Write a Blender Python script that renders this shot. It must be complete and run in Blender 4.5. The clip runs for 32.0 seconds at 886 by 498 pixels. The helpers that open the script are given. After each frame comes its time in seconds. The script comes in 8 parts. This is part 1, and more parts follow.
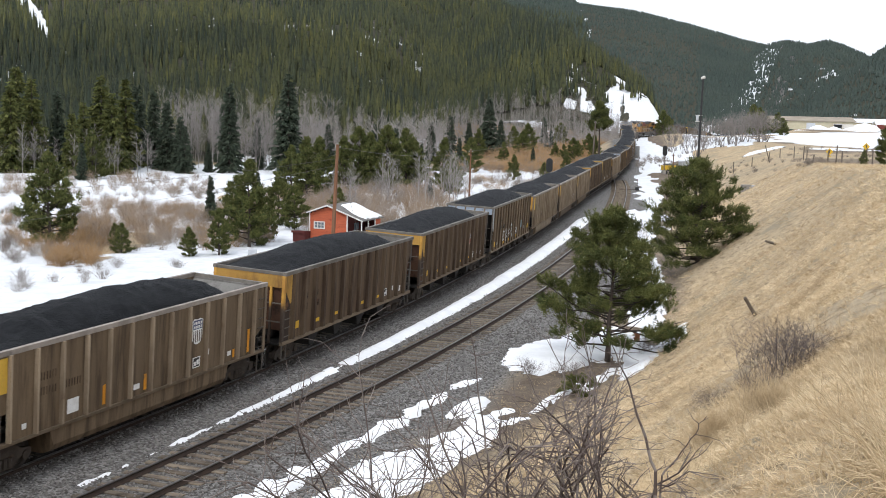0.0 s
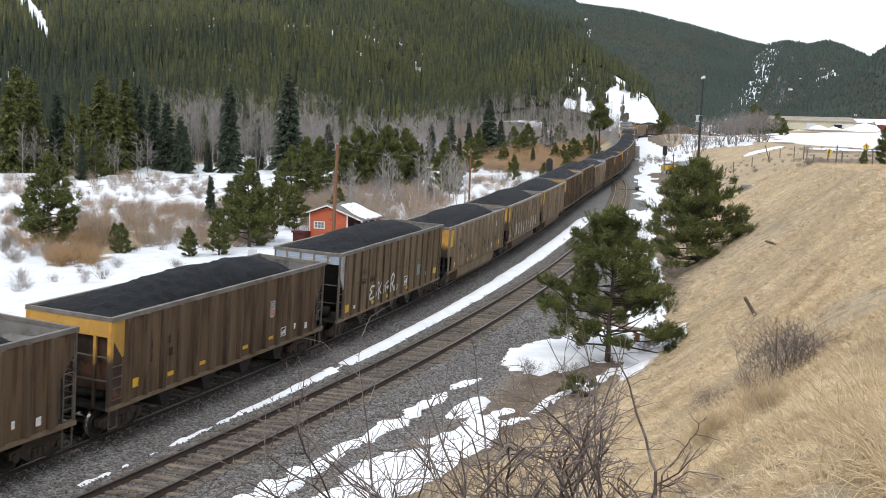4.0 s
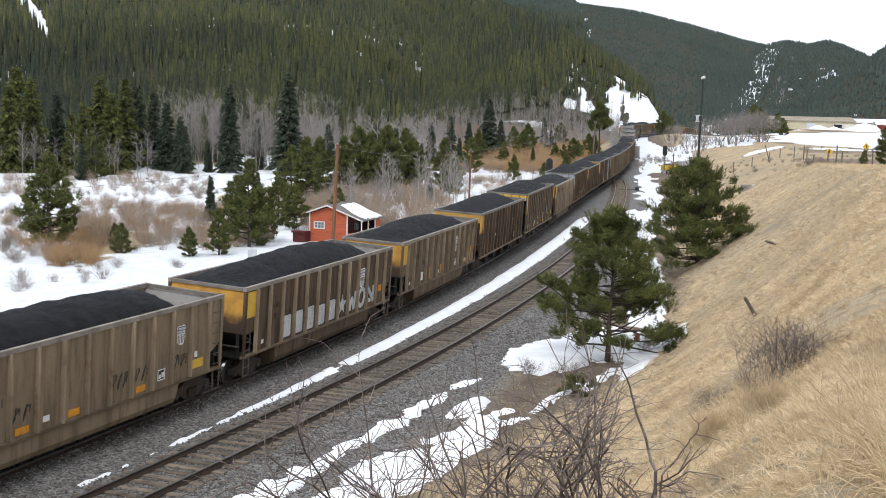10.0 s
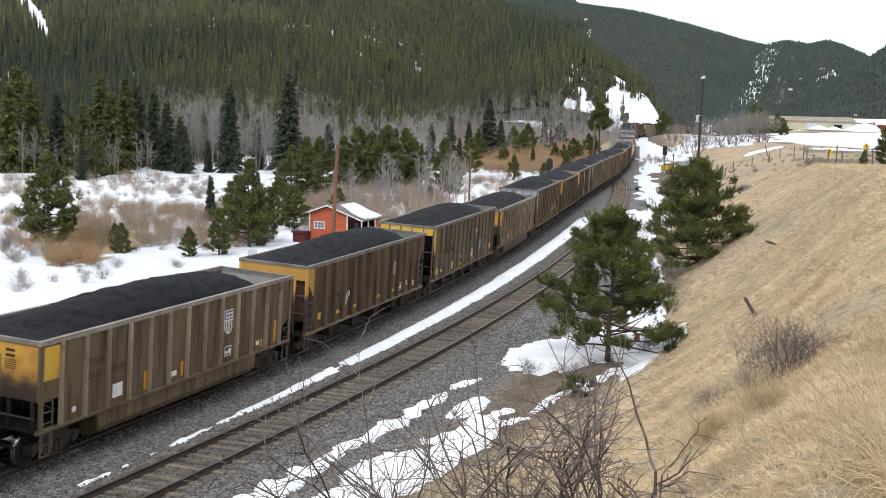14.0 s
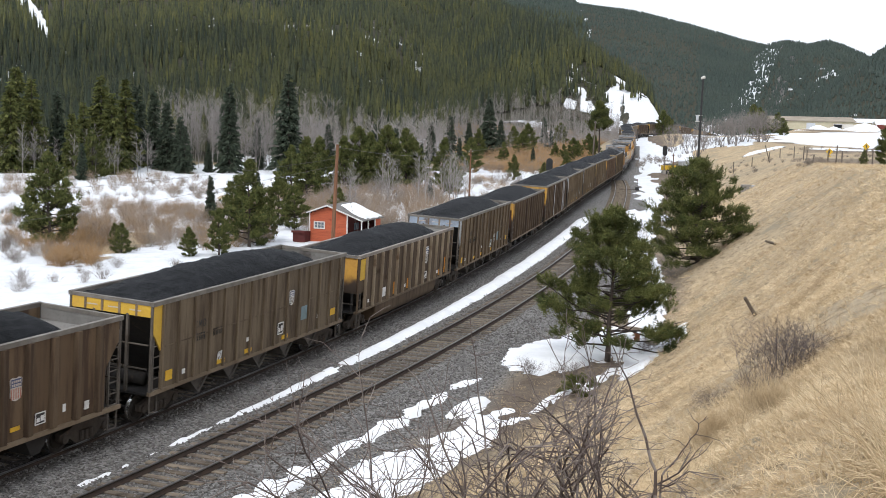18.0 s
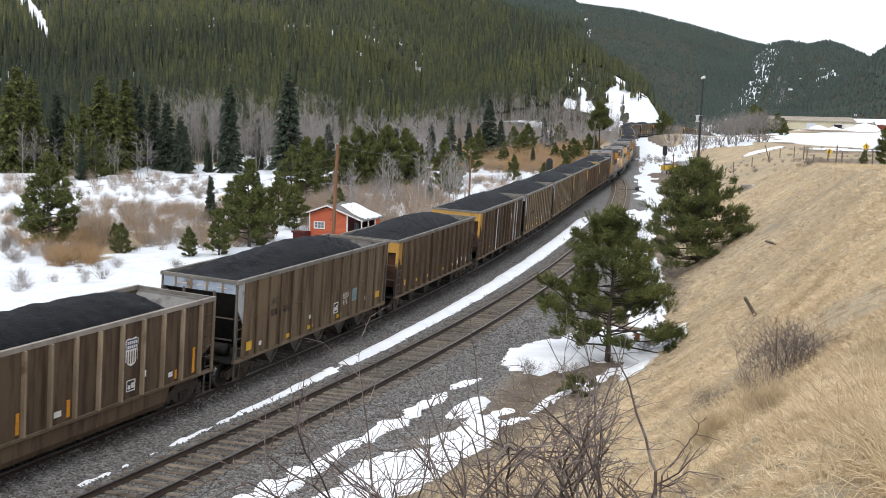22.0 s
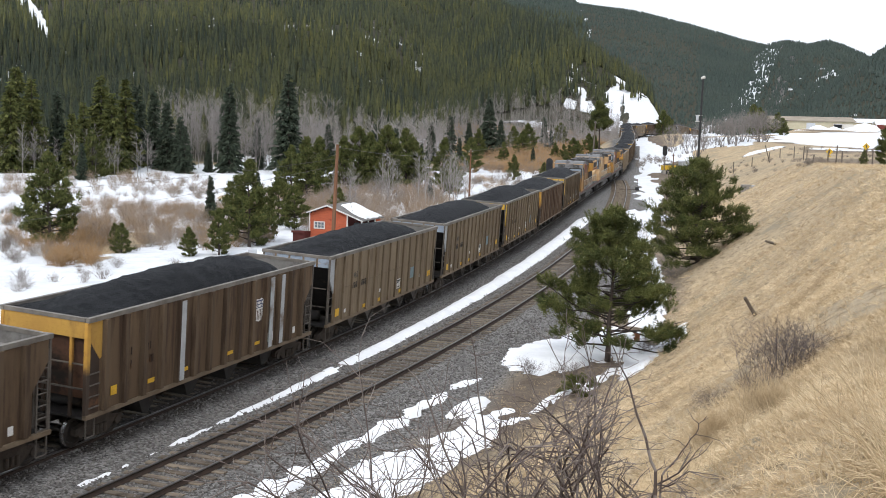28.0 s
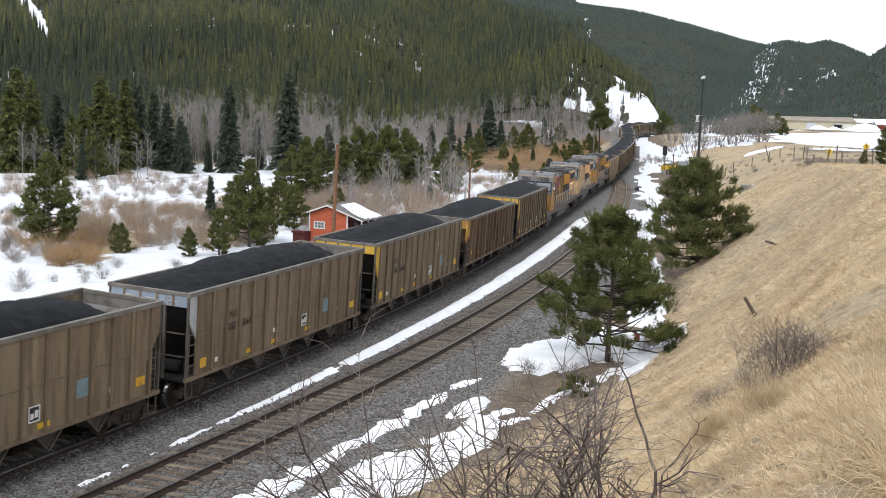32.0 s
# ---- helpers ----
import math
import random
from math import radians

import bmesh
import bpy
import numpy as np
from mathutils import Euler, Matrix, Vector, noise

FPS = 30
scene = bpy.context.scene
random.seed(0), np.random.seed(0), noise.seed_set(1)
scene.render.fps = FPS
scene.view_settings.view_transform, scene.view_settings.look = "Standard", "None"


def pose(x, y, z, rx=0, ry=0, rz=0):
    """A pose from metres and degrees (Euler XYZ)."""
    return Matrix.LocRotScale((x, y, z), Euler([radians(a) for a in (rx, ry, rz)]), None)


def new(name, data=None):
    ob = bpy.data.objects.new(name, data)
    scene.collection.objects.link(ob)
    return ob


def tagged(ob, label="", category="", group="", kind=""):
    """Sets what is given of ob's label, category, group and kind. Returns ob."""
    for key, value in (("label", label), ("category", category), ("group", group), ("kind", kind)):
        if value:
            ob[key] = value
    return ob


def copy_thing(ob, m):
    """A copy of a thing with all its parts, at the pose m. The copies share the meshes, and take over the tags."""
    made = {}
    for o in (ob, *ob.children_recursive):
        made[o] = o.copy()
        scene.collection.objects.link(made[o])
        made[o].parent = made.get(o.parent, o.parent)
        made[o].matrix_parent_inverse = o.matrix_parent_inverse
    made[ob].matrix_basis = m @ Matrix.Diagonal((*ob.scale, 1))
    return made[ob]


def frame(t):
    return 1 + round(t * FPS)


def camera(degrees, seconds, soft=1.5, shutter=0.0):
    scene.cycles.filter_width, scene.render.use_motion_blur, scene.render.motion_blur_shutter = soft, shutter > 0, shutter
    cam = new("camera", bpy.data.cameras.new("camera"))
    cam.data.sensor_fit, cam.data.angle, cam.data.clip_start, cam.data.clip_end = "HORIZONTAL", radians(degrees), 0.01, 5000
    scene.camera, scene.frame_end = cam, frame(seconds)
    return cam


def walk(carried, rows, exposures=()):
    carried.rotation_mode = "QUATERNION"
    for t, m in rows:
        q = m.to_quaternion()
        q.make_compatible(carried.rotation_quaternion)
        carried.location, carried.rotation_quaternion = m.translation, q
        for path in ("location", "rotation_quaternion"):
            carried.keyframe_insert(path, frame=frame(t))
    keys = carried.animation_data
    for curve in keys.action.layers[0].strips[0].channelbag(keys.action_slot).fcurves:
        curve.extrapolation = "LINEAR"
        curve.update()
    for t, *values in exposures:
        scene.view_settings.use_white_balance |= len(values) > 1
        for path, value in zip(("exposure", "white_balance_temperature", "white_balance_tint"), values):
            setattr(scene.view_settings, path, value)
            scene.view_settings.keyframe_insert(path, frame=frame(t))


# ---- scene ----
cam = camera(41.5, 32.0, soft=0.9, shutter=0.2)
EYE = Vector((0, 0, 10.153))
CAM_POSE = Matrix.Translation(EYE) @ pose(0, 0, 0, 90 - 6.8647) @ pose(0, 0, 0, 0, 0, 1.2415)
walk(cam, [(0, CAM_POSE), (32.0, CAM_POSE)])

# ---------------------------------------------------------------- light
world = bpy.data.worlds.new("overcast_sky")
scene.world = world
world.use_nodes = True
wn, wl = world.node_tree.nodes, world.node_tree.links
wn.clear()
w_out = wn.new("ShaderNodeOutputWorld")
w_bg = wn.new("ShaderNodeBackground")
w_sky = wn.new("ShaderNodeTexSky")
w_sky.sky_type = "NISHITA"
w_sky.sun_disc = False
w_sky.sun_elevation = radians(48)
w_sky.sun_rotation = radians(200)
w_sky.air_density = 1.0
w_sky.dust_density = 4.0
w_hsv = wn.new("ShaderNodeHueSaturation")
w_hsv.inputs["Saturation"].default_value = 0.12
w_mix = wn.new("ShaderNodeMix")
w_mix.data_type = "RGBA"
w_mix.inputs[0].default_value = 0.72
w_mix.inputs[7].default_value = (9.9, 10.7, 12.0, 1)
wl.new(w_sky.outputs[0], w_hsv.inputs["Color"])
wl.new(w_hsv.outputs[0], w_mix.inputs[6])
wl.new(w_mix.outputs[2], w_bg.inputs["Color"])
w_bg.inputs["Strength"].default_value = 0.1
wl.new(w_bg.outputs[0], w_out.inputs["Surface"])

sun_data = bpy.data.lights.new("sun", "SUN")
sun_data.energy = 1.1
sun_data.angle = radians(14)
sun_data.color = (1.0, 0.97, 0.93)
sun = new("sun", sun_data)
sun.rotation_euler = (radians(42), 0, radians(-20 + 180 + 180))
scene.view_settings.exposure = 0.55

# ---------------------------------------------------------------- small tools


class Mesh:
    """Collects vertices and faces for one mesh."""

    def __init__(self):
        self.v, self.f = [], []

    def add(self, verts, faces):
        n = len(self.v)
        self.v.extend(tuple(p) for p in verts)
        self.f.extend(tuple(i + n for i in fc) for fc in faces)
        return self

    def box(self, x0, x1, y0, y1, z0, z1, m=None):
        vs = [Vector((x, y, z)) for z in (z0, z1) for y in (y0, y1) for x in (x0, x1)]
        if m is not None:
            vs = [m @ p for p in vs]
        return self.add(vs, [(0, 2, 3, 1), (4, 5, 7, 6), (0, 1, 5, 4), (2, 6, 7, 3), (0, 4, 6, 2), (1, 3, 7, 5)])

    def beam(self, a, b, w, h=None):
        """A square bar from a to b."""
        a, b = Vector(a), Vector(b)
        d = b - a
        m = Matrix.Translation(a) @ d.to_track_quat("X", "Z").to_matrix().to_4x4()
        h = w if h is None else h
        return self.box(0, d.length, -w / 2, w / 2, -h / 2, h / 2, m)

    def tube(self, a, b, r0, r1=None, n=6, caps=True):
        a, b = Vector(a), Vector(b)
        r1 = r0 if r1 is None else r1
        q = (b - a).to_track_quat("Z", "Y").to_matrix()
        vs = []
        for c, r in ((a, r0), (b, r1)):
            for k in range(n):
                t = 2 * math.pi * k / n
                vs.append(c + q @ Vector((r * math.cos(t), r * math.sin(t), 0)))
        fs = [(k, (k + 1) % n, n + (k + 1) % n, n + k) for k in range(n)]
        if caps:
            fs += [tuple(range(n - 1, -1, -1)), tuple(range(n, 2 * n))]
        return self.add(vs, fs)

    def prism(self, pts, axis, c0, c1):
        """A polygon, given in the two other axes, drawn out along axis from c0 to c1."""
        n = len(pts)
        vs = []
        for c in (c0, c1):
            for a, b in pts:
                vs.append({"x": (c, a, b), "y": (a, c, b), "z": (a, b, c)}[axis])
        fs = [tuple(range(n)), tuple(range(2 * n - 1, n - 1, -1))]
        fs += [(k, n + k, n + (k + 1) % n, (k + 1) % n) for k in range(n)]
        return self.add(vs, fs)

    def lathe(self, prof, axis_y0, n=20, centre=(0, 0)):
        """A profile of (y, radius) turned about the y axis through centre (x, z)."""
        vs = []
        for y, r in prof:
            for k in range(n):
                t = 2 * math.pi * k / n
                vs.append((centre[0] + r * math.cos(t), axis_y0 + y, centre[1] + r * math.sin(t)))
        fs = []
        for j in range(len(prof) - 1):
            for k in range(n):
                k2 = (k + 1) % n
                fs.append((j * n + k, j * n + k2, (j + 1) * n + k2, (j + 1) * n + k))
        fs += [tuple(range(n)), tuple(range(len(prof) * n - 1, (len(prof) - 1) * n - 1, -1))]
        return self.add(vs, fs)


def mesh_data(name, m, material, smooth=False):
    me = bpy.data.meshes.new(name)
    me.from_pydata(m.v, [], m.f)
    bm = bmesh.new()
    bm.from_mesh(me)
    bmesh.ops.recalc_face_normals(bm, faces=bm.faces)
    bm.to_mesh(me)
    bm.free()
    if smooth:
        me.shade_smooth()
    me.materials.append(material)
    return me


def np_mesh(name, v, f, material, smooth=False, tint=None):
    """A mesh from arrays: v (n, 3), f (m, 3 or 4), and one number a vertex."""
    me = bpy.data.meshes.new(name)
    v, f = np.asarray(v, np.float32), np.asarray(f, np.int32)
    k = f.shape[1]
    me.vertices.add(len(v))
    me.vertices.foreach_set("co", v.ravel())
    me.loops.add(f.size)
    me.loops.foreach_set("vertex_index", f.ravel())
    me.polygons.add(len(f))
    me.polygons.foreach_set("loop_start", np.arange(0, f.size, k, dtype=np.int32))
    me.polygons.foreach_set("loop_total", np.full(len(f), k, np.int32))
    for key, val in (tint or {}).items():
        at = me.attributes.new(key, "FLOAT", "POINT")
        at.data.foreach_set("value", np.asarray(val, np.float32).ravel())
    me.update(calc_edges=True)
    me.validate()
    if smooth:
        me.shade_smooth()
    me.materials.append(material)
    return me


def part(name, m, material, parent, label="", smooth=False, at=None):
    data = m if isinstance(m, bpy.types.Mesh) else mesh_data(name, m, material, smooth)
    ob = new(name, data)
    ob.parent = parent
    if at is not None:
        ob.matrix_basis = at
    return tagged(ob, label)


def thing(name, label, category, group="", at=None, kind=""):
    ob = new(name)
    ob.empty_display_size = 0.3
    if at is not None:
        ob.matrix_basis = at
    return tagged(ob, label, category, group, kind)


TABLE = np.random.RandomState(3).rand(256, 256)


def vnoise(x, y):
    """Smooth lattice noise, 0 to 1."""
    x, y = np.asarray(x, float), np.asarray(y, float)
    xi, yi = np.floor(x).astype(int), np.floor(y).astype(int)
    fx, fy = x - xi, y - yi
    fx, fy = fx * fx * (3 - 2 * fx), fy * fy * (3 - 2 * fy)
    a, b = TABLE[xi % 256, yi % 256], TABLE[(xi + 1) % 256, yi % 256]
    c, d = TABLE[xi % 256, (yi + 1) % 256], TABLE[(xi + 1) % 256, (yi + 1) % 256]
    return (a * (1 - fx) + b * fx) * (1 - fy) + (c * (1 - fx) + d * fx) * fy


def fbm(x, y, size, octaves=4):
    total, amp, norm = 0, 1.0, 0.0
    for k in range(octaves):
        total = total + amp * vnoise(x / size * 2 ** k + 17.3 * k, y / size * 2 ** k + 9.1 * k)
        norm += amp
        amp *= 0.5
    return total / norm


def smooth_step(a, b, x):
    t = np.clip((x - a) / (b - a), 0, 1)
    return t * t * (3 - 2 * t)


# ---------------------------------------------------------------- materials
def nodes_of(name):
    m = bpy.data.materials.new(name)
    m.use_nodes = True
    nt = m.node_tree
    b = nt.nodes["Principled BSDF"]
    return m, nt, b


def mixed(nt, fac, a, b, blend="MIX"):
    n = nt.nodes.new("ShaderNodeMix")
    n.data_type, n.blend_type = "RGBA", blend
    for sock, val in ((n.inputs[0], fac), (n.inputs[6], a), (n.inputs[7], b)):
        if isinstance(val, bpy.types.NodeSocket):
            nt.links.new(val, sock)
        elif isinstance(val, (int, float)):
            sock.default_value = val
        else:
            sock.default_value = (*val, 1)
    return n.outputs[2]


def ramp(nt, src, lo, hi):
    n = nt.nodes.new("ShaderNodeMapRange")
    n.interpolation_type = "SMOOTHSTEP"
    n.inputs["From Min"].default_value, n.inputs["From Max"].default_value = lo, hi
    nt.links.new(src, n.inputs["Value"])
    return n.outputs[0]


def noise_tex(nt, vec, scale, detail=4, rough=0.6):
    n = nt.nodes.new("ShaderNodeTexNoise")
    n.inputs["Scale"].default_value, n.inputs["Detail"].default_value, n.inputs["Roughness"].default_value = scale, detail, rough
    nt.links.new(vec, n.inputs["Vector"])
    return n.outputs["Fac"]


def coords(nt, stretch=(1, 1, 1), shift=True, which="Object"):
    tc = nt.nodes.new("ShaderNodeTexCoord")
    mp = nt.nodes.new("ShaderNodeMapping")
    mp.inputs["Scale"].default_value = stretch
    nt.links.new(tc.outputs[which], mp.inputs["Vector"])
    if shift:
        oi = nt.nodes.new("ShaderNodeObjectInfo")
        mul = nt.nodes.new("ShaderNodeMath")
        mul.operation = "MULTIPLY"
        mul.inputs[1].default_value = 41.0
        nt.links.new(oi.outputs["Random"], mul.inputs[0])
        nt.links.new(mul.outputs[0], mp.inputs["Location"])
    return mp.outputs[0]


def bumped(nt, b, src, strength, distance=0.02):
    n = nt.nodes.new("ShaderNodeBump")
    n.inputs["Strength"].default_value, n.inputs["Distance"].default_value = strength, distance
    nt.links.new(src, n.inputs["Height"])
    nt.links.new(n.outputs[0], b.inputs["Normal"])


def surface(name, c1, c2, rough=0.85, metal=0.0, scale=2.0, fine=30.0, bump=0.3, stretch=(1, 1, 1), stain=None, stain_at=(0.55, 0.75), stain_scale=1.0, stain_stretch=None, distance=0.02, vary=0.0, spec=0.3):
    """Two colours mixed at a large and a fine scale, with stains and fine relief."""
    m, nt, b = nodes_of(name)
    vec = coords(nt, stretch)
    big = noise_tex(nt, vec, scale)
    small = noise_tex(nt, coords(nt), fine, 5)
    col = mixed(nt, ramp(nt, big, 0.3, 0.7), c1, c2)
    dark = tuple(c * 0.7 for c in c1)
    col = mixed(nt, ramp(nt, small, 0.5, 0.75), col, dark)
    if stain is not None:
        sv = coords(nt, stain_stretch or (1, 1, 1))
        col = mixed(nt, ramp(nt, noise_tex(nt, sv, stain_scale, 6, 0.65), *stain_at), col, stain)
    if vary:
        oi = nt.nodes.new("ShaderNodeObjectInfo")
        hs = nt.nodes.new("ShaderNodeHueSaturation")
        mr = nt.nodes.new("ShaderNodeMapRange")
        mr.inputs["To Min"].default_value, mr.inputs["To Max"].default_value = 1 - vary, 1 + vary
        nt.links.new(oi.outputs["Random"], mr.inputs["Value"])
        nt.links.new(mr.outputs[0], hs.inputs["Value"])
        nt.links.new(col, hs.inputs["Color"])
        col = hs.outputs[0]
    nt.links.new(col, b.inputs["Base Color"])
    b.inputs["Roughness"].default_value, b.inputs["Metallic"].default_value = rough, metal
    b.inputs["Specular IOR Level"].default_value = spec
    if bump:
        bumped(nt, b, small, bump, distance)
    return m


def attr(nt, key):
    n = nt.nodes.new("ShaderNodeAttribute")
    n.attribute_name = key
    return n.outputs["Fac"]


M_SIDE = {}
for key, c1, c2, st in (
    ("tan", (0.168, 0.117, 0.07), (0.12, 0.083, 0.05), (0.064, 0.042, 0.024)),
    ("umber", (0.112, 0.076, 0.046), (0.078, 0.052, 0.031), (0.042, 0.024, 0.014)),
    ("rust", (0.14, 0.092, 0.058), (0.105, 0.066, 0.04), (0.06, 0.034, 0.02)),
    ("brown", (0.128, 0.084, 0.048), (0.09, 0.057, 0.032), (0.05, 0.029, 0.017)),
    ("olive", (0.225, 0.17, 0.11), (0.17, 0.126, 0.08), (0.12, 0.084, 0.052)),
    ("grey", (0.165, 0.124, 0.08), (0.122, 0.09, 0.058), (0.06, 0.039, 0.024)),
):
    M_SIDE[key] = surface("wagon_paint_" + key, c1, c2, 0.8, 0.0, 0.7, 24, 0.15, (1, 1, 0.22), st, (0.42, 0.66), 2.1, (1.6, 1.6, 0.16), 0.01, 0.12)
M_CHORD = surface("chord_steel", (0.2, 0.182, 0.16), (0.115, 0.1, 0.086), 0.65, 0.2, 1.5, 20, 0.1, vary=0.1)
M_POST = surface("post_paint", (0.2, 0.15, 0.102), (0.13, 0.092, 0.06), 0.8, 0.0, 1.2, 20, 0.1, (1, 1, 0.3), (0.1, 0.06, 0.035), (0.55, 0.8), 2, vary=0.15)
M_POSTL = surface("worn_post", (0.3, 0.232, 0.16), (0.17, 0.125, 0.083), 0.75, 0.0, 1.2, 20, 0.1, (1, 1, 0.3), (0.11, 0.065, 0.035), (0.52, 0.8), 1.4, vary=0.12)
M_YELLOW = surface("yellow_paint", (0.44, 0.255, 0.055), (0.35, 0.19, 0.045), 0.7, 0.0, 0.9, 22, 0.1, (1, 1, 0.4), (0.13, 0.065, 0.025), (0.5, 0.72), 0.8, (1, 1, 0.35), vary=0.12)
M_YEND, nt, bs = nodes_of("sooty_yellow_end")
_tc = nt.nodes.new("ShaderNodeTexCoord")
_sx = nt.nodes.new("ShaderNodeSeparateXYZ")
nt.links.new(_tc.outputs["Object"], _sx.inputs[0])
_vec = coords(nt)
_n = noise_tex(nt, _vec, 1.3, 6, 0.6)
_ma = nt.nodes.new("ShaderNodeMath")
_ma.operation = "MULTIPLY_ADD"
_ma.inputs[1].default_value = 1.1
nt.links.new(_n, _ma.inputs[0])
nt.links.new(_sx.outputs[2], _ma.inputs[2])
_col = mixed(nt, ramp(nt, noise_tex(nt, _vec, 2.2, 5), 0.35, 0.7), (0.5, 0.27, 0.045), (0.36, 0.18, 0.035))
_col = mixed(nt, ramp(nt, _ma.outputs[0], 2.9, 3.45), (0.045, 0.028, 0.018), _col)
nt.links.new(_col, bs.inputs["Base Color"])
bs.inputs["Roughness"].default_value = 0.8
M_CHORDL = surface("worn_chord", (0.28, 0.242, 0.21), (0.17, 0.145, 0.125), 0.65, 0.1, 1.5, 20, 0.1, stain=(0.08, 0.065, 0.055), stain_at=(0.55, 0.8), stain_scale=0.8, vary=0.1)
M_YMARK = surface("yellow_mark", (0.66, 0.39, 0.03), (0.55, 0.31, 0.03), 0.65, 0, 2, 25, 0.05, stain=(0.28, 0.16, 0.05), stain_scale=3)
M_PATCH = surface("yellow_patch", (0.6, 0.38, 0.05), (0.52, 0.31, 0.045), 0.65, 0, 2, 25, 0.05, stain=(0.3, 0.2, 0.07), stain_at=(0.55, 0.8), stain_scale=1.5)
M_ORANGE = surface("orange_mark", (0.62, 0.26, 0.02), (0.5, 0.2, 0.02), 0.6, 0, 2, 25, 0.05, stain=(0.25, 0.13, 0.04), stain_scale=3)
M_BURNT = surface("burnt_slope", (0.05, 0.032, 0.022), (0.03, 0.02, 0.015), 0.9, 0, 1, 15, 0.2, stain=(0.16, 0.07, 0.03), stain_at=(0.5, 0.75), stain_scale=1.2)
M_RUSTEND = surface("rusty_end", (0.1, 0.05, 0.03), (0.06, 0.03, 0.02), 0.9, 0, 1, 15, 0.2, stain=(0.018, 0.014, 0.012), stain_at=(0.45, 0.65), stain_scale=0.8)
M_SOOT = surface("sooty_steel", (0.036, 0.033, 0.031), (0.021, 0.019, 0.018), 0.85, 0.1, 2, 18, 0.2, stain=(0.1, 0.07, 0.05), stain_at=(0.55, 0.85), stain_scale=2)
M_DOOR = surface("hopper_door_steel", (0.105, 0.092, 0.08), (0.06, 0.052, 0.046), 0.75, 0.2, 2, 20, 0.15, stain=(0.05, 0.038, 0.03), stain_scale=2)
M_FRAME = surface("end_frame_steel", (0.125, 0.108, 0.092), (0.08, 0.068, 0.057), 0.8, 0.1, 2, 20, 0.1, stain=(0.05, 0.036, 0.027), stain_scale=2)
M_TRUCK = surface("truck_steel", (0.075, 0.06, 0.049), (0.04, 0.032, 0.027), 0.85, 0.2, 3, 25, 0.2, stain=(0.12, 0.08, 0.05), stain_scale=3)
M_WHEEL = surface("wheel_steel", (0.05, 0.043, 0.038), (0.03, 0.026, 0.023), 0.6, 0.4, 3, 25, 0.1)
M_TREAD = surface("wheel_tread", (0.75, 0.74, 0.73), (0.6, 0.59, 0.58), 0.22, 0.85, 3, 25, 0.02)
M_SILVER = surface("silver_gusset", (0.42, 0.43, 0.44), (0.33, 0.34, 0.35), 0.6, 0.1, 1.5, 20, 0.1, stain=(0.17, 0.13, 0.1), stain_at=(0.5, 0.75), stain_scale=1.5)
M_BLUE = surface("pale_blue_band", (0.29, 0.345, 0.42), (0.23, 0.27, 0.33), 0.65, 0, 1.5, 20, 0.1, stain=(0.13, 0.1, 0.08), stain_at=(0.5, 0.72), stain_scale=1.2)
M_INNER = surface("inner_sheet", (0.2, 0.192, 0.18), (0.15, 0.143, 0.132), 0.75, 0.1, 1.2, 18, 0.15, stain=(0.07, 0.06, 0.055), stain_at=(0.5, 0.7), stain_scale=1)
M_WHITE = surface("white_mark", (0.72, 0.71, 0.69), (0.6, 0.58, 0.55), 0.7, 0, 3, 30, 0.05, stain=(0.3, 0.25, 0.2), stain_at=(0.6, 0.85), stain_scale=4)
M_SHIELDW = surface("faded_white", (0.5, 0.45, 0.4), (0.38, 0.32, 0.27), 0.75, 0, 3, 30, 0.05, stain=(0.2, 0.14, 0.1), stain_at=(0.55, 0.8), stain_scale=3)
M_SPRAY = surface("spray_paint", (0.5, 0.5, 0.49), (0.36, 0.36, 0.35), 0.75, 0, 2.2, 20, 0.05, stain=(0.16, 0.14, 0.12), stain_at=(0.52, 0.75), stain_scale=2.5)
M_FADEDW = surface("faded_lettering", (0.42, 0.33, 0.2), (0.34, 0.24, 0.13), 0.75, 0, 3, 20, 0.05)
M_SPRAYW = surface("white_spray", (0.66, 0.66, 0.65), (0.5, 0.5, 0.49), 0.75, 0, 3, 20, 0.05)
M_BLACKP = surface("black_mark", (0.03, 0.028, 0.027), (0.05, 0.045, 0.04), 0.7, 0, 3, 30, 0.05)
M_RED = surface("red_mark", (0.4, 0.13, 0.08), (0.3, 0.1, 0.06), 0.7, 0, 3, 30, 0.05)
M_NAVY = surface("navy_mark", (0.06, 0.07, 0.14), (0.08, 0.08, 0.13), 0.7, 0, 3, 30, 0.05)
M_TEAL = surface("teal_mark", (0.19, 0.26, 0.28), (0.15, 0.2, 0.21), 0.7, 0, 3, 30, 0.05, stain=(0.17, 0.13, 0.09), stain_scale=3)
M_COAL = surface("coal", (0.0045, 0.005, 0.0063), (0.0135, 0.0143, 0.017), 0.65, 0, 2.2, 17, 1.0, distance=0.14, spec=0.12)
M_RAIL = surface("rail_web", (0.055, 0.035, 0.025), (0.035, 0.025, 0.02), 0.8, 0.3, 4, 30, 0.2)
M_RAILTOP = surface("rail_head", (0.16, 0.15, 0.145), (0.11, 0.1, 0.095), 0.35, 0.9, 4, 30, 0.05)
M_TIE = surface("tie_wood", (0.165, 0.132, 0.097), (0.088, 0.069, 0.052), 0.9, 0, 1.5, 14, 0.5, (4, 0.6, 4), (0.05, 0.036, 0.026), (0.5, 0.7), 2.5, vary=0.35)

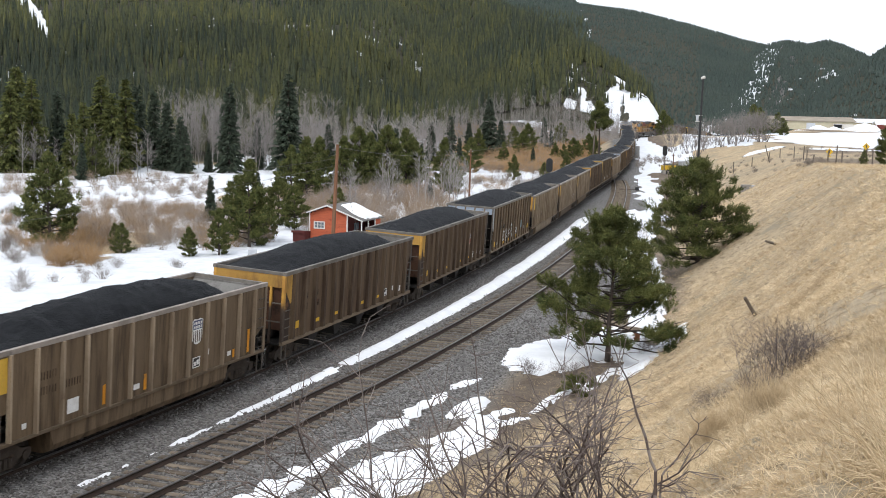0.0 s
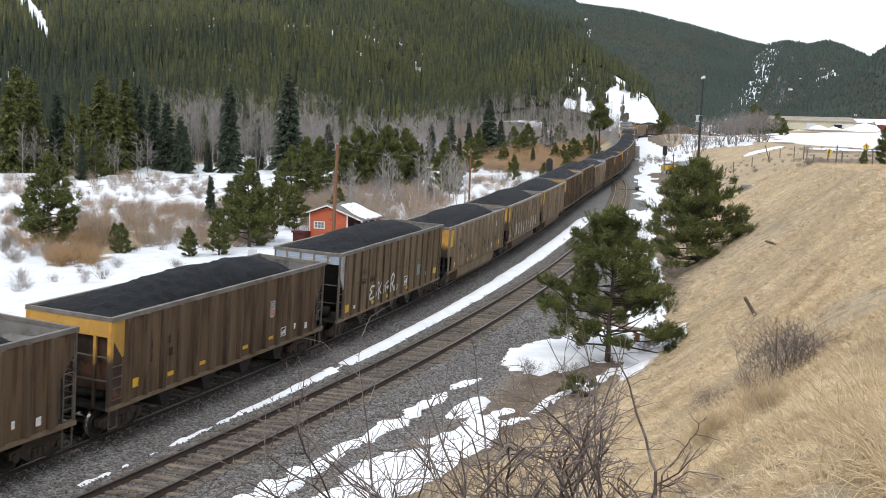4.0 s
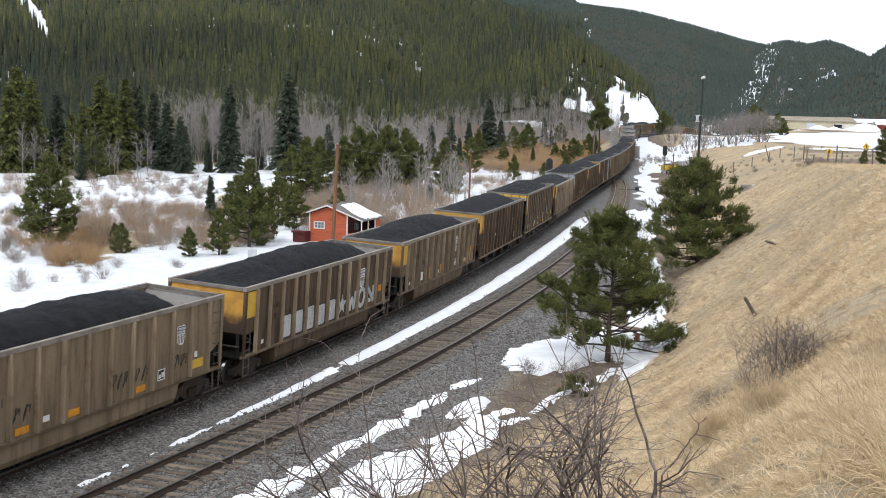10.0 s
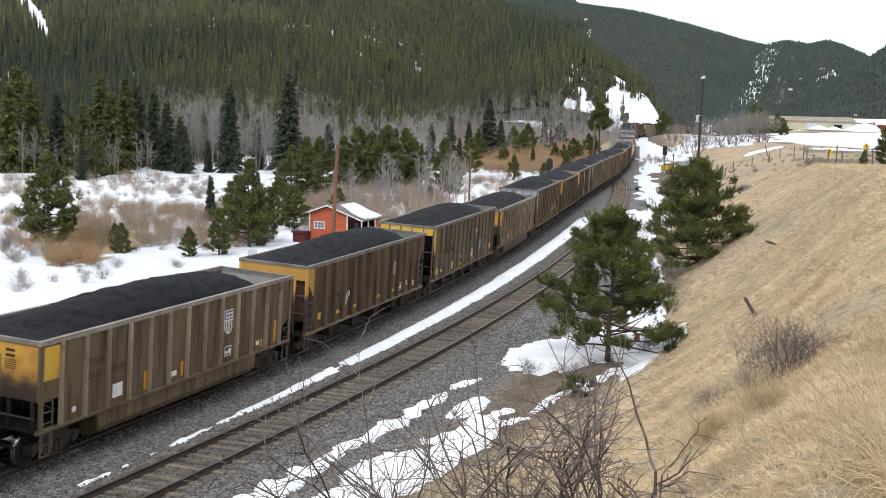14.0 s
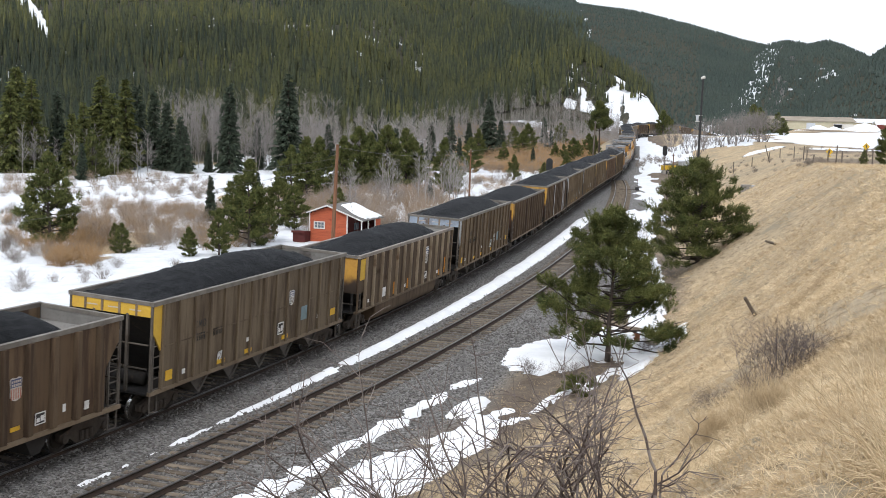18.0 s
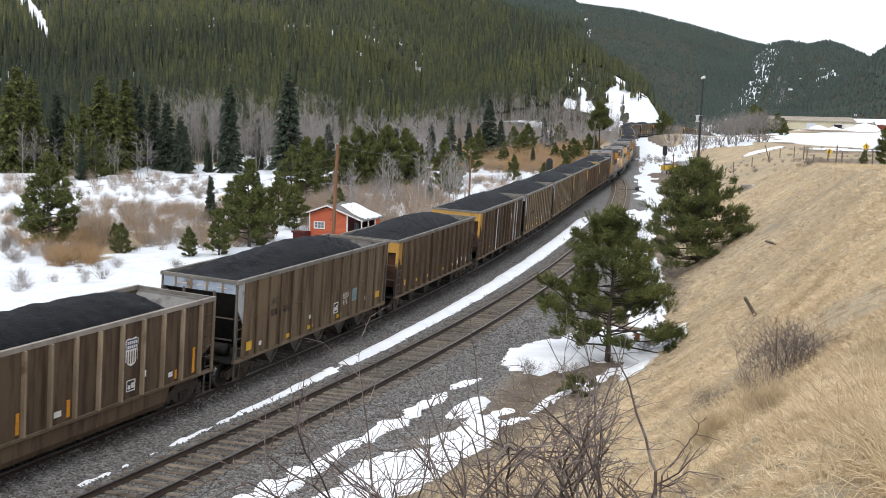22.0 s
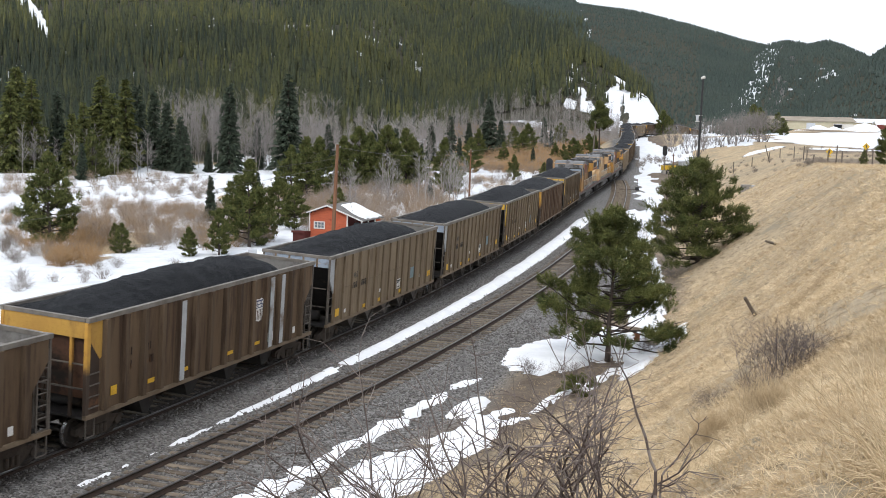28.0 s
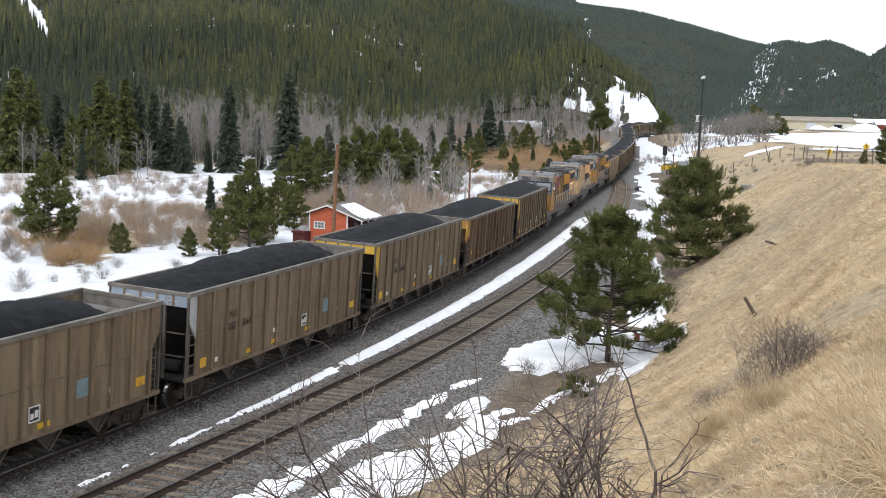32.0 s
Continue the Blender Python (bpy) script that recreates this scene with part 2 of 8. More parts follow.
# ---------------------------------------------------------------- track plan
KNOTS = np.array([-60, -20, 0, 20, 40, 60, 80, 110, 150, 200, 285, 302, 345, 365, 420, 440, 700.0])
BEND = np.array([0.2496, 0.2496, 0.2536, 0.29, 0.1777, 0.0713, 0.0521, -0.0662, 0.0551, 0.0968, 0.0155, -0.66, -0.66, 0.28, 0.28, 0.0, 0.0]) / 100
S_ALL = np.arange(-90, 700, 0.5)
_k = np.interp(S_ALL, KNOTS, BEND)
_t = np.concatenate([[0], np.cumsum((_k[1:] + _k[:-1]) / 4)])
TH_ALL = _t - np.interp(0, S_ALL, _t) + 1.218674
_c, _s = np.cos(TH_ALL), np.sin(TH_ALL)
_x = np.concatenate([[0], np.cumsum((_c[1:] + _c[:-1]) / 4)])
_y = np.concatenate([[0], np.cumsum((_s[1:] + _s[:-1]) / 4)])
X_ALL = _x - np.interp(0, S_ALL, _x) - 10.14486
Y_ALL = _y - np.interp(0, S_ALL, _y) + 37.8995
CANT = 0.055


def grade(s):
    return -0.002 * np.minimum(s, 150) + 3.0 * smooth_step(140, 330, s) - 5.5 * smooth_step(345, 470, s)


def siding_gap(s):
    """Distance between the centre lines of the two tracks."""
    d = 4.886817 + 0.02917044 * s - 0.0001002463 * s ** 2 - 1.649751e-6 * s ** 3
    return np.maximum(d, 0.0)


def along(s, off=0.0, z=0.0):
    """Points at distance s along the main line, off metres to its right, z above its railhead."""
    x, y, th = (np.interp(s, S_ALL, a) for a in (X_ALL, Y_ALL, TH_ALL))
    return np.stack([x + np.sin(th) * off, y - np.cos(th) * off, grade(s) + z + 0 * x], -1)


def track_coords(x, y):
    """(s, offset to the right) of places near the line."""
    x, y = np.asarray(x, float).ravel(), np.asarray(y, float).ravel()
    out_s, out_n = np.empty_like(x), np.empty_like(x)
    xs, ys, ss = X_ALL[::4], Y_ALL[::4], S_ALL[::4]
    for i in range(0, len(x), 4000):
        px, py = x[i:i + 4000, None], y[i:i + 4000, None]
        k = np.argmin((px - xs) ** 2 + (py - ys) ** 2, 1)
        s = ss[k]
        for _ in range(2):
            cx, cy, th = (np.interp(s, S_ALL, a) for a in (X_ALL, Y_ALL, TH_ALL))
            dx, dy = px[:, 0] - cx, py[:, 0] - cy
            s = np.clip(s + dx * np.cos(th) + dy * np.sin(th), -90, 699)
        cx, cy, th = (np.interp(s, S_ALL, a) for a in (X_ALL, Y_ALL, TH_ALL))
        out_s[i:i + 4000] = s
        out_n[i:i + 4000] = (px[:, 0] - cx) * np.sin(th) - (py[:, 0] - cy) * np.cos(th)
    return out_s, out_n


# ---------------------------------------------------------------- ground
def toe(s):
    return np.interp(s, [-90, -40, -8, 8, 20, 50, 80, 120, 160, 200, 260], [8, 9, 9.8, 12.6, 14.2, 13, 11.2, 11, 14, 16, 10])


def crest(s):
    return np.interp(s, [-90, -40, 30, 60, 110, 150, 200, 260], [22, 22.5, 24, 24, 24, 26, 30, 30])


def crest_z(s):
    return np.interp(s, [-90, -40, 30, 60, 110, 150, 200, 700], [8.9, 8.55, 7.4, 6.4, 4.7, 4.2, 4.0, 4.3])


# foot of the wooded mountain on the far side of the valley
FOOT_X = [-900, -300, -130, -60, -38, -18, 12, 60, 78, 106, 122, 145, 200]
FOOT_Y = [150, 160, 180, 205, 225, 320, 410, 436, 446, 478, 800, 1150, 1900]


def ground_z(x, y, detail=True):
    shape = np.shape(x)
    x, y = np.asarray(x, float).ravel(), np.asarray(y, float).ravel()
    s, n = track_coords(x, y)
    gr = grade(s)
    gap = siding_gap(s)
    tz, cz, t0, c0 = gr - 0.55, crest_z(s), toe(s), crest(s)
    bed = gr - 0.245 + 0.068 * np.maximum(smooth_step(2.0, 1.5, np.abs(n)), 0.6 * smooth_step(2.0, 1.5, np.abs(n - gap)))
    # right of the line: ditch, cut slope, bench
    right = bed + (tz - bed) * smooth_step(gap + 2.3, gap + 3.6, n)
    u = np.clip((n - t0) / (c0 - t0), 0, 1.4)
    u = u ** np.interp(s, [-40, -5, 20, 45], [1.8, 1.75, 1.2, 1.0])
    slope = tz + (cz - tz) * u
    bench = cz + (n - c0) * 0.004
    soft = np.interp(s, [-90, 10, 45], [2.0, 1.6, 0.05])
    near = np.maximum(soft - np.abs(slope - bench), 0) / soft
    brow = np.minimum(slope, bench) - near * near * soft / 4
    right = np.where(n > t0, brow, right)
    # left of the line: shoulder, valley floor
    floor = -2.3 + 1.0 * (fbm(x, y, 45, 3) - 0.5)
    left = bed + (floor - bed) * smooth_step(2.6, 13, -n)
    z = np.where(n >= 0, right, left)
    # grassy knoll inside the far bend
    z = z + (2.0 + 1.6 * (fbm(x, y, 9, 3) - 0.5)) * np.exp(-(((s - 312) / 40) ** 2)) * np.exp(-(((n - 12) / 7.5) ** 2)) * smooth_step(2.5, 7, n)
    # mountain behind the valley
    foot = np.interp(x, FOOT_X, FOOT_Y)
    up = np.maximum(y - foot, 0)
    bx = x / np.maximum(y, 1)
    spur = smooth_step(0.193, 0.178, bx)
    ridge = np.interp(bx, [-0.1, 0.0, 0.042, 0.124, 0.15, 0.172, 0.187], [0.2, 0.11, 0.08, 0.041, 0.0265, 0.0125, -0.012])
    gentle = 0.085 * up + 0.06 * np.maximum(up - 180, 0)
    steep = 0.30 * up * (0.7 + 0.3 * smooth_step(0, 40, up))
    rise = (gentle + (steep - gentle) * smooth_step(-0.02, 0.1, bx)) * spur
    rise += (fbm(x, y, 160, 4) - 0.5) * np.minimum(up * 0.09, 26) * spur + (fbm(x, y, 17, 3) - 0.5) * np.minimum(up * 0.12, 9) * spur * (bx > 0.09)
    rise = np.minimum(rise, np.maximum(12 + ridge * y, 0))
    # far ridges closing the valley
    b = np.arctan2(x, np.maximum(y, 1.0))
    r = np.hypot(x, y)
    top_b = np.interp(b, [-0.7, 0.0, 0.113, 0.156, 0.198, 0.229, 0.261, 0.29, 0.6], [0.14, 0.105, 0.0865, 0.0805, 0.073, 0.0648, 0.057, 0.049, 0.02])
    ridge_b = (top_b * 1900 + 4) * smooth_step(600, 1900, r) ** 0.8 * smooth_step(-0.3, -0.05, b)
    top_c = np.interp(b, [0.2, 0.24, 0.261, 0.277, 0.289, 0.3066, 0.3215, 0.3363, 0.354, 0.7], [0.025, 0.047, 0.0585, 0.063, 0.0628, 0.059, 0.0545, 0.0485, 0.038, 0.01])
    ridge_c = (top_c * 1250 + 4) * smooth_step(680, 1250, r)
    top_d = np.interp(b, [0.27, 0.3, 0.328, 0.341, 0.354, 0.39, 0.45, 0.9], [0.0, 0.016, 0.037, 0.0475, 0.057, 0.066, 0.075, 0.09])
    ridge_d = (top_d * 900 + 4) * smooth_step(640, 900, r)
    lumps = (fbm(x, y, 130, 4) - 0.5) * 13
    hills = np.maximum.reduce([ridge_b, ridge_c, ridge_d])
    hills = np.where(hills > 3, hills + lumps * np.minimum(hills / 60, 1), hills)
    z = z + np.maximum(rise, np.maximum(hills * (y > 0), 0))
    if detail:
        off = np.maximum(smooth_step(2.4, 6, -n), smooth_step(3.2, 6, n - gap))
        z = z + off * (0.22 * (fbm(x, y, 5, 3) - 0.5) + 0.08 * (fbm(x, y, 0.9, 2) - 0.5) * (r < 150))
    return z.reshape(shape)


def ground_at(x, y):
    return float(ground_z(np.array([x]), np.array([y]))[0])


def white_slope(x, y):
    """Treeless snowy bluff at the end of the mountain spur: 1 on its open snow to 0 on rock and in the wood."""
    bx = x / np.maximum(y, 1)
    up = y - np.interp(x, FOOT_X, FOOT_Y)
    reach = np.interp(bx, [0.088, 0.1, 0.115, 0.126, 0.136, 0.146, 0.156, 0.168, 0.18, 0.192], [0, 60, 76, 60, 66, 115, 150, 140, 110, 60])
    start = np.interp(bx, [0.1, 0.14, 0.165, 0.18], [42, 38, 20, 4])
    chute = 0.6 * fbm(bx * 520, y * 0.22, 4.5, 3) + 0.4 * fbm(bx * 520 + 90, y * 0.1, 1.3, 3)
    open_snow = smooth_step(0, 16, reach * (0.6 + 0.8 * fbm(x, y, 16, 3)) - up) * smooth_step(0.088, 0.1, bx) * smooth_step(-5, 3, up - start + 14 * (fbm(x, y, 12, 2) - 0.5))
    return open_snow * smooth_step(0.33, 0.42, chute) * smooth_step(0.22, 0.36, fbm(x + 300, y, 9, 3))


def patch_snow(x, y):
    """How much snow lies on the open ground, 0 to 1."""
    shape = np.shape(x)
    x, y = np.asarray(x, float).ravel(), np.asarray(y, float).ravel()
    s, n = track_coords(x, y)
    b, r = x / np.maximum(y, 1), np.hypot(x, y)
    f1, f2 = fbm(x, y, 26, 4), fbm(x, y, 60, 3)
    # valley floor: white near the line, thinner among the willows
    edge = 11.5 + 6.5 * np.exp(-(((s - 36) / 15) ** 2))
    v = smooth_step(edge, edge + 2.0, -n + 7 * (f1 - 0.5) + 3 * (fbm(x, y, 4, 3) - 0.5)) * smooth_step(36, 24, -n + 22 * (f1 - 0.5)) * smooth_step(-20, 0, s)
    back = smooth_step(0.38, 0.5, f1 + 0.1 * (f2 - 0.5)) * smooth_step(16, 30, -n) * np.where(s > 95, 0.66, 1.0) * smooth_step(600, 540, r)
    bank = smooth_step(24, 12, np.abs(y - 203 - 0.12 * (x + 45)) + 18 * (f1 - 0.5)) * (x < -22) * (x > -75)
    glade = 0.95 * smooth_step(0.36, 0.46, f1 + 0.25 * (fbm(x, y, 7, 3) - 0.5)) * smooth_step(-0.03, 0.0, b) * smooth_step(0.12, 0.09, b) * (y > 125) * (y < 232)
    west = 0.85 * smooth_step(-0.3, -0.33, b) * (y > 84) * (y < 200)
    mound = 0.9 * smooth_step(1.15, 0.9, np.hypot((b + 0.275) / 0.075, (y - 158) / 34) + 0.8 * (f1 - 0.5))
    left = np.maximum.reduce([v, back, bank, west, mound, glade]) * (n < 0)
    # mountain: thin streaks between the trunks, the white knoll
    knoll = white_slope(x, y)
    foot = np.interp(x, FOOT_X, FOOT_Y)
    wood = np.where(y > foot + 8, 0.55 * smooth_step(0.5, 0.62, fbm(x, y, 12, 3)), 0) * smooth_step(900, 600, r)
    strip = smooth_step(0.008, 0.005, np.abs(b + 0.338 + 0.000074 * (y - 515)) + 0.006 * (f1 - 0.5)) * (y > 500) * (y < 800)
    wood = np.maximum(wood, strip)
    left = np.where(y > foot + 8, np.maximum(wood, knoll), left)
    # the bench on the right
    field = smooth_step(1.15, 0.95, np.hypot((x - 0.375 * y) / (0.085 * y + 1), (y - 340) / 105) + 0.5 * (f1 - 0.5))
    field2 = np.maximum(smooth_step(0.5, 0.56, f1) * (y > 175) * (b > 0.24), smooth_step(0.27, 0.36, f1) * smooth_step(0, 14, y - np.interp(b, (0.165, 0.19, 0.212, 0.23, 0.26), (214, 220, 262, 264, 252)) + 50 * (fbm(x, y, 8, 3) - 0.5)) * (b > 0.165) * smooth_step(0.266, 0.255, b + 0.03 * (f1 - 0.5))) * 0.9
    yard = smooth_step(0.44, 0.54, f1) * (y > 470) * (b > 0.27)
    field2 = np.maximum(field2, yard) * smooth_step(640, 600, r)
    path = smooth_step(1.5, 0.8, np.abs(n - (siding_gap(s) + 3.6 + 0.010 * np.maximum(s - 80, 0))) - 0.006 * np.maximum(s - 60, 0) + 4.0 * (fbm(x, y, 5, 4) - 0.5)) * (s > 62) * (s < 330)
    far_c = 0.6 * smooth_step(0.48, 0.58, fbm(x, y, 9, 3)) * smooth_step(0.36, 0.52, f2) * smooth_step(0.25, 0.28, b) * (b < 0.35) * (r > 700)
    knoll_top = np.exp(-(((s - 305) / 40) ** 2)) * np.exp(-(((n - 11) / 4.5) ** 2))
    right = np.maximum.reduce([field, field2, path, far_c]) * (n > 0) * (1 - smooth_step(0.2, 0.4, knoll_top))
    return np.where(n < 0, left, right).reshape(shape)


M_GROUND, nt, bs = nodes_of("ground")
vec = coords(nt, shift=False)
n_big, n_mid, n_fine = noise_tex(nt, vec, 0.06, 4), noise_tex(nt, vec, 0.7, 6), noise_tex(nt, vec, 11, 5)
straw = mixed(nt, ramp(nt, n_mid, 0.35, 0.65), (0.55, 0.425, 0.27), (0.4, 0.3, 0.185))
straw = mixed(nt, ramp(nt, n_big, 0.42, 0.62), straw, (0.40, 0.32, 0.215))
straw = mixed(nt, ramp(nt, n_fine, 0.5, 0.72), straw, (0.21, 0.155, 0.095))
streak = noise_tex(nt, coords(nt, (5.0, 1.3, 3.0), False), 0.9, 6, 0.7)
straw = mixed(nt, ramp(nt, streak, 0.46, 0.66), straw, (0.2, 0.15, 0.092))
straw = mixed(nt, ramp(nt, noise_tex(nt, vec, 0.22, 5, 0.65), 0.48, 0.66), straw, (0.27, 0.225, 0.155))
soil = mixed(nt, ramp(nt, n_mid, 0.35, 0.65), (0.19, 0.15, 0.112), (0.12, 0.093, 0.07))
soil = mixed(nt, ramp(nt, n_fine, 0.5, 0.7), soil, (0.065, 0.05, 0.04))
gravel_n = nt.nodes.new("ShaderNodeTexVoronoi")
gravel_n.inputs["Scale"].default_value = 14
nt.links.new(vec, gravel_n.inputs["Vector"])
sep = nt.nodes.new("ShaderNodeSeparateColor")
nt.links.new(gravel_n.outputs["Color"], sep.inputs[0])
gravel = mixed(nt, sep.outputs[0], (0.05, 0.047, 0.044), (0.25, 0.24, 0.23))
gravel = mixed(nt, ramp(nt, n_mid, 0.5, 0.75), gravel, (0.135, 0.125, 0.117))
forest = mixed(nt, ramp(nt, n_mid, 0.35, 0.65), (0.034, 0.036, 0.025), (0.06, 0.054, 0.037))
col = mixed(nt, attr(nt, "soil"), straw, soil)
col = mixed(nt, attr(nt, "forest"), col, forest)
gravel = mixed(nt, attr(nt, "grime_shade"), gravel, mixed(nt, sep.outputs[0], (0.022, 0.018, 0.016), (0.08, 0.067, 0.057)))
col = mixed(nt, attr(nt, "gravel"), col, gravel)
add = nt.nodes.new("ShaderNodeMath")
add.operation = "ADD"
nt.links.new(attr(nt, "snow"), add.inputs[0])
sub = nt.nodes.new("ShaderNodeMapRange")
sub.inputs["To Min"].default_value, sub.inputs["To Max"].default_value = -0.35, 0.35
nt.links.new(noise_tex(nt, vec, 0.55, 6, 0.7), sub.inputs["Value"])
nt.links.new(sub.outputs[0], add.inputs[1])
col = mixed(nt, ramp(nt, add.outputs[0], 0.45, 0.56), col, mixed(nt, ramp(nt, n_mid, 0.4, 0.7), (0.71, 0.725, 0.75), (0.6, 0.615, 0.64)))
nt.links.new(col, bs.inputs["Base Color"])
bs.inputs["Roughness"].default_value = 0.95
bs.inputs["Specular IOR Level"].default_value = 0.15
bumped(nt, bs, n_fine, 0.8, 0.1)

# one sheet, finer towards the middle of the valley
_a = np.concatenate([np.linspace(-180, -32, 40, endpoint=False), np.linspace(-32, 32, 330, endpoint=False), np.linspace(32, 180, 40)])
_a = np.radians(_a)
_r = np.concatenate([[0.0], 0.8 * 1.0215 ** np.arange(402)])
_gx, _gy = np.sin(_a)[None, :] * _r[:, None], np.cos(_a)[None, :] * _r[:, None]
_gz = ground_z(_gx, _gy)
_gs, _gn = track_coords(_gx, _gy)
_gap = siding_gap(_gs)
A_GRAVEL = smooth_step(4.8, 3.6, -_gn + 1.2 * (fbm(_gx, _gy, 3, 3).ravel() - 0.5)) * smooth_step(5.4, 4.0, _gn - _gap + 1.6 * (fbm(_gx, _gy, 4, 3).ravel() - 0.5))
A_SOIL = np.maximum(smooth_step(0.45, 0.6, fbm(_gx, _gy, 18, 4).ravel()) * (_gn < 0) + 0.85 * smooth_step(0.38, 0.52, fbm(_gx, _gy, 14, 5).ravel()) * (_gn > crest(_gs) + 3) * (_gs > 60), smooth_step(3.5, 5, _gn - _gap) * smooth_step(1.5, -0.5, _gn - toe(_gs)))
# Grime between the rails, darkened further for the shade under the train.
A_GRIME_SHADE = np.clip(1.0 * smooth_step(1.75, 1.25, np.abs(_gn)) + 0.55 * smooth_step(1.5, 0.9, np.abs(_gn - _gap)) - 0.9 * (fbm(_gx, _gy, 1.5, 3).ravel() - 0.4), 0, 1) * (np.abs(_gn) < 12)
_foot = np.interp(_gx.ravel(), FOOT_X, FOOT_Y)
A_FOREST = np.maximum(smooth_step(0, 20, _gy.ravel() - _foot), (np.hypot(_gx, _gy).ravel() > 640) * 1.0)
A_SNOW = patch_snow(_gx, _gy).ravel()
_na, _nr = len(_a), len(_r)
_i = (np.arange(_nr - 1)[:, None] * _na + np.arange(_na - 1)[None, :]).ravel()
_f = np.stack([_i, _i + _na, _i + _na + 1, _i + 1], 1)
ground = new("ground", np_mesh("ground", np.stack([_gx, _gy, _gz], -1).reshape(-1, 3), _f, M_GROUND, True, dict(gravel=A_GRAVEL, soil=A_SOIL, forest=A_FOREST, snow=A_SNOW, grime_shade=A_GRIME_SHADE)))
tagged(ground, "valley ground with dry grass, gravel and melting snow", "ground", kind="structure")

# ---------------------------------------------------------------- rails and sleepers
def rail_strip(s0, s1, off, step=2.0, tilt=0.0):
    """Head and web of a rail along the plan; off may be a function of s."""
    ss = np.arange(s0, s1 + step / 2, step)
    o = off(ss) if callable(off) else np.full(len(ss), off)
    head, web = [], []
    for prof, out in (([(-0.036, -0.035), (-0.036, -0.004), (-0.025, 0.0), (0.025, 0.0), (0.036, -0.004), (0.036, -0.035)], head),
                      ([(-0.075, -0.17), (-0.07, -0.155), (-0.012, -0.14), (-0.012, -0.035), (0.012, -0.035), (0.012, -0.14), (0.07, -0.155), (0.075, -0.17)], web)):
        v = np.stack([along(ss, o + a, b + tilt) for a, b in prof], 1)
        k = len(prof)
        f = []
        for j in range(len(ss) - 1):
            for i in range(k):
                i2 = (i + 1) % k
                f.append((j * k + i, j * k + i2, (j + 1) * k + i2, (j + 1) * k + i))
        out.extend([v.reshape(-1, 3), f])
    return head, web


def make_track(name, label, s0, s1, centre, cant):
    tr = thing(name, label, "railway track", kind="structure")
    for side in (-1, 1):
        fn = (lambda s, side=side: centre(s) + side * 0.7535)
        head, web = rail_strip(s0, s1, fn, tilt=-side * cant * 0.75)
        rail = part("rail", np_mesh("rail_web", web[0], web[1], M_RAIL), None, tr, "rusty steel rail")
        part("rail_head", np_mesh("rail_head", head[0], head[1], M_RAILTOP), None, rail, "polished running surface")
    return tr


main_track = make_track("main_track", "main line track of worn rails on timber sleepers", -70, 600, lambda s: 0 * s, CANT)
siding_track = make_track("siding_track", "empty passing track with weathered timber sleepers", -70, 150, siding_gap, 0.0)


def tie_mesh():
    m = Mesh()
    h, w, l = 0.17, 0.115, 1.3
    c = 0.012
    m.prism([(-w, -h), (w, -h), (w, -c), (w - c, 0), (-w + c, 0), (-w, -c)], "y", -l, l)
    return mesh_data("sleeper", m, M_TIE)


TIE = [tie_mesh() for _ in range(1)]


def lay_ties(track, s0, s1, centre, cant, step=0.53):
    s = s0
    while s < s1:
        o = float(centre(np.array([s]))[0])
        p = along(np.array([s]), o, -0.168)[0]
        th = float(np.interp(s, S_ALL, TH_ALL))
        skew = random.gauss(0, 1.2)
        m = Matrix.Translation((*p[:2], p[2] + random.gauss(0, 0.006))) @ pose(0, 0, 0, math.degrees(cant), 0, math.degrees(th) + skew) @ pose(0, random.gauss(0, 0.03), 0)
        part("sleeper", TIE[0], None, track, at=m)
        s += step * random.uniform(0.95, 1.05)


def far_ties(track, s0, s1, centre, cant, step=0.53):
    m = Mesh()
    for s in np.arange(s0, s1, step):
        o = float(centre(np.array([s]))[0])
        p = along(np.array([s]), o, -0.168)[0]
        th = float(np.interp(s, S_ALL, TH_ALL))
        m.box(-0.115, 0.115, -1.3, 1.3, -0.1, 0, Matrix.Translation(p) @ pose(0, 0, 0, math.degrees(cant), 0, math.degrees(th)))
    tagged(part("far_sleepers", np_mesh("far_sleepers", m.v, m.f, M_TIE), None, track), kind="stuff")


# ---------------------------------------------------------------- the coal train
PITCH = 16.067         # coupled length of a wagon
TOP = 3.70             # top chord of the low gondolas above the railhead
HALF = 7.46            # from a wagon's middle to its leading end
REAR = 7.17            # and to its trailing end


def wheelset_mesh():
    m = Mesh()
    for side in (-1, 1):
        prof = [(-0.07 * side, 0.10), (-0.07 * side, 0.3), (-0.03 * side, 0.33), (-0.065 * side, 0.36), (-0.065 * side, 0.457), (0.045 * side, 0.463), (0.055 * side, 0.485), (0.07 * side, 0.48), (0.07 * side, 0.36), (0.02 * side, 0.33), (0.03 * side, 0.12)]
        prof = [(-a, r) for a, r in prof]
        m.lathe(prof, side * 0.77, 22)
    m.lathe([(-1.06, 0.07), (1.06, 0.07)], 0, 10)
    me = mesh_data("wheelset", m, M_WHEEL)
    me.materials.append(M_TREAD)
    for p in me.polygons:
        c = p.center
        if abs(math.hypot(c.x, c.z) - 0.46) < 0.012 and abs(p.normal.y) < 0.5:
            p.material_index = 1
    return me


WHEELSET = wheelset_mesh()


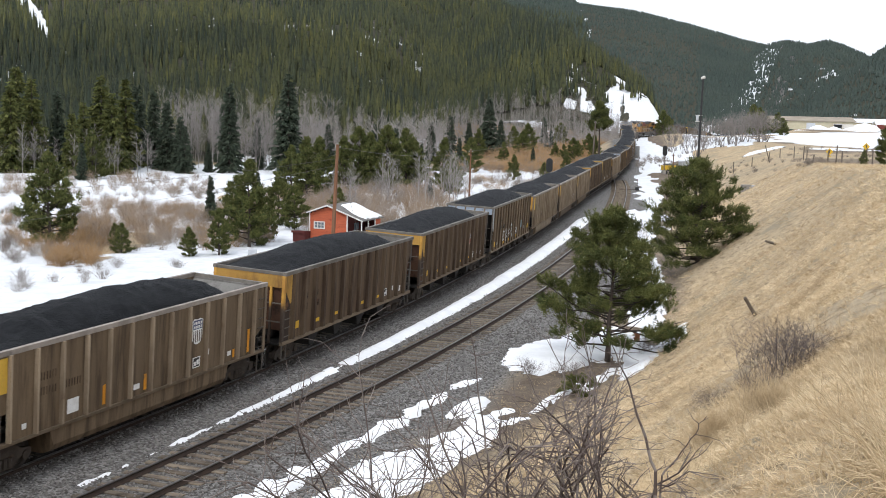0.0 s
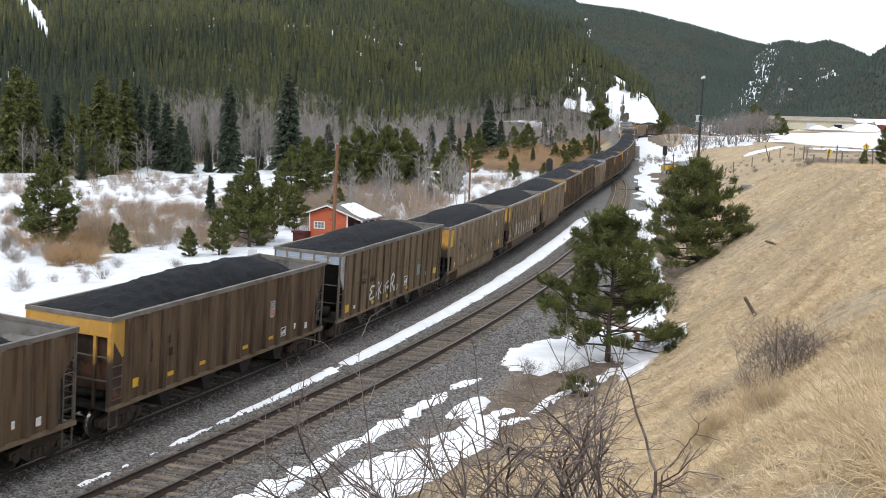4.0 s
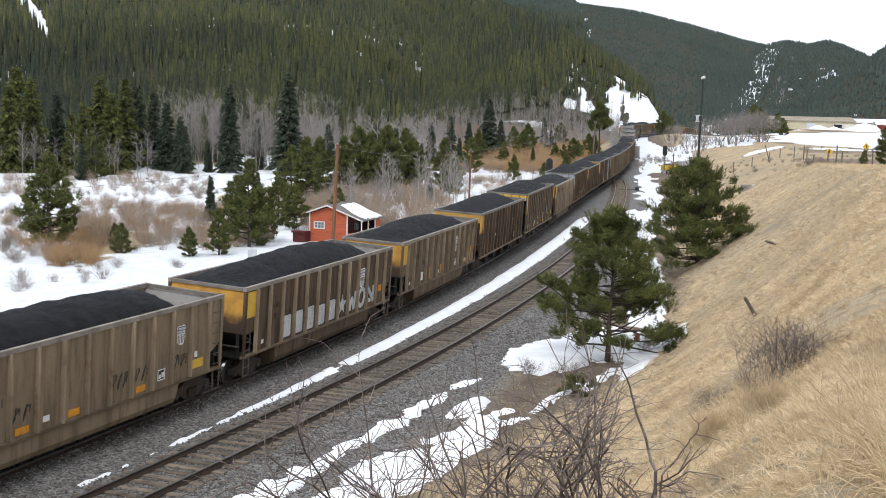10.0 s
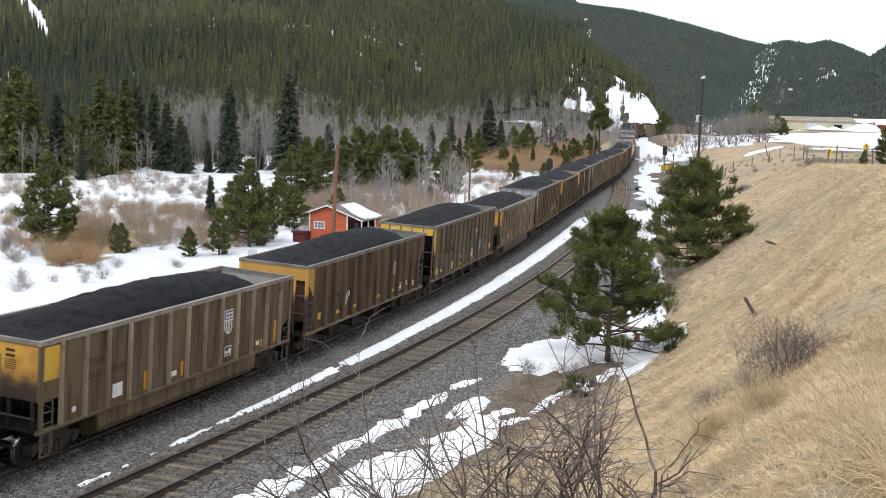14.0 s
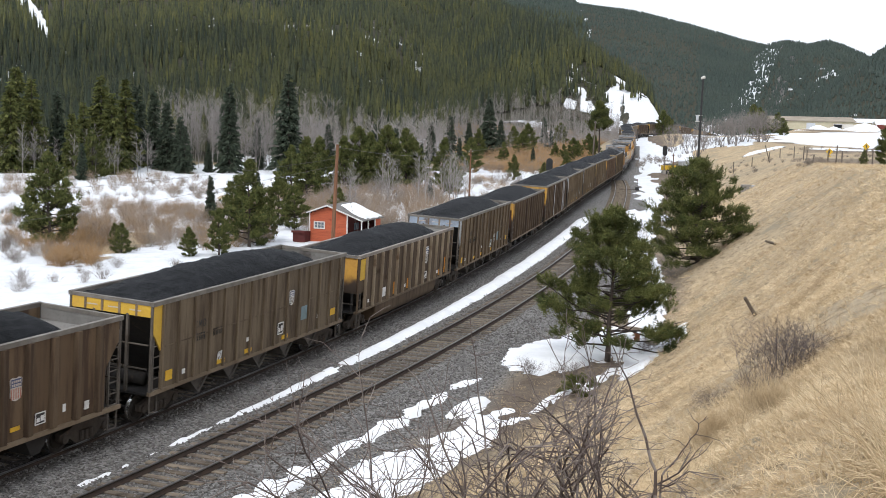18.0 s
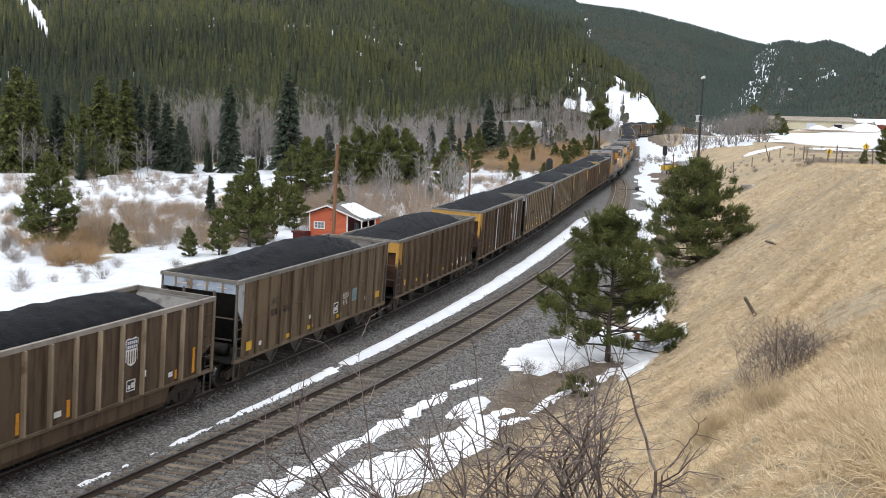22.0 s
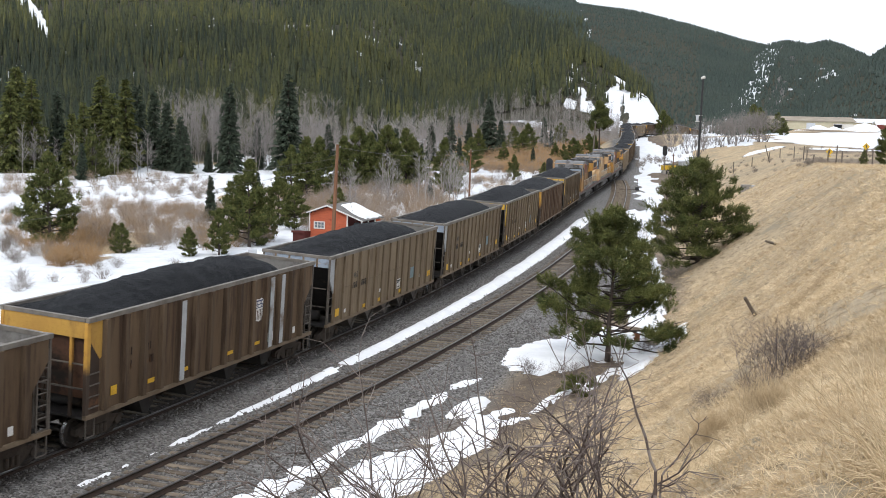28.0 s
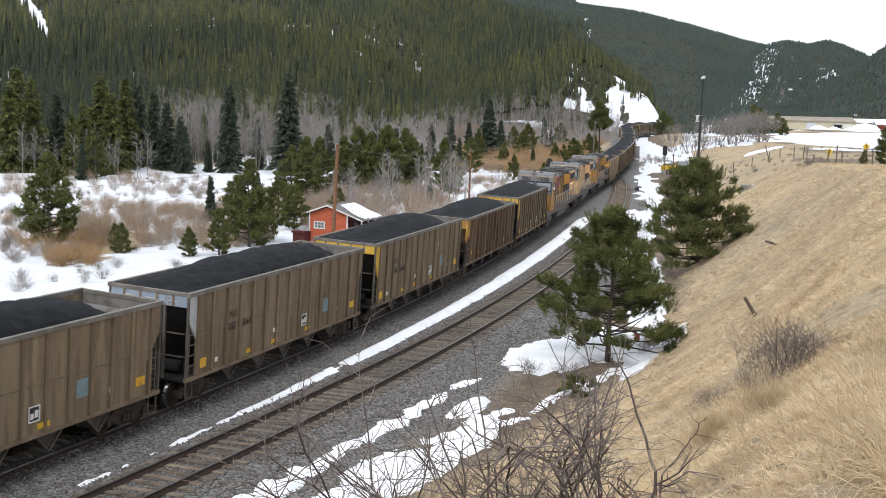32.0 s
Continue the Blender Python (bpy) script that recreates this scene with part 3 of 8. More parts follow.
def side_frame_mesh():
    m = Mesh()
    pts = [(-1.12, 0.42), (-1.12, 0.62), (-0.72, 0.68), (-0.42, 0.86), (0.42, 0.86), (0.72, 0.68), (1.12, 0.62), (1.12, 0.42),
           (0.72, 0.44), (0.36, 0.2), (-0.36, 0.2), (-0.72, 0.44)]
    m.prism(pts, "y", -0.09, 0.09)
    for x in (-0.89, 0.89):
        m.lathe([(-0.13, 0.02), (-0.13, 0.14), (0.1, 0.15)], 0, 12, (x, 0.457))
    for x in (-0.2, 0, 0.2):
        m.tube((x, -0.12, 0.28), (x, -0.12, 0.56), 0.075, n=8)
        m.tube((x, 0.12, 0.28), (x, 0.12, 0.56), 0.075, n=8)
    return mesh_data("side_frame", m, M_TRUCK)


SIDE_FRAME = side_frame_mesh()
BOLSTER = mesh_data("bolster", Mesh().box(-0.2, 0.2, -1.05, 1.05, 0.52, 0.82).box(-0.75, -0.6, -0.9, 0.9, 0.35, 0.5).box(0.6, 0.75, -0.9, 0.9, 0.35, 0.5), M_TRUCK)


def add_truck(car, x, half_base=0.89):
    tr = part("truck", BOLSTER, None, car, "rusty cast steel bogie", at=pose(x, 0, 0))
    for y in (-1.0, 1.0):
        part("side_frame", SIDE_FRAME, None, tr, at=pose(0, y, 0))
    for wx in (-half_base, half_base):
        part("wheelset", WHEELSET, None, tr, "steel wheels with bright treads", at=pose(wx, 0, 0.457))
    return tr


def coupler_mesh():
    m = Mesh()
    m.box(-8.0, -7.35, -0.09, 0.09, 0.78, 0.98)
    m.prism([(-8.1, -0.16), (-8.1, 0.05), (-7.9, 0.17), (-7.72, 0.12), (-7.72, -0.12)], "z", 0.72, 1.02)
    m.tube((-7.75, 0.1, 0.8), (-7.95, 0.35, 0.35), 0.035, n=6)
    return mesh_data("coupler", m, M_TRUCK)


COUPLER = coupler_mesh()


def coal_mesh(seed):
    """A heap along the wagon: high in the middle, lower towards the ends, falling away at the tail end."""
    nx, ny = 46, 16
    xs, ys = np.linspace(-7.28, 6.5, nx), np.linspace(-1.46, 1.46, ny)
    gx, gy = np.meshgrid(xs, ys, indexing="ij")
    u = (gx + 7.28) / 13.78
    peak = np.interp(u, [0, 0.05, 0.2, 0.35, 0.55, 0.75, 0.86, 0.93, 1.0], [-0.12, -0.02, 0.30, 0.47, 0.53, 0.44, 0.25, -0.25, -1.0])
    peak = peak + 0.13 * (fbm(gx + seed * 31.7, gx * 0 + seed, 3.2, 2) - 0.5)
    edge = np.interp(u, [0, 0.85, 0.92, 1.0], [-0.1, -0.12, -0.5, -1.3])
    w = np.cos(gy / 1.46 * np.pi / 2) ** 0.8
    z = TOP + edge + (peak - edge) * w + 0.09 * (fbm(gx + 13 * seed, gy, 0.7, 3) - 0.5) + 0.07 * (np.random.RandomState(seed).rand(nx, ny) - 0.5)
    i = (np.arange(nx - 1)[:, None] * ny + np.arange(ny - 1)[None]).ravel()
    f = np.stack([i, i + ny, i + ny + 1, i + 1], 1)
    top = np.stack([gx, gy, z], -1).reshape(-1, 3)
    me = np_mesh("coal_load", top, f, M_COAL, True)
    return me


COAL = [coal_mesh(k) for k in range(5)]


def ladder_mesh(h0, h1, w=0.42, rungs=6):
    """Upright ladder in the x-z plane."""
    m = Mesh()
    for x in (-w / 2, w / 2):
        m.box(x - 0.025, x + 0.025, -0.02, 0.02, h0, h1)
    for k in range(rungs):
        z = h0 + (h1 - h0) * (k + 0.5) / rungs
        m.box(-w / 2, w / 2, -0.016, 0.016, z - 0.016, z + 0.016)
    return m


LADDER = mesh_data("ladder", ladder_mesh(1.0, 3.45, rungs=7), M_FRAME)
LADDER_SHORT = mesh_data("ladder", ladder_mesh(0.55, 2.1, rungs=5), M_FRAME)
GRAB = mesh_data("grab_iron", Mesh().box(-0.23, 0.23, -0.07, -0.045, -0.013, 0.013).box(-0.23, -0.205, -0.07, 0.0, -0.013, 0.013).box(0.205, 0.23, -0.07, 0.0, -0.013, 0.013), M_FRAME)
STEP = mesh_data("stirrup_step", Mesh().box(-0.22, 0.22, -0.02, 0.02, 0.42, 0.46).box(-0.22, -0.18, -0.02, 0.02, 0.44, 1.12).box(0.18, 0.22, -0.02, 0.02, 0.44, 1.12), M_FRAME)


def chord_parts(car, yw, TOP=TOP, steel=None):
    for y in (-yw, yw):
        part("top_chord", Mesh().box(-HALF, REAR, y - 0.065, y + 0.065, TOP - 0.14, TOP), steel or M_CHORD, car, "worn steel top chord")
    for x in (-HALF + 0.06, REAR - 0.06):
        part("end_chord", Mesh().box(x - 0.06, x + 0.06, -yw + 0.08, yw - 0.08, TOP - 0.13, TOP - 0.01), M_CHORD, car)


def under_parts(car):
    part("centre_sill", Mesh().box(-7.4, 7.4, -0.2, 0.2, 0.72, 1.08), M_SOOT, car, "sooty centre sill")
    for x, r in ((-1, 0), (1, 180)):
        part("coupler", COUPLER, None, car, at=pose(0, 0, 0, 0, 0, r))
    for x in (-6.15, 6.15):
        add_truck(car, x)
    part("brake_pipe", Mesh().tube((-7.2, -0.9, 0.95), (7.2, -0.9, 0.95), 0.035, n=5), M_SOOT, car)


BRAKE_TANK = mesh_data("air_tank", Mesh().tube((0, -0.55, 0), (0, 0.45, 0), 0.22, n=12), M_SOOT, True)
BRAKE_WHEEL = mesh_data("brake_wheel", Mesh().lathe([(-0.02, 0.2), (-0.02, 0.26), (0.02, 0.26), (0.02, 0.2)], 0, 14).box(-0.2, 0.2, -0.015, 0.015, -0.02, 0.02).box(-0.02, 0.02, -0.015, 0.015, -0.2, 0.2), M_FRAME)


def brake_gear(car):
    """What stands on a hopper's leading platform, and the open frame before its slope sheet."""
    part("air_tank", BRAKE_TANK, None, car, "sooty brake air tank", at=pose(-HALF + 0.75, -0.3, 1.34))
    part("brake_valve", Mesh().box(-HALF + 0.95, -HALF + 1.25, 0.35, 0.75, 1.1, 1.55), M_SOOT, car)
    part("brake_wheel", BRAKE_WHEEL, None, car, "hand brake wheel", at=pose(-HALF - 0.02, 0.75, 2.45, 0, 0, 90))
    part("end_rail", Mesh().box(-HALF + 0.04, -HALF + 0.08, -1.4, 1.4, 2.62, 2.66), M_FRAME, car)


def corner_fittings(car, yw, slope_end):
    for x in (-HALF + 0.3, REAR - 0.3):
        for y in (-1, 1):
            part("stirrup_step", STEP, None, car, at=pose(x, y * (yw - 0.02), 0))
    for y in (-1, 1):
        rz = 0 if y < 0 else 180
        for k in range(6):
            part("grab_iron", GRAB, None, car, at=pose(REAR - 0.32, y * (yw - 0.06), 1.35 + 0.36 * k, 0, 0, rz))


def plate(car, name, material, x0, x1, z0, z1, y, label=""):
    """A flat painted mark or plate on the side that faces the bank."""
    return part(name, Mesh().box(x0, x1, y - 0.01, y + 0.004, z0, z1), material, car, label)


def shield(car, x, z, y, h=0.85, red=False):
    """Two lines of small lettering, as bars, over a striped shield."""
    w = h * 0.36
    white = M_SHIELDW if red else M_WHITE
    out = [(x - w, z + h * 0.62), (x - w * 1.08, z + h * 0.92), (x - w * 0.6, z + h), (x, z + h * 0.95), (x + w * 0.6, z + h), (x + w * 1.08, z + h * 0.92), (x + w, z + h * 0.62), (x + w, z + h * 0.12), (x + w * 0.55, z - h * 0.02), (x, z - h * 0.08), (x - w * 0.55, z - h * 0.02), (x - w, z + h * 0.12)]
    emblem = part("emblem", Mesh().prism(out, "y", y - 0.012, y + 0.004), white, car, "faded striped shield emblem")
    for k in range(5):
        sx = x - w * 0.8 + k * w * 0.4
        part("emblem_stripe", Mesh().box(sx - w * 0.07, sx + w * 0.07, y - 0.02, y - 0.008, z + h * 0.02, z + h * 0.5), M_RED if red else M_SIDE["brown"], emblem)
    part("emblem_head", Mesh().box(x - w * 0.95, x + w * 0.95, y - 0.016, y - 0.008, z + h * 0.56, z + h * 0.93), M_NAVY, emblem, "navy blue head of the shield")
    for k in range(2):
        for q in range(5):
            sx = x - w * 0.68 + q * w * 0.34
            part("emblem_letter_bar", Mesh().box(sx - w * 0.1, sx + w * 0.1, y - 0.022, y - 0.012, z + h * (0.6 + 0.16 * k), z + h * (0.71 + 0.16 * k)), white, emblem)


def stencil_box(car, x, z, y, w=0.46, h=0.42):
    b = plate(car, "stencil_box", M_BLACKP, x, x + w, z, z + h, y, "black and white stencil box")
    for a0, a1, c0, c1 in ((0, 1, 0, 0.08), (0, 1, 0.92, 1), (0, 0.08, 0, 1), (0.92, 1, 0, 1), (0.18, 0.45, 0.2, 0.55), (0.55, 0.85, 0.25, 0.7)):
        part("stencil_bar", Mesh().box(x + a0 * w, x + a1 * w, y - 0.02, y - 0.008, z + c0 * h, z + c1 * h), M_WHITE, b)


def letter_bars(car, x, z, y, material, rows, gap=0.42, tall=0.3):
    """Rows of lettering, as plain bars: each row a list of (start, width), a pair of thin bars for each sign."""
    for k, row in enumerate(rows):
        for a, w in row:
            m = Mesh()
            for c in (x + a, x + a + w - 0.032):
                m.box(c, c + 0.032, y - 0.01, y + 0.004, z - k * gap, z - k * gap + tall * 0.85)
            part("letter_bar", m, material, car)


SIGNS = {
    "E": [[(1, 0.92), (0.45, 1), (0.12, 0.8), (0.5, 0.56), (0.08, 0.36), (0.22, 0.06), (0.98, 0.14)]],
    "J": [[(0.7, 0.55), (0.8, 0.2), (0.5, 0.02), (0.1, 0.16)]],
    "K": [[(0.3, 0.98), (0.36, 0.0)], [(0.05, 0.92), (0.3, 0.98)], [(1, 1), (0.38, 0.5), (1, 0.18)]],
    "A": [[(0.0, 0.1), (0.2, 0.75), (0.5, 0.8), (0.55, 0.05)], [(0.1, 0.42), (0.6, 0.45)]],
    "F": [[(0.25, 0.05), (0.3, 0.85), (1.0, 1.0)], [(0.3, 0.5), (0.85, 0.56)]],
    "R": [[(0.15, 0.02), (0.1, 0.75), (0.5, 1.0), (0.82, 0.82), (0.6, 0.52), (0.15, 0.45)], [(0.4, 0.48), (0.95, 0.05)]],
    "o": [[(0.5, 1), (0.05, 0.6), (0.3, 0.05), (0.85, 0.2), (0.95, 0.7), (0.5, 1)]],
    "W": [[(0.0, 1), (0.2, 0), (0.5, 0.72), (0.8, 0), (1, 1)]],
    "O": [[(0.5, 1), (0.1, 0.8), (0.0, 0.3), (0.35, 0), (0.8, 0.1), (1, 0.6), (0.85, 0.95), (0.5, 1)]],
    "C": [[(1, 0.85), (0.6, 1), (0.15, 0.85), (0.0, 0.45), (0.2, 0.08), (0.65, 0), (1, 0.15)]],
    "M": [[(0, 0), (0.15, 1), (0.5, 0.25), (0.85, 1), (1, 0)]],
    "B": [[(0.1, 0), (0.15, 1), (0.8, 0.85), (0.3, 0.52), (0.95, 0.25), (0.1, 0)]],
    "D": [[(0.1, 0), (0.15, 1), (0.9, 0.7), (0.8, 0.2), (0.1, 0)]],
    "N": [[(0.0, 0), (0.0, 1), (0.95, 0.15)], [(0.95, 0.0), (0.95, 1)]],
}


def strokes(sign, x0, x1, z0, z1, y, thick):
    m = Mesh()
    for line in SIGNS[sign]:
        pts = [(x0 + (x1 - x0) * a, z0 + (z1 - z0) * b) for a, b in line]
        for p, q in zip(pts, pts[1:]):
            m.tube((p[0], y, p[1]), (q[0], y + 0.001, q[1]), thick / 2, thick / 2, 6)
    m.v = [(a, y + (b - y) * 0.1, c) for a, b, c in m.v]
    return m


def scrawl(car, x0, x1, z0, z1, y, seed, n=5, thick=0.1, dark=False):
    """Spray-painted squiggles, no letters: one crooked line for each."""
    r = random.Random(seed)
    for k in range(n):
        a = x0 + (x1 - x0) * k / n
        w, h = (x1 - x0) / n * 0.86, z1 - z0
        m = Mesh()
        pts = [(a + w * (0.5 + 0.45 * math.cos(0.9 * q + r.random())), z0 + h * (0.5 + 0.48 * math.sin(1.3 * q + r.random()))) for q in range(8)]
        for p, q in zip(pts, pts[1:]):
            m.beam((p[0], y - 0.008, p[1]), (q[0], y - 0.008, q[1]), 0.012, thick * r.uniform(0.6, 0.9))
        part("spray_stroke", m, M_BLACKP if dark else M_SPRAYW, car, "" if dark else "white spray paint")


def sprayed_signs(car, y):
    """Thin white spray lettering."""
    for sign, x0, x1, z0, z1, th in (("E", -3.72, -3.05, 1.45, 2.1, 0.11), ("J", -2.98, -2.72, 1.5, 1.95, 0.07), ("K", -2.72, -2.0, 1.36, 2.2, 0.085), ("A", -1.92, -1.62, 1.5, 2.0, 0.06), ("F", -1.7, -1.16, 1.48, 2.05, 0.07), ("R", -0.9, -0.25, 1.42, 2.35, 0.1), ("o", -0.3, 0.16, 1.4, 1.78, 0.07)):
        part("spray_letter", strokes(sign, x0, x1, z0, z1, y, th), M_SPRAYW, car, "white spray-painted letter")


def spray_blocks(car, x0, x1, z0, z1, y):
    """Bulky grey-white spray work with a black edge: five plain bars, a star, three letters."""
    r = random.Random(8)
    step = (x1 - x0) / 9
    for k in range(5):
        a, b = x0 + step * k + 0.2, x0 + step * (k + 1) - 0.22
        zt, zb, cut = z1 - r.uniform(0, 0.1), z0 + r.uniform(0, 0.06), 0.07
        for g, mat, dy, label, name in ((0.075, M_BLACKP, 0.0, "black spray outline", "spray_outline"), (0.0, M_SPRAY, -0.012, "grey-white spray bar", "spray_bar")):
            pts = [(a - g, zt - cut), (a + cut, zt + g), (b - cut, zt + g), (b + g, zt - cut), (b + g, zb + cut), (b - cut, zb - g), (a + cut, zb - g), (a - g, zb + cut)]
            part(name, Mesh().prism(pts, "y", y + dy - 0.006, y + dy), mat, car, label)
    cx, cz = x0 + step * 5.5, (z0 + z1) / 2 + 0.03
    for rad, mat, dy, label, name in ((0.58, M_BLACKP, 0.0, "black spray outline", "spray_outline"), (0.48, M_SPRAY, -0.012, "grey-white spray-painted star", "spray_star")):
        pts = [(cx + (rad if q % 2 == 0 else rad * 0.42) * math.sin(math.pi * q / 5), cz + (rad if q % 2 == 0 else rad * 0.42) * math.cos(math.pi * q / 5)) for q in range(10)]
        part(name, Mesh().prism(pts, "y", y + dy - 0.006, y + dy), mat, car, label)
    for k, sign in enumerate("WON"):
        a, b = x0 + step * (6 + k) + 0.2, x0 + step * (7 + k) - 0.2
        part("spray_outline", strokes(sign, a - 0.03, b + 0.03, z0 + 0.12, z1 - 0.04, y, 0.37), M_BLACKP, car, "black spray outline")
        part("spray_letter", strokes(sign, a - 0.03, b + 0.03, z0 + 0.12, z1 - 0.04, y - 0.02, 0.23), M_SPRAY, car, "grey-white spray-painted letter")


def mark_gondola(car, k, y=-1.555):
    """Marks sit in the twelve panels between the posts."""
    c = [-6.55 + 12.82 / 12 * (j + 0.5) for j in range(12)]
    plate_at = lambda name, mat, j, dx, z, w, h, label="": plate(car, name, mat, c[j] + dx - w / 2, c[j] + dx + w / 2, z, z + h, y, label)
    letters = M_BLACKP if k == -2 else M_SIDE["umber"]
    for j, row in ((1, 0), (1, 1), (2, 1)):
        letter_bars(car, c[j] - 0.32, 2.62 - row * 0.42, y, letters, [[(0.24 * q, 0.15) for q in range(3)]], tall=0.26)
    plate_at("data_plate", M_WHITE, 0, 0.1, 1.42, 0.17, 0.15, "small white data plate")
    if k == -2:
        shield(car, c[10], 2.42, y, 0.62, False)
        stencil_box(car, c[9] - 0.2, 1.42, y, 0.4, 0.36)
        for j, w in ((0, 0.45), (3, 0.55), (5, 0.5), (8, 0.5)):
            plate_at("orange_mark", M_ORANGE, j, 0, 1.28, w, 0.2, "faded orange safety mark")
        plate_at("orange_mark", M_PATCH, 11, 0, 1.42, 0.62, 0.3, "bright yellow mark")
        plate_at("data_plate", M_WHITE, 11, -0.15, 1.8, 0.17, 0.2)
        plate_at("data_plate", M_WHITE, 4, -0.1, 1.4, 0.26, 0.17)
        for j, n in ((7, 3), (8, 2), (10, 2), (3, 2)):
            scrawl(car, c[j] - 0.4, c[j] + 0.4, 1.6, 2.1, y - 0.005, 60 + j, n, 0.025, dark=True)
    else:
        j = 9 if k == -1 else 8
        shield(car, c[j], 2.28, y, 0.82)
        if k != -1:
            stencil_box(car, c[8] - 0.22, 1.42, y, 0.44, 0.36)
            plate_at("data_plate", M_WHITE, 2, 0, 1.4, 0.5, 0.42, "faded white data panel")
            plate_at("data_plate", M_WHITE, 5, -0.15, 1.4, 0.3, 0.17)
            for j, dx, w, h in ((3, 0.36, 0.13, 0.6), (5, 0.3, 0.14, 0.5), (10, 0.3, 0.12, 0.3), (11, 0.25, 0.14, 0.85)):
                plate_at("orange_mark", M_ORANGE, j, dx, 1.3, w, h, "faded orange safety stripe")
        plate_at("data_plate", M_WHITE, 9, -0.35, 1.72, 0.13, 0.2)
        plate_at("data_plate", M_WHITE, 10, 0.0, 1.42, 0.22, 0.16)
    if k == -1:
        spray_blocks(car, c[2] - 0.534, c[10] + 0.534, 1.26, 2.2, y)
        plate_at("orange_mark", M_ORANGE, 11, 0.1, 1.75, 0.4, 0.3, "orange safety mark")
    # lettering on the yellow end sheet
    for row in range(7):
        w, h = (0.3, 0.07) if row < 2 else (0.38, 0.014)
        z = 3.32 - row * 0.15 if row < 2 else 3.08 - (row - 2) * 0.06
        part("end_letter_bar", Mesh().box(-HALF + 0.045, -HALF + 0.055, -0.55 - w / 2, -0.55 + w / 2, z, z + h), M_FADEDW if k == -2 else M_BURNT, car)


def mark_ribbed(car, k, y=-1.525):
    """Marks sit in the flat bands between the ribs."""
    c = [-6.6 + (j + 0.5) * 12.72 / 13 for j in range(13)]
    for j, z, w, h in ((0, 1.5, 0.3, 0.28), (2, 1.45, 0.36, 0.14), (4, 1.42, 0.36, 0.13), (7, 1.42, 0.36, 0.13), (9, 1.42, 0.36, 0.12)):
        plate(car, "yellow_mark", M_YMARK, c[j] - w / 2, c[j] + w / 2, z, z + h, y, "faded yellow mark")
    plate(car, "data_plate", M_WHITE, c[11] - 0.06, c[11] + 0.06, 1.5, 1.72, y, "small white data plate")
    stencil_box(car, c[10] - 0.22, 1.38, y, 0.42, 0.34)
    plate(car, "data_plate", M_WHITE, c[12] - 0.1, c[12] + 0.1, 1.35, 1.6, y)
    if k in (-4, 1):
        shield(car, c[9] + 0.0, 2.3, y, 0.6, True)
    if k == 1:
        scrawl(car, c[3] - 0.2, c[3] + 0.3, 1.7, 2.3, y - 0.02, 3, 1, 0.06)
    if k == 6:
        shield(car, c[9], 2.35, y, 0.8)
        for x in (-2.55, 3.5, 4.35):
            part("grey_strip", Mesh().box(x - 0.13, x + 0.13, -1.65, -1.62, 1.2, 3.85), M_SILVER, car, "unpainted grey repair strip")
    letter_bars(car, -5.4, 2.55, y, M_BURNT, [[(0.0, 0.16), (1.0, 0.16)], [(0.0, 0.16), (1.0, 0.16), (1.2, 0.12)]])


def mark_panel(car, k, y=-1.55):
    for q, sign in enumerate("CMO"):
        part("painted_letter", strokes(sign, -4.92 + 0.26 * q, -4.74 + 0.26 * q, 2.78, 3.02, y - 0.004, 0.04), M_BLACKP, car, "thin black painted letter")
    letter_bars(car, -4.85, 2.75, y, M_BLACKP, [[], [(0.05, 0.12), (0.26, 0.12), (0.47, 0.12), (1.16, 0.12), (1.37, 0.12), (1.58, 0.12)]])
    plate(car, "yellow_mark", M_YMARK, -6.6, -6.2, 1.35, 1.68, y, "yellow corner mark")
    for x in (-3.1, -1.15, 1.75):
        plate(car, "yellow_mark", M_YMARK, x - 0.25, x + 0.25, 1.25, 1.41, y, "faded yellow mark")
    plate(car, "data_plate", M_WHITE, -1.3, -0.98, 1.68, 1.83, y, "small white data plate")
    plate(car, "data_plate", M_WHITE, -5.6, -5.42, 1.38, 1.54, y)
    stencil_box(car, 1.12, 1.5, y, 0.46, 0.46)
    plate(car, "teal_plate", M_TEAL, 3.1, 3.62, 1.75, 2.3, y, "faded teal data panel")
    plate(car, "data_plate", M_WHITE, 4.6, 4.74, 1.6, 1.78, y)
    plate(car, "yellow_mark", M_YMARK, 5.9, 6.35, 1.5, 1.78, y, "yellow corner mark")
    if k in (2,):
        shield(car, 2.2, 2.55, y, 0.55)
        scrawl(car, -3.4, -2.9, 1.4, 1.72, y - 0.02, 5, 3, 0.05)
    if k == -3:
        sprayed_signs(car, y - 0.01)
    if k == 4:
        for row, word in ((0, "BODO"), (1, "AFB")):
            for q, sign in enumerate(word):
                part("spray_letter", strokes(sign, 2.06 + 0.16 * q + 0.06 * row, 2.2 + 0.16 * q + 0.06 * row, 2.0 - 0.28 * row, 2.24 - 0.28 * row, y - 0.01, 0.03), M_SPRAYW, car, "small white spray-painted letter")
    if k == 9:
        letter_bars(car, 2.6, 2.9, y, M_WHITE, [[(0, 0.14)], [(0, 0.14)]], 0.34, 0.26)
    for a in (0.15, 0.95, 1.75):
        part("end_letter_bar", Mesh().box(-HALF + 0.012, -HALF + 0.024, -1.25 + a, -0.85 + a, 3.7, 3.735), M_SHIELDW, car)


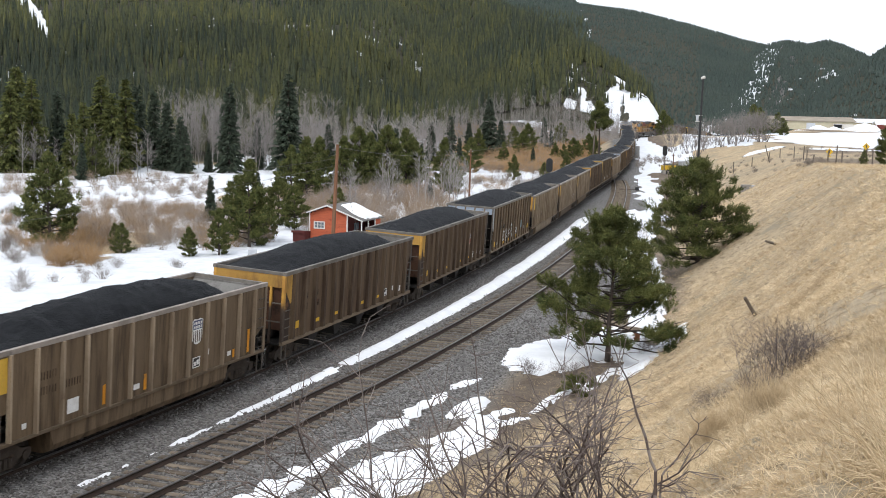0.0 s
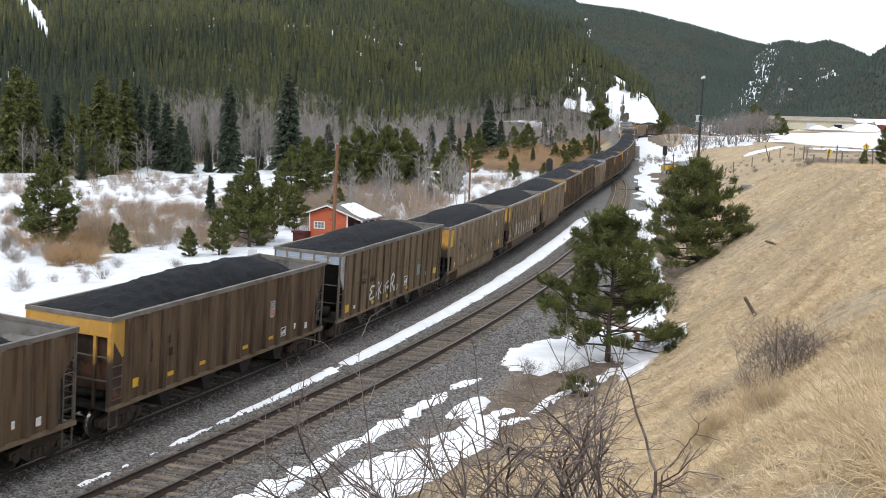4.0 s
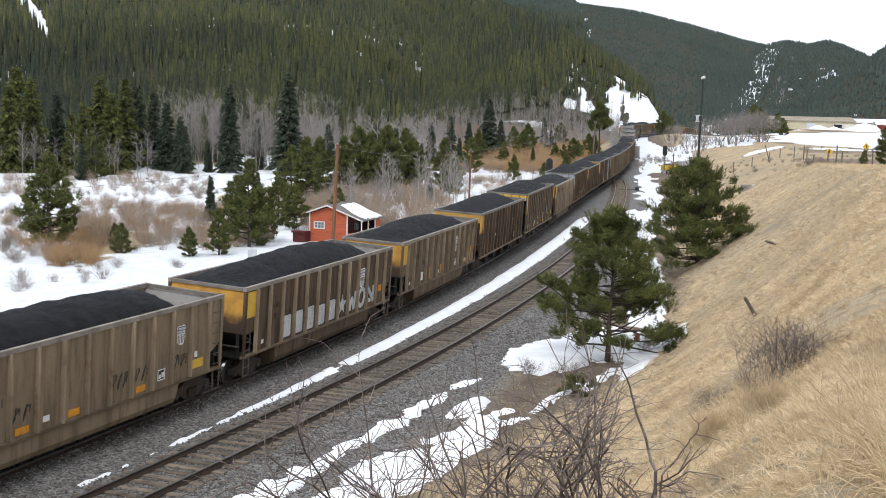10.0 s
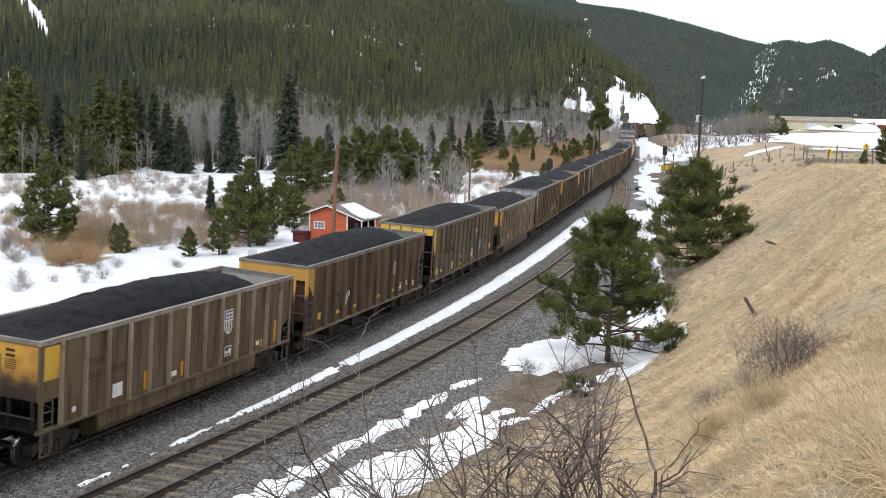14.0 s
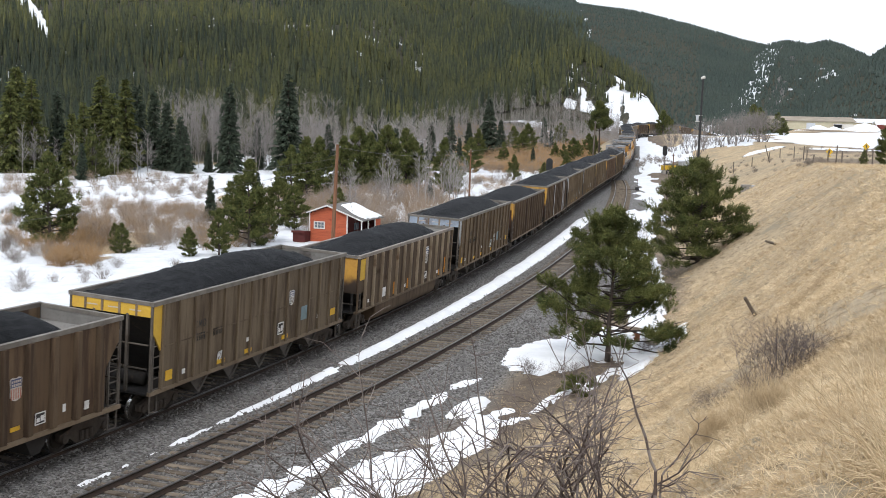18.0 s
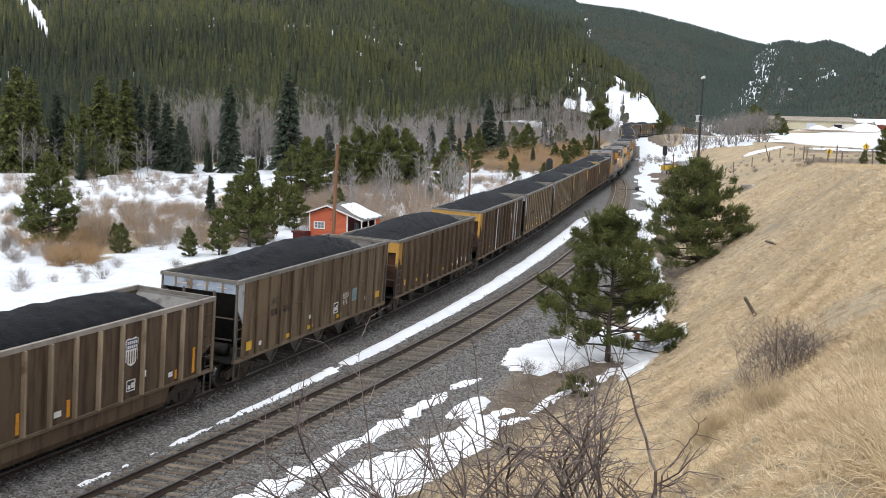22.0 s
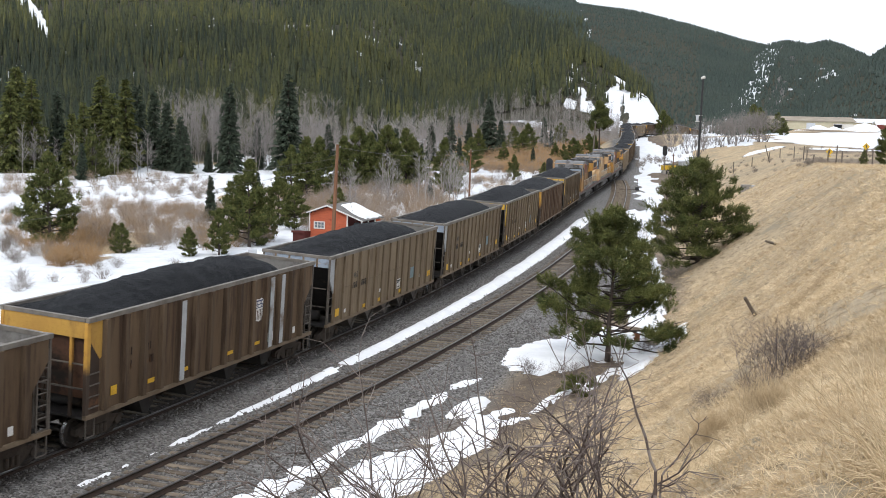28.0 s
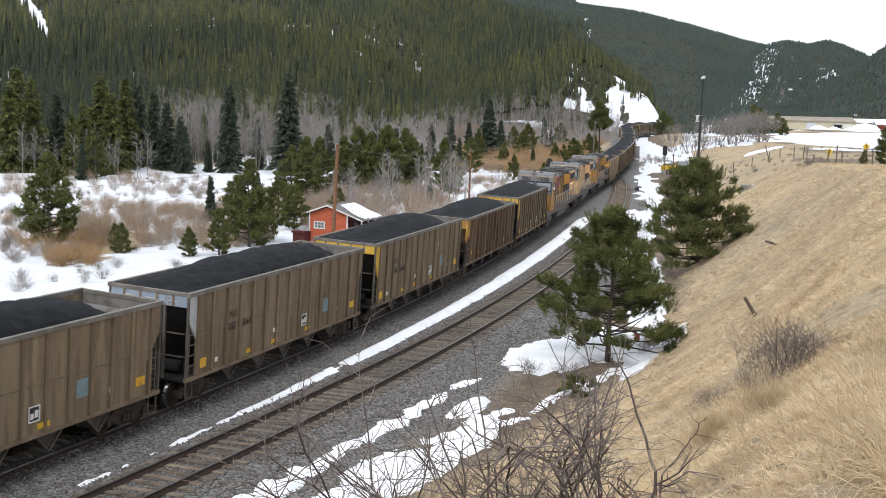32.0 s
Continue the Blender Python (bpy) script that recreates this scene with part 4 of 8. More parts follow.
def gondola(name, paint, seed, end_mat, patch=None, TOP=3.72):
    """Bathtub coal gondola: plain sides with slim posts and a rounded belly."""
    car = thing(name, "", "coal wagon", "wagons of the coal train")
    yw = 1.52
    sm = M_SIDE[paint]
    for y in (-yw, yw):
        o = 1 if y > 0 else -1
        part("side_wall", Mesh().prism([(-HALF + 0.02, 2.0), (-HALF + 0.02, TOP - 0.14), (REAR - 0.02, TOP - 0.14), (REAR - 0.02, 2.1), (REAR - 0.72, 1.75), (REAR - 0.72, 1.2), (-HALF + 0.95, 1.2), (-HALF + 0.95, 2.0)], "y", y - 0.03, y + 0.03), sm, car, "dusty painted side")
        part("corner_ladder", LADDER_SHORT, None, car, at=pose(-HALF + 0.5, y - o * 0.05, 0))
        part("side_sill", Mesh().prism([(y + o * 0.1, 1.2), (y - o * 0.06, 1.2), (y - o * 0.06, 1.08), (y + o * 0.07, 1.1)], "x", -HALF, REAR), M_POST, car)
        pm = mesh_data("post", Mesh().prism([(-0.06, 0.0), (0.06, 0.0), (0.038, o * 0.12), (-0.038, o * 0.12)], "z", 1.2, TOP - 0.14), M_POSTL)
        for k in range(13):
            x = -6.55 + k * 12.82 / 12
            part("post", pm, None, car, at=pose(x, y + o * 0.03, 0))
        part("end_post", Mesh().box(-HALF, -HALF + 0.16, y - 0.03, y + o * 0.08, 1.1, TOP - 0.14), M_POST if patch is None else M_SIDE[paint], car)
        part("end_post", Mesh().box(REAR - 0.16, REAR, y - 0.03, y + o * 0.08, 1.1, TOP - 0.14), M_POST, car)
    chord_parts(car, yw + 0.02, TOP, M_CHORDL)
    for x, o in ((-HALF + 0.1, -1), (REAR - 0.1, 1)):
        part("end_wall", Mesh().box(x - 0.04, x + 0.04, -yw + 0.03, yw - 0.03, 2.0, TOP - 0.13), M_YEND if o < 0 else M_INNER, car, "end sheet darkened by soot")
        part("inner_slope", Mesh().prism([(x - o * 0.05, TOP - 0.2), (x - o * 2.1, 1.9), (x - o * 2.1, 1.8), (x - o * 0.05, TOP - 0.3)], "y", -yw + 0.04, yw - 0.04), M_INNER, car, "bare steel inner end sheet")
        part("end_platform", Mesh().box(min(x, x - o * 1.5), max(x, x - o * 1.5), -yw + 0.1, yw - 0.1, 1.08, 1.16), M_SOOT, car)
        for y in (-1.3, -0.5, 0.5, 1.3):
            part("end_brace", Mesh().beam((x, y, 1.15), (x, y, 2.0), 0.09), M_SOOT, car)
        part("slope_bulkhead", Mesh().prism([(x, 2.0), (x - o * 1.5, 1.16), (x - o * 1.6, 1.16), (x - o * 0.1, 2.0)], "y", -yw + 0.06, yw - 0.06), M_SOOT, car)
        part("end_rail", Mesh().box(x + o * 0.05, x + o * 0.09, -1.4, 1.4, 1.5, 1.55), M_FRAME, car)
    # rounded belly between the bogies
    sec = [(-1.5, 1.1), (-1.49, 0.62), (-1.38, 0.42), (-1.1, 0.3), (1.1, 0.3), (1.38, 0.42), (1.49, 0.62), (1.5, 1.1)]
    m = Mesh()
    for x, sc in ((-4.75, 0.1), (-4.6, 1.0), (4.6, 1.0), (4.75, 0.1)):
        m.v.extend((x, a, 1.1 - (1.1 - b) * sc) for a, b in sec)
    for j in range(3):
        for i in range(7):
            m.f.append((j * 8 + i, j * 8 + i + 1, j * 8 + 9 + i, j * 8 + 8 + i))
    m.f += [tuple(range(8)), tuple(range(31, 23, -1))]
    part("belly", m, sm, car, "rounded steel belly")
    under_parts(car)
    corner_fittings(car, yw + 0.07, False)
    part("coal_load", COAL[seed % 5], None, car, "heaped black coal", at=pose(0, 0, TOP - 3.70))
    if patch:
        plate(car, "corner_patch", patch, -HALF + 0.17, -HALF + 0.95, TOP - 1.15, TOP - 0.2, -yw - 0.04, "bright yellow corner panel")
    return car


def ribbed_hopper(name, paint, seed, end_mat, TOP=3.86):
    """Hopper with broad pressed ribs, end platform and discharge chutes."""
    car = thing(name, "", "coal wagon", "wagons of the coal train")
    yw = 1.48
    sm = M_SIDE[paint]
    for y in (-yw, yw):
        o = 1 if y > 0 else -1
        part("side_wall", Mesh().box(-HALF + 0.03, REAR - 0.9, y - 0.03, y + 0.03, 1.14, TOP - 0.14), sm, car, "dusty ribbed side")
        part("side_end_panel", Mesh().prism([(REAR - 0.9, 1.14), (REAR - 0.9, TOP - 0.14), (REAR - 0.12, TOP - 0.14), (REAR - 0.12, 3.1), (REAR - 0.72, 2.35), (REAR - 0.72, 1.14)], "y", y - 0.03, y + 0.03), sm, car)
        # Darker paint on the ribs puts the shading of their faces into colour.
        rm = mesh_data("rib", Mesh().prism([(-0.15, 0.0), (0.15, 0.0), (0.085, o * 0.13), (-0.085, o * 0.13)], "z", 1.16, TOP - 0.14), M_SIDE["umber"] if paint != "rust" else sm)
        for k in range(14):
            part("rib", rm, None, car, at=pose(-6.6 + k * 12.72 / 13, y + o * 0.03, 0))
        part("side_sill", Mesh().box(-HALF, REAR, y - 0.05, y + 0.09 * o, 1.02, 1.15) if o > 0 else Mesh().box(-HALF, REAR, y - 0.09, y + 0.05, 1.02, 1.15), M_POST, car)
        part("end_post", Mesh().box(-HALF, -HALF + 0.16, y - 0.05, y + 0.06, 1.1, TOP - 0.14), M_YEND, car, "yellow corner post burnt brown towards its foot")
        for q in range(4):
            part("rung", Mesh().box(-HALF + 0.14, -HALF + 0.62, y + o * 0.05, y + o * 0.08, 1.32 + 0.34 * q, 1.355 + 0.34 * q), M_FRAME, car)
        part("corner_panel", Mesh().prism([(-HALF + 0.18, TOP - 0.15), (-HALF + 0.78, TOP - 0.15), (-HALF + 0.78, TOP - 1.25), (-HALF + 0.62, TOP - 1.3), (-HALF + 0.18, TOP - 0.75)], "y", y - 0.036, y + 0.036), end_mat, car, "yellow corner panel worn at its lower edge")
        # Solid dark sheet stands for the shade in the open ladder recess.
        part("corner_panel", Mesh().prism([(-HALF + 0.18, TOP - 0.76), (-HALF + 0.62, TOP - 1.31), (-HALF + 0.62, 1.16), (-HALF + 0.18, 1.16)], "y", y - 0.034, y + 0.034), M_BURNT, car, "rust-brown corner panel in place of the dark open recess")
        part("end_post", Mesh().box(REAR - 0.07, REAR, y - 0.035, y + 0.035, 1.1, TOP - 0.14), M_FRAME, car, "thin sooty end post")
        part("ladder", LADDER, None, car, at=pose(REAR - 0.3, y, 0))
    chord_parts(car, yw + 0.03, TOP)
    for x, o in ((-HALF + 0.06, -1), (REAR - 0.06, 1)):
        part("end_band", Mesh().box(x - 0.04, x + 0.04, -yw + 0.05, yw - 0.05, TOP - 0.62, TOP - 0.13), end_mat if o < 0 else M_INNER, car, "painted end band")
        part("slope_sheet", Mesh().prism([(x - o * 0.06, TOP - 0.5), (x - o * 2.4, 1.2), (x - o * 2.5, 1.2), (x - o * 0.16, TOP - 0.5)], "y", -yw + 0.04, yw - 0.04), M_BURNT if o < 0 else M_INNER, car, "rusty sloping end sheet")
        if o > 0:
            rivets = Mesh()
            for q in range(17):
                for f in (0.1, 0.24):
                    rx, rz = x - 0.06 - 2.34 * f, TOP - 0.48 - (TOP - 1.68) * f
                    rivets.box(rx - 0.03, rx + 0.03, -1.36 + q * 0.17, -1.32 + q * 0.17, rz, rz + 0.04)
            part("rivet_rows", rivets, M_SOOT, car)
        part("end_platform", Mesh().box(min(x, x - o * 2.0), max(x, x - o * 2.0), -yw + 0.06, yw - 0.06, 1.0, 1.08), M_SOOT, car)
        if o < 0:
            part("end_sheet", Mesh().prism([(x + 0.07, TOP - 0.55), (x + 0.42, 1.5), (x + 0.47, 1.5), (x + 0.13, TOP - 0.55)], "y", -yw + 0.1, yw - 0.1), M_RUSTEND, car, "rust-brown end sheet blackened by soot")
        for y in (-0.95, 0.0, 0.95):
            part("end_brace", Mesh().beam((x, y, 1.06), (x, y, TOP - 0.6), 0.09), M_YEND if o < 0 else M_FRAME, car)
        part("end_rail", Mesh().box(x + o * 0.02, x + o * 0.06, -1.4, 1.4, 1.9, 1.95), M_FRAME, car)
        if o > 0:
            for y in (-1.2, 1.2):
                part("ladder", LADDER, None, car, at=pose(x + 0.1, y, 0, 0, 0, 90))
    chute = Mesh()
    for y0, y1 in ((-1.3, -0.3), (0.3, 1.3)):
        chute.add([(-0.62, y0, 1.05), (0.62, y0, 1.05), (0.62, y1, 1.05), (-0.62, y1, 1.05), (-0.16, y0 + 0.1, 0.38), (0.16, y0 + 0.1, 0.38), (0.16, y1 - 0.1, 0.38), (-0.16, y1 - 0.1, 0.38)],
                  [(0, 1, 5, 4), (1, 2, 6, 5), (2, 3, 7, 6), (3, 0, 4, 7), (4, 5, 6, 7)])
    brake_gear(car)
    cm = mesh_data("discharge_chute", chute, M_SOOT)
    for x in (-3.9, -1.3, 1.3, 3.9):
        part("discharge_chute", cm, None, car, "sooty discharge chute", at=pose(x, 0, 0))
    under_parts(car)
    for x in (-HALF + 0.3, REAR - 0.3):
        for y in (-1, 1):
            part("stirrup_step", STEP, None, car, at=pose(x, y * yw, 0))
    part("coal_load", COAL[seed % 5], None, car, "heaped black coal", at=pose(0, 0, TOP - 3.70))
    return car


def panel_hopper(name, paint, seed, gusset, band_mat, TOP=4.04):
    """Flat-sided hopper with slim posts, cut-back corners and triangular door frames."""
    car = thing(name, "", "coal wagon", "wagons of the coal train")
    yw = 1.51
    sm = M_SIDE[paint]
    for y in (-yw, yw):
        o = 1 if y > 0 else -1
        lo, hi = 1.14, TOP - 0.14
        part("side_wall", Mesh().prism([(-HALF + 0.72, lo), (-HALF + 0.72, hi), (REAR - 0.1, hi), (REAR - 0.12, 3.0), (REAR - 0.72, 2.2), (REAR - 0.72, lo)], "y", y - 0.03, y + 0.03), sm, car, "flat dusty side")
        part("gusset", Mesh().prism([(-HALF + 0.02, hi), (-HALF + 0.72, hi), (-HALF + 0.72, 2.2), (-HALF + 0.12, 3.0)], "y", y - 0.03, y + 0.03), gusset, car, "painted corner gusset")
        pm = mesh_data("post", Mesh().box(-0.04, 0.04, -0.06, 0.06, lo, hi), sm)
        for k in range(15):
            part("post", pm, None, car, at=pose(-6.86 + k * 13.44 / 14, y + o * 0.05, 0))
        part("side_sill", Mesh().box(-HALF, REAR, y - 0.06, y + 0.06, 1.02, 1.15), M_POST, car)
        part("crease", Mesh().box(-6.8, 6.5, min(y, y + o * 0.05), max(y, y + o * 0.05), 2.5, 2.53), sm, car)
        for x in (-HALF + 0.05, REAR - 0.05):
            part("corner_post", Mesh().box(x - 0.035, x + 0.035, y - 0.035, y + 0.035, 1.1, TOP - 0.14), M_FRAME, car, "thin sooty corner post")
    chord_parts(car, yw + 0.02, TOP)
    for x, o in ((-HALF + 0.06, -1), (REAR - 0.06, 1)):
        part("end_band", Mesh().box(x - 0.035, x + 0.035, -yw + 0.05, yw - 0.05, TOP - 0.5, TOP - 0.13), band_mat if o < 0 else M_INNER, car, "pale painted end band")
        part("slope_sheet", Mesh().prism([(x - o * 0.06, TOP - 0.45), (x - o * 2.4, 1.2), (x - o * 2.5, 1.2), (x - o * 0.16, TOP - 0.45)], "y", -yw + 0.04, yw - 0.04), M_SOOT if o < 0 else M_INNER, car, "dark sloping end sheet")
        if o > 0:
            rivets = Mesh()
            for q in range(17):
                for f in (0.1, 0.24):
                    rx, rz = x - 0.06 - 2.34 * f, TOP - 0.48 - (TOP - 1.68) * f
                    rivets.box(rx - 0.03, rx + 0.03, -1.36 + q * 0.17, -1.32 + q * 0.17, rz, rz + 0.04)
            part("rivet_rows", rivets, M_SOOT, car)
        part("end_platform", Mesh().box(min(x, x - o * 2.0), max(x, x - o * 2.0), -yw + 0.06, yw - 0.06, 1.0, 1.08), M_SOOT, car)
        if o < 0:
            for y in (-0.95, -0.32, 0.32, 0.95):
                part("band_rib", Mesh().box(x - 0.06, x - 0.03, y - 0.04, y + 0.04, TOP - 0.5, TOP - 0.13), M_POST, car)
        for y in (-0.62, 0.62):
            part("end_brace", Mesh().beam((x, y, 1.06), (x, y, TOP - 0.45), 0.09), M_FRAME, car)
        part("end_rail", Mesh().box(x + o * 0.02, x + o * 0.06, -1.4, 1.4, 1.85, 1.9), M_FRAME, car)
        for y in (-1, 1):
            part("ladder", LADDER, None, car, at=pose(x - o * 0.36, y * (yw - 0.02), 0))
    tri = Mesh()
    for y in (-1.42, 1.36):
        for a, b in (((-0.62, 1.04), (0.0, 0.46)), ((0.0, 0.46), (0.62, 1.04))):
            tri.beam((a[0], y, a[1]), (b[0], y, b[1]), 0.06)
    tri.add([(-0.6, -1.36, 1.04), (0.6, -1.36, 1.04), (0.0, -1.36, 0.5), (-0.6, 1.33, 1.04), (0.6, 1.33, 1.04), (0.0, 1.33, 0.5)], [(0, 1, 2), (3, 5, 4), (0, 2, 5, 3), (1, 4, 5, 2)])
    brake_gear(car)
    tm = mesh_data("hopper_door", tri, M_DOOR)
    for x in (-4.3, -2.15, 0, 2.15, 4.3):
        part("hopper_door", tm, None, car, "steel hopper door", at=pose(x, 0, 0))
    under_parts(car)
    for x in (-HALF + 0.3, REAR - 0.3):
        for y in (-1, 1):
            part("stirrup_step", STEP, None, car, at=pose(x, y * (yw - 0.02), 0))
    part("coal_load", COAL[seed % 5], None, car, "heaped black coal", at=pose(0, 0, TOP - 3.70))
    return car

# ---------------------------------------------------------------- snow lying along the tracks
M_SNOW, nt, bs = nodes_of("old_snow")
vec = coords(nt, shift=False)
n1, n2 = noise_tex(nt, vec, 0.9, 5), noise_tex(nt, vec, 9, 5)
col = mixed(nt, ramp(nt, n1, 0.35, 0.7), (0.76, 0.77, 0.79), (0.66, 0.67, 0.69))
col = mixed(nt, ramp(nt, n2, 0.62, 0.8), col, (0.5, 0.46, 0.42))
nt.links.new(col, bs.inputs["Base Color"])
bs.inputs["Roughness"].default_value = 0.7
bs.inputs["Subsurface Weight"].default_value = 0.0
bumped(nt, bs, n2, 0.35, 0.04)


def blob(s, n, cs, cn, rs, rn):
    return 1 - np.hypot((s - cs) / rs, (n - cn) / rn)


def snow_sheet():
    ss, nn = np.arange(-24, 96, 0.16), np.arange(1.6, 19, 0.13)
    gs, gn = np.meshgrid(ss, nn, indexing="ij")
    gap = siding_gap(gs)
    f, g = fbm(gs, gn, 2.2, 4) - 0.5, fbm(gs, gn * 1.6, 0.7, 3) - 0.5
    holes = np.maximum(fbm(gs + 40, gn * 1.3, 1.5, 4) - 0.56, 0)
    wob = 0.5 * f + 0.42 * g - 1.8 * holes
    half = np.interp(gs, [-24, -12, -6, 0, 12, 40, 80, 86], [-0.35, -0.26, -0.06, 0.14, 0.4, 0.58, 0.7, -0.5])
    half = np.where((gs > 9.0) & (gs < 10.2), half - 0.25, half)
    half = half + 0.7 * g * smooth_step(4, -6, gs)
    d = [half - np.abs(gn - 3.0 - 0.0035 * gs + 0.15 * f)]
    half_b = np.interp(gs, [-24, -14, -6, 6, 12, 13], [0.5, 0.5, 0.35, 0.18, 0.06, -0.3])
    d.append(half_b - np.abs(gn - np.interp(gs, [-24, -10, 0, 14], [7.0, 7.4, 7.75, 8.5]) + 0.5 * f) + 0.5 * g)
    tilt = gn - 0.13 * gs
    for cs, cn, rs, rn in ((-8.0, 10.3, 6.0, 1.3), (-1.5, 10.0, 5.5, 1.15), (3.2, 10.0, 3.6, 1.05), (6.8, 8.6, 1.7, 0.5), (9.6, 10.75, 2.4, 0.22), (13.4, 11.2, 2.8, 0.27)):
        d.append(1.0 * blob(gs, tilt, cs, cn, rs, rn) + 1.5 * wob)
    for cs, cn, rs, rn in ((16.8, 10.2, 3.8, 1.9), (20.0, 12.0, 4.4, 2.4), (16.5, 14.0, 4.0, 0.75), (20.5, 14.9, 3.2, 0.7)):
        d.append(1.5 * blob(gs, gn, cs, cn, rs, rn) + 1.2 * wob)
    # drift left along the ditch
    ditch = np.interp(gs, [20, 28, 36, 48, 55, 62, 78, 96], [13.4, 12.9, 12.3, 10.9, 10.2, 8.9, 7.8, 7.4])
    half_d = np.interp(gs, [19, 24, 36, 48, 60, 90, 96], [-0.6, 0.8, 0.95, 1.15, 0.8, 0.8, -0.4])
    d.append(half_d - np.abs(gn - ditch + 0.7 * f) + 1.1 * wob)
    depth = np.maximum.reduce(d) + 0.12 * g
    x, y = (along(gs.ravel(), 0)[:, 0], along(gs.ravel(), 0)[:, 1])
    th = np.interp(gs.ravel(), S_ALL, TH_ALL)
    x, y = x + np.sin(th) * gn.ravel(), y - np.cos(th) * gn.ravel()
    z = ground_z(x, y) + np.clip(depth.ravel() * 0.45, -0.25, 0.17) + 0.05 * g.ravel() * (depth.ravel() > 0.1)
    keep = depth > -0.45
    ny = gs.shape[1]
    i = (np.arange(gs.shape[0] - 1)[:, None] * ny + np.arange(ny - 1)[None])
    k = keep[:-1, :-1] & keep[1:, :-1] & keep[:-1, 1:] & keep[1:, 1:]
    i = i[k]
    f4 = np.stack([i, i + ny, i + ny + 1, i + 1], 1)
    used, inv = np.unique(f4, return_inverse=True)
    v = np.stack([x, y, z], -1)[used]
    return v, inv.reshape(-1, 4)


_v, _f = snow_sheet()
_mark = np.arange(len(_v))
for _ in range(4000):
    _low = _mark[_f].min(1)
    _next = _mark.copy()
    np.minimum.at(_next, _f, _low[:, None])
    _next = _next[_next]
    if (_next == _mark).all():
        break
    _mark = _next
_owner = _mark[_f[:, 0]]
_ids, _counts = np.unique(_owner, return_counts=True)
for _id in _ids[_counts > 260]:
    _u, _inv = np.unique(_f[_owner == _id], return_inverse=True)
    tagged(new("snow_patch", np_mesh("snow_patch", _v[_u], _inv.reshape(-1, 4), M_SNOW, True)), "old white snow lying in a ragged patch beside the track", "snow", "snow patches")
_rest = np.isin(_owner, _ids[_counts <= 260])
if _rest.any():
    _u, _inv = np.unique(_f[_rest], return_inverse=True)
    tagged(new("snow_remnants", np_mesh("snow_remnants", _v[_u], _inv.reshape(-1, 4), M_SNOW, True)), "last scraps of white snow beside the tracks", "snow", kind="stuff")

# ---------------------------------------------------------------- loose ballast stones
M_STONE = surface("ballast_stone", (0.215, 0.205, 0.196), (0.125, 0.118, 0.113), 0.9, 0, 3, 30, 0.2)
nt = M_STONE.node_tree
bs = nt.nodes["Principled BSDF"]
_src = bs.inputs["Base Color"].links[0].from_socket
_tone = mixed(nt, attr(nt, "tone"), (0.42, 0.4, 0.39), (1.12, 1.1, 1.08))
nt.links.new(mixed(nt, 1.0, _src, _tone, "MULTIPLY"), bs.inputs["Base Color"])


def stones(count):
    r = np.random.RandomState(11)
    s = -24 + 100 * r.rand(count) ** 1.6
    n = r.uniform(-3.8, 1, count) + 0
    n = np.where(r.rand(count) < 0.85, r.uniform(0.9, 1, count) * 0 + r.uniform(0.8, 10.0, count), n)
    gap = siding_gap(s)
    bare = (np.abs(np.abs(n) - 0.75) > 0.08) & (np.abs(np.abs(n - gap) - 0.75) > 0.08) & (n < gap + 3.9 + 0.7 * r.randn(count))
    s, n = s[bare], n[bare]
    k = len(s)
    th = np.interp(s, S_ALL, TH_ALL)
    p = along(s, 0)
    x, y = p[:, 0] + np.sin(th) * n, p[:, 1] - np.cos(th) * n
    z = ground_z(x, y)
    size = r.uniform(0.025, 0.055, k) * (1 + 0.4 * (r.rand(k) > 0.9))
    base = np.array([(1, 0, 0), (0, 1, 0), (-1, 0, 0), (0, -1, 0), (0, 0, 0.9), (0, 0, -0.9)], float)
    tri = np.array([(0, 1, 4), (1, 2, 4), (2, 3, 4), (3, 0, 4), (1, 0, 5), (2, 1, 5), (3, 2, 5), (0, 3, 5)])
    rot = r.rand(k) * 6.28
    jit = r.uniform(0.55, 1.25, (k, 6, 3))
    v = base[None] * jit * size[:, None, None]
    c, sn = np.cos(rot)[:, None], np.sin(rot)[:, None]
    v = np.stack([v[..., 0] * c - v[..., 1] * sn, v[..., 0] * sn + v[..., 1] * c, v[..., 2]], -1)
    v += np.stack([x, y, z + size * 0.25], -1)[:, None, :]
    f = (np.arange(k) * 6)[:, None, None] + tri[None]
    return v.reshape(-1, 3), f.reshape(-1, 3), np.repeat(r.rand(k), 6)


_v, _f, _t = stones(58000)
tagged(new("ballast_stones", np_mesh("ballast_stones", _v, _f, M_STONE, False, dict(tone=_t))), "loose grey crushed stone ballast", "gravel", kind="stuff")


# ---------------------------------------------------------------- plants
def leaf_material(name, c1, c2, c3, rough=0.8):
    """Needles or twigs: two colours by plant (tone), one mixed in by clump."""
    m, nt, b = nodes_of(name)
    geo = nt.nodes.new("ShaderNodeNewGeometry")
    col = mixed(nt, attr(nt, "tone"), c1, c2)
    col = mixed(nt, ramp(nt, geo.outputs["Random Per Island"], 0.55, 1.0), col, c3)
    vec = coords(nt, shift=False)
    col = mixed(nt, ramp(nt, noise_tex(nt, vec, 0.8, 4), 0.45, 0.75), col, tuple(c * 0.55 for c in c1))
    nt.links.new(col, b.inputs["Base Color"])
    b.inputs["Roughness"].default_value = rough
    b.inputs["Specular IOR Level"].default_value = 0.2
    return m


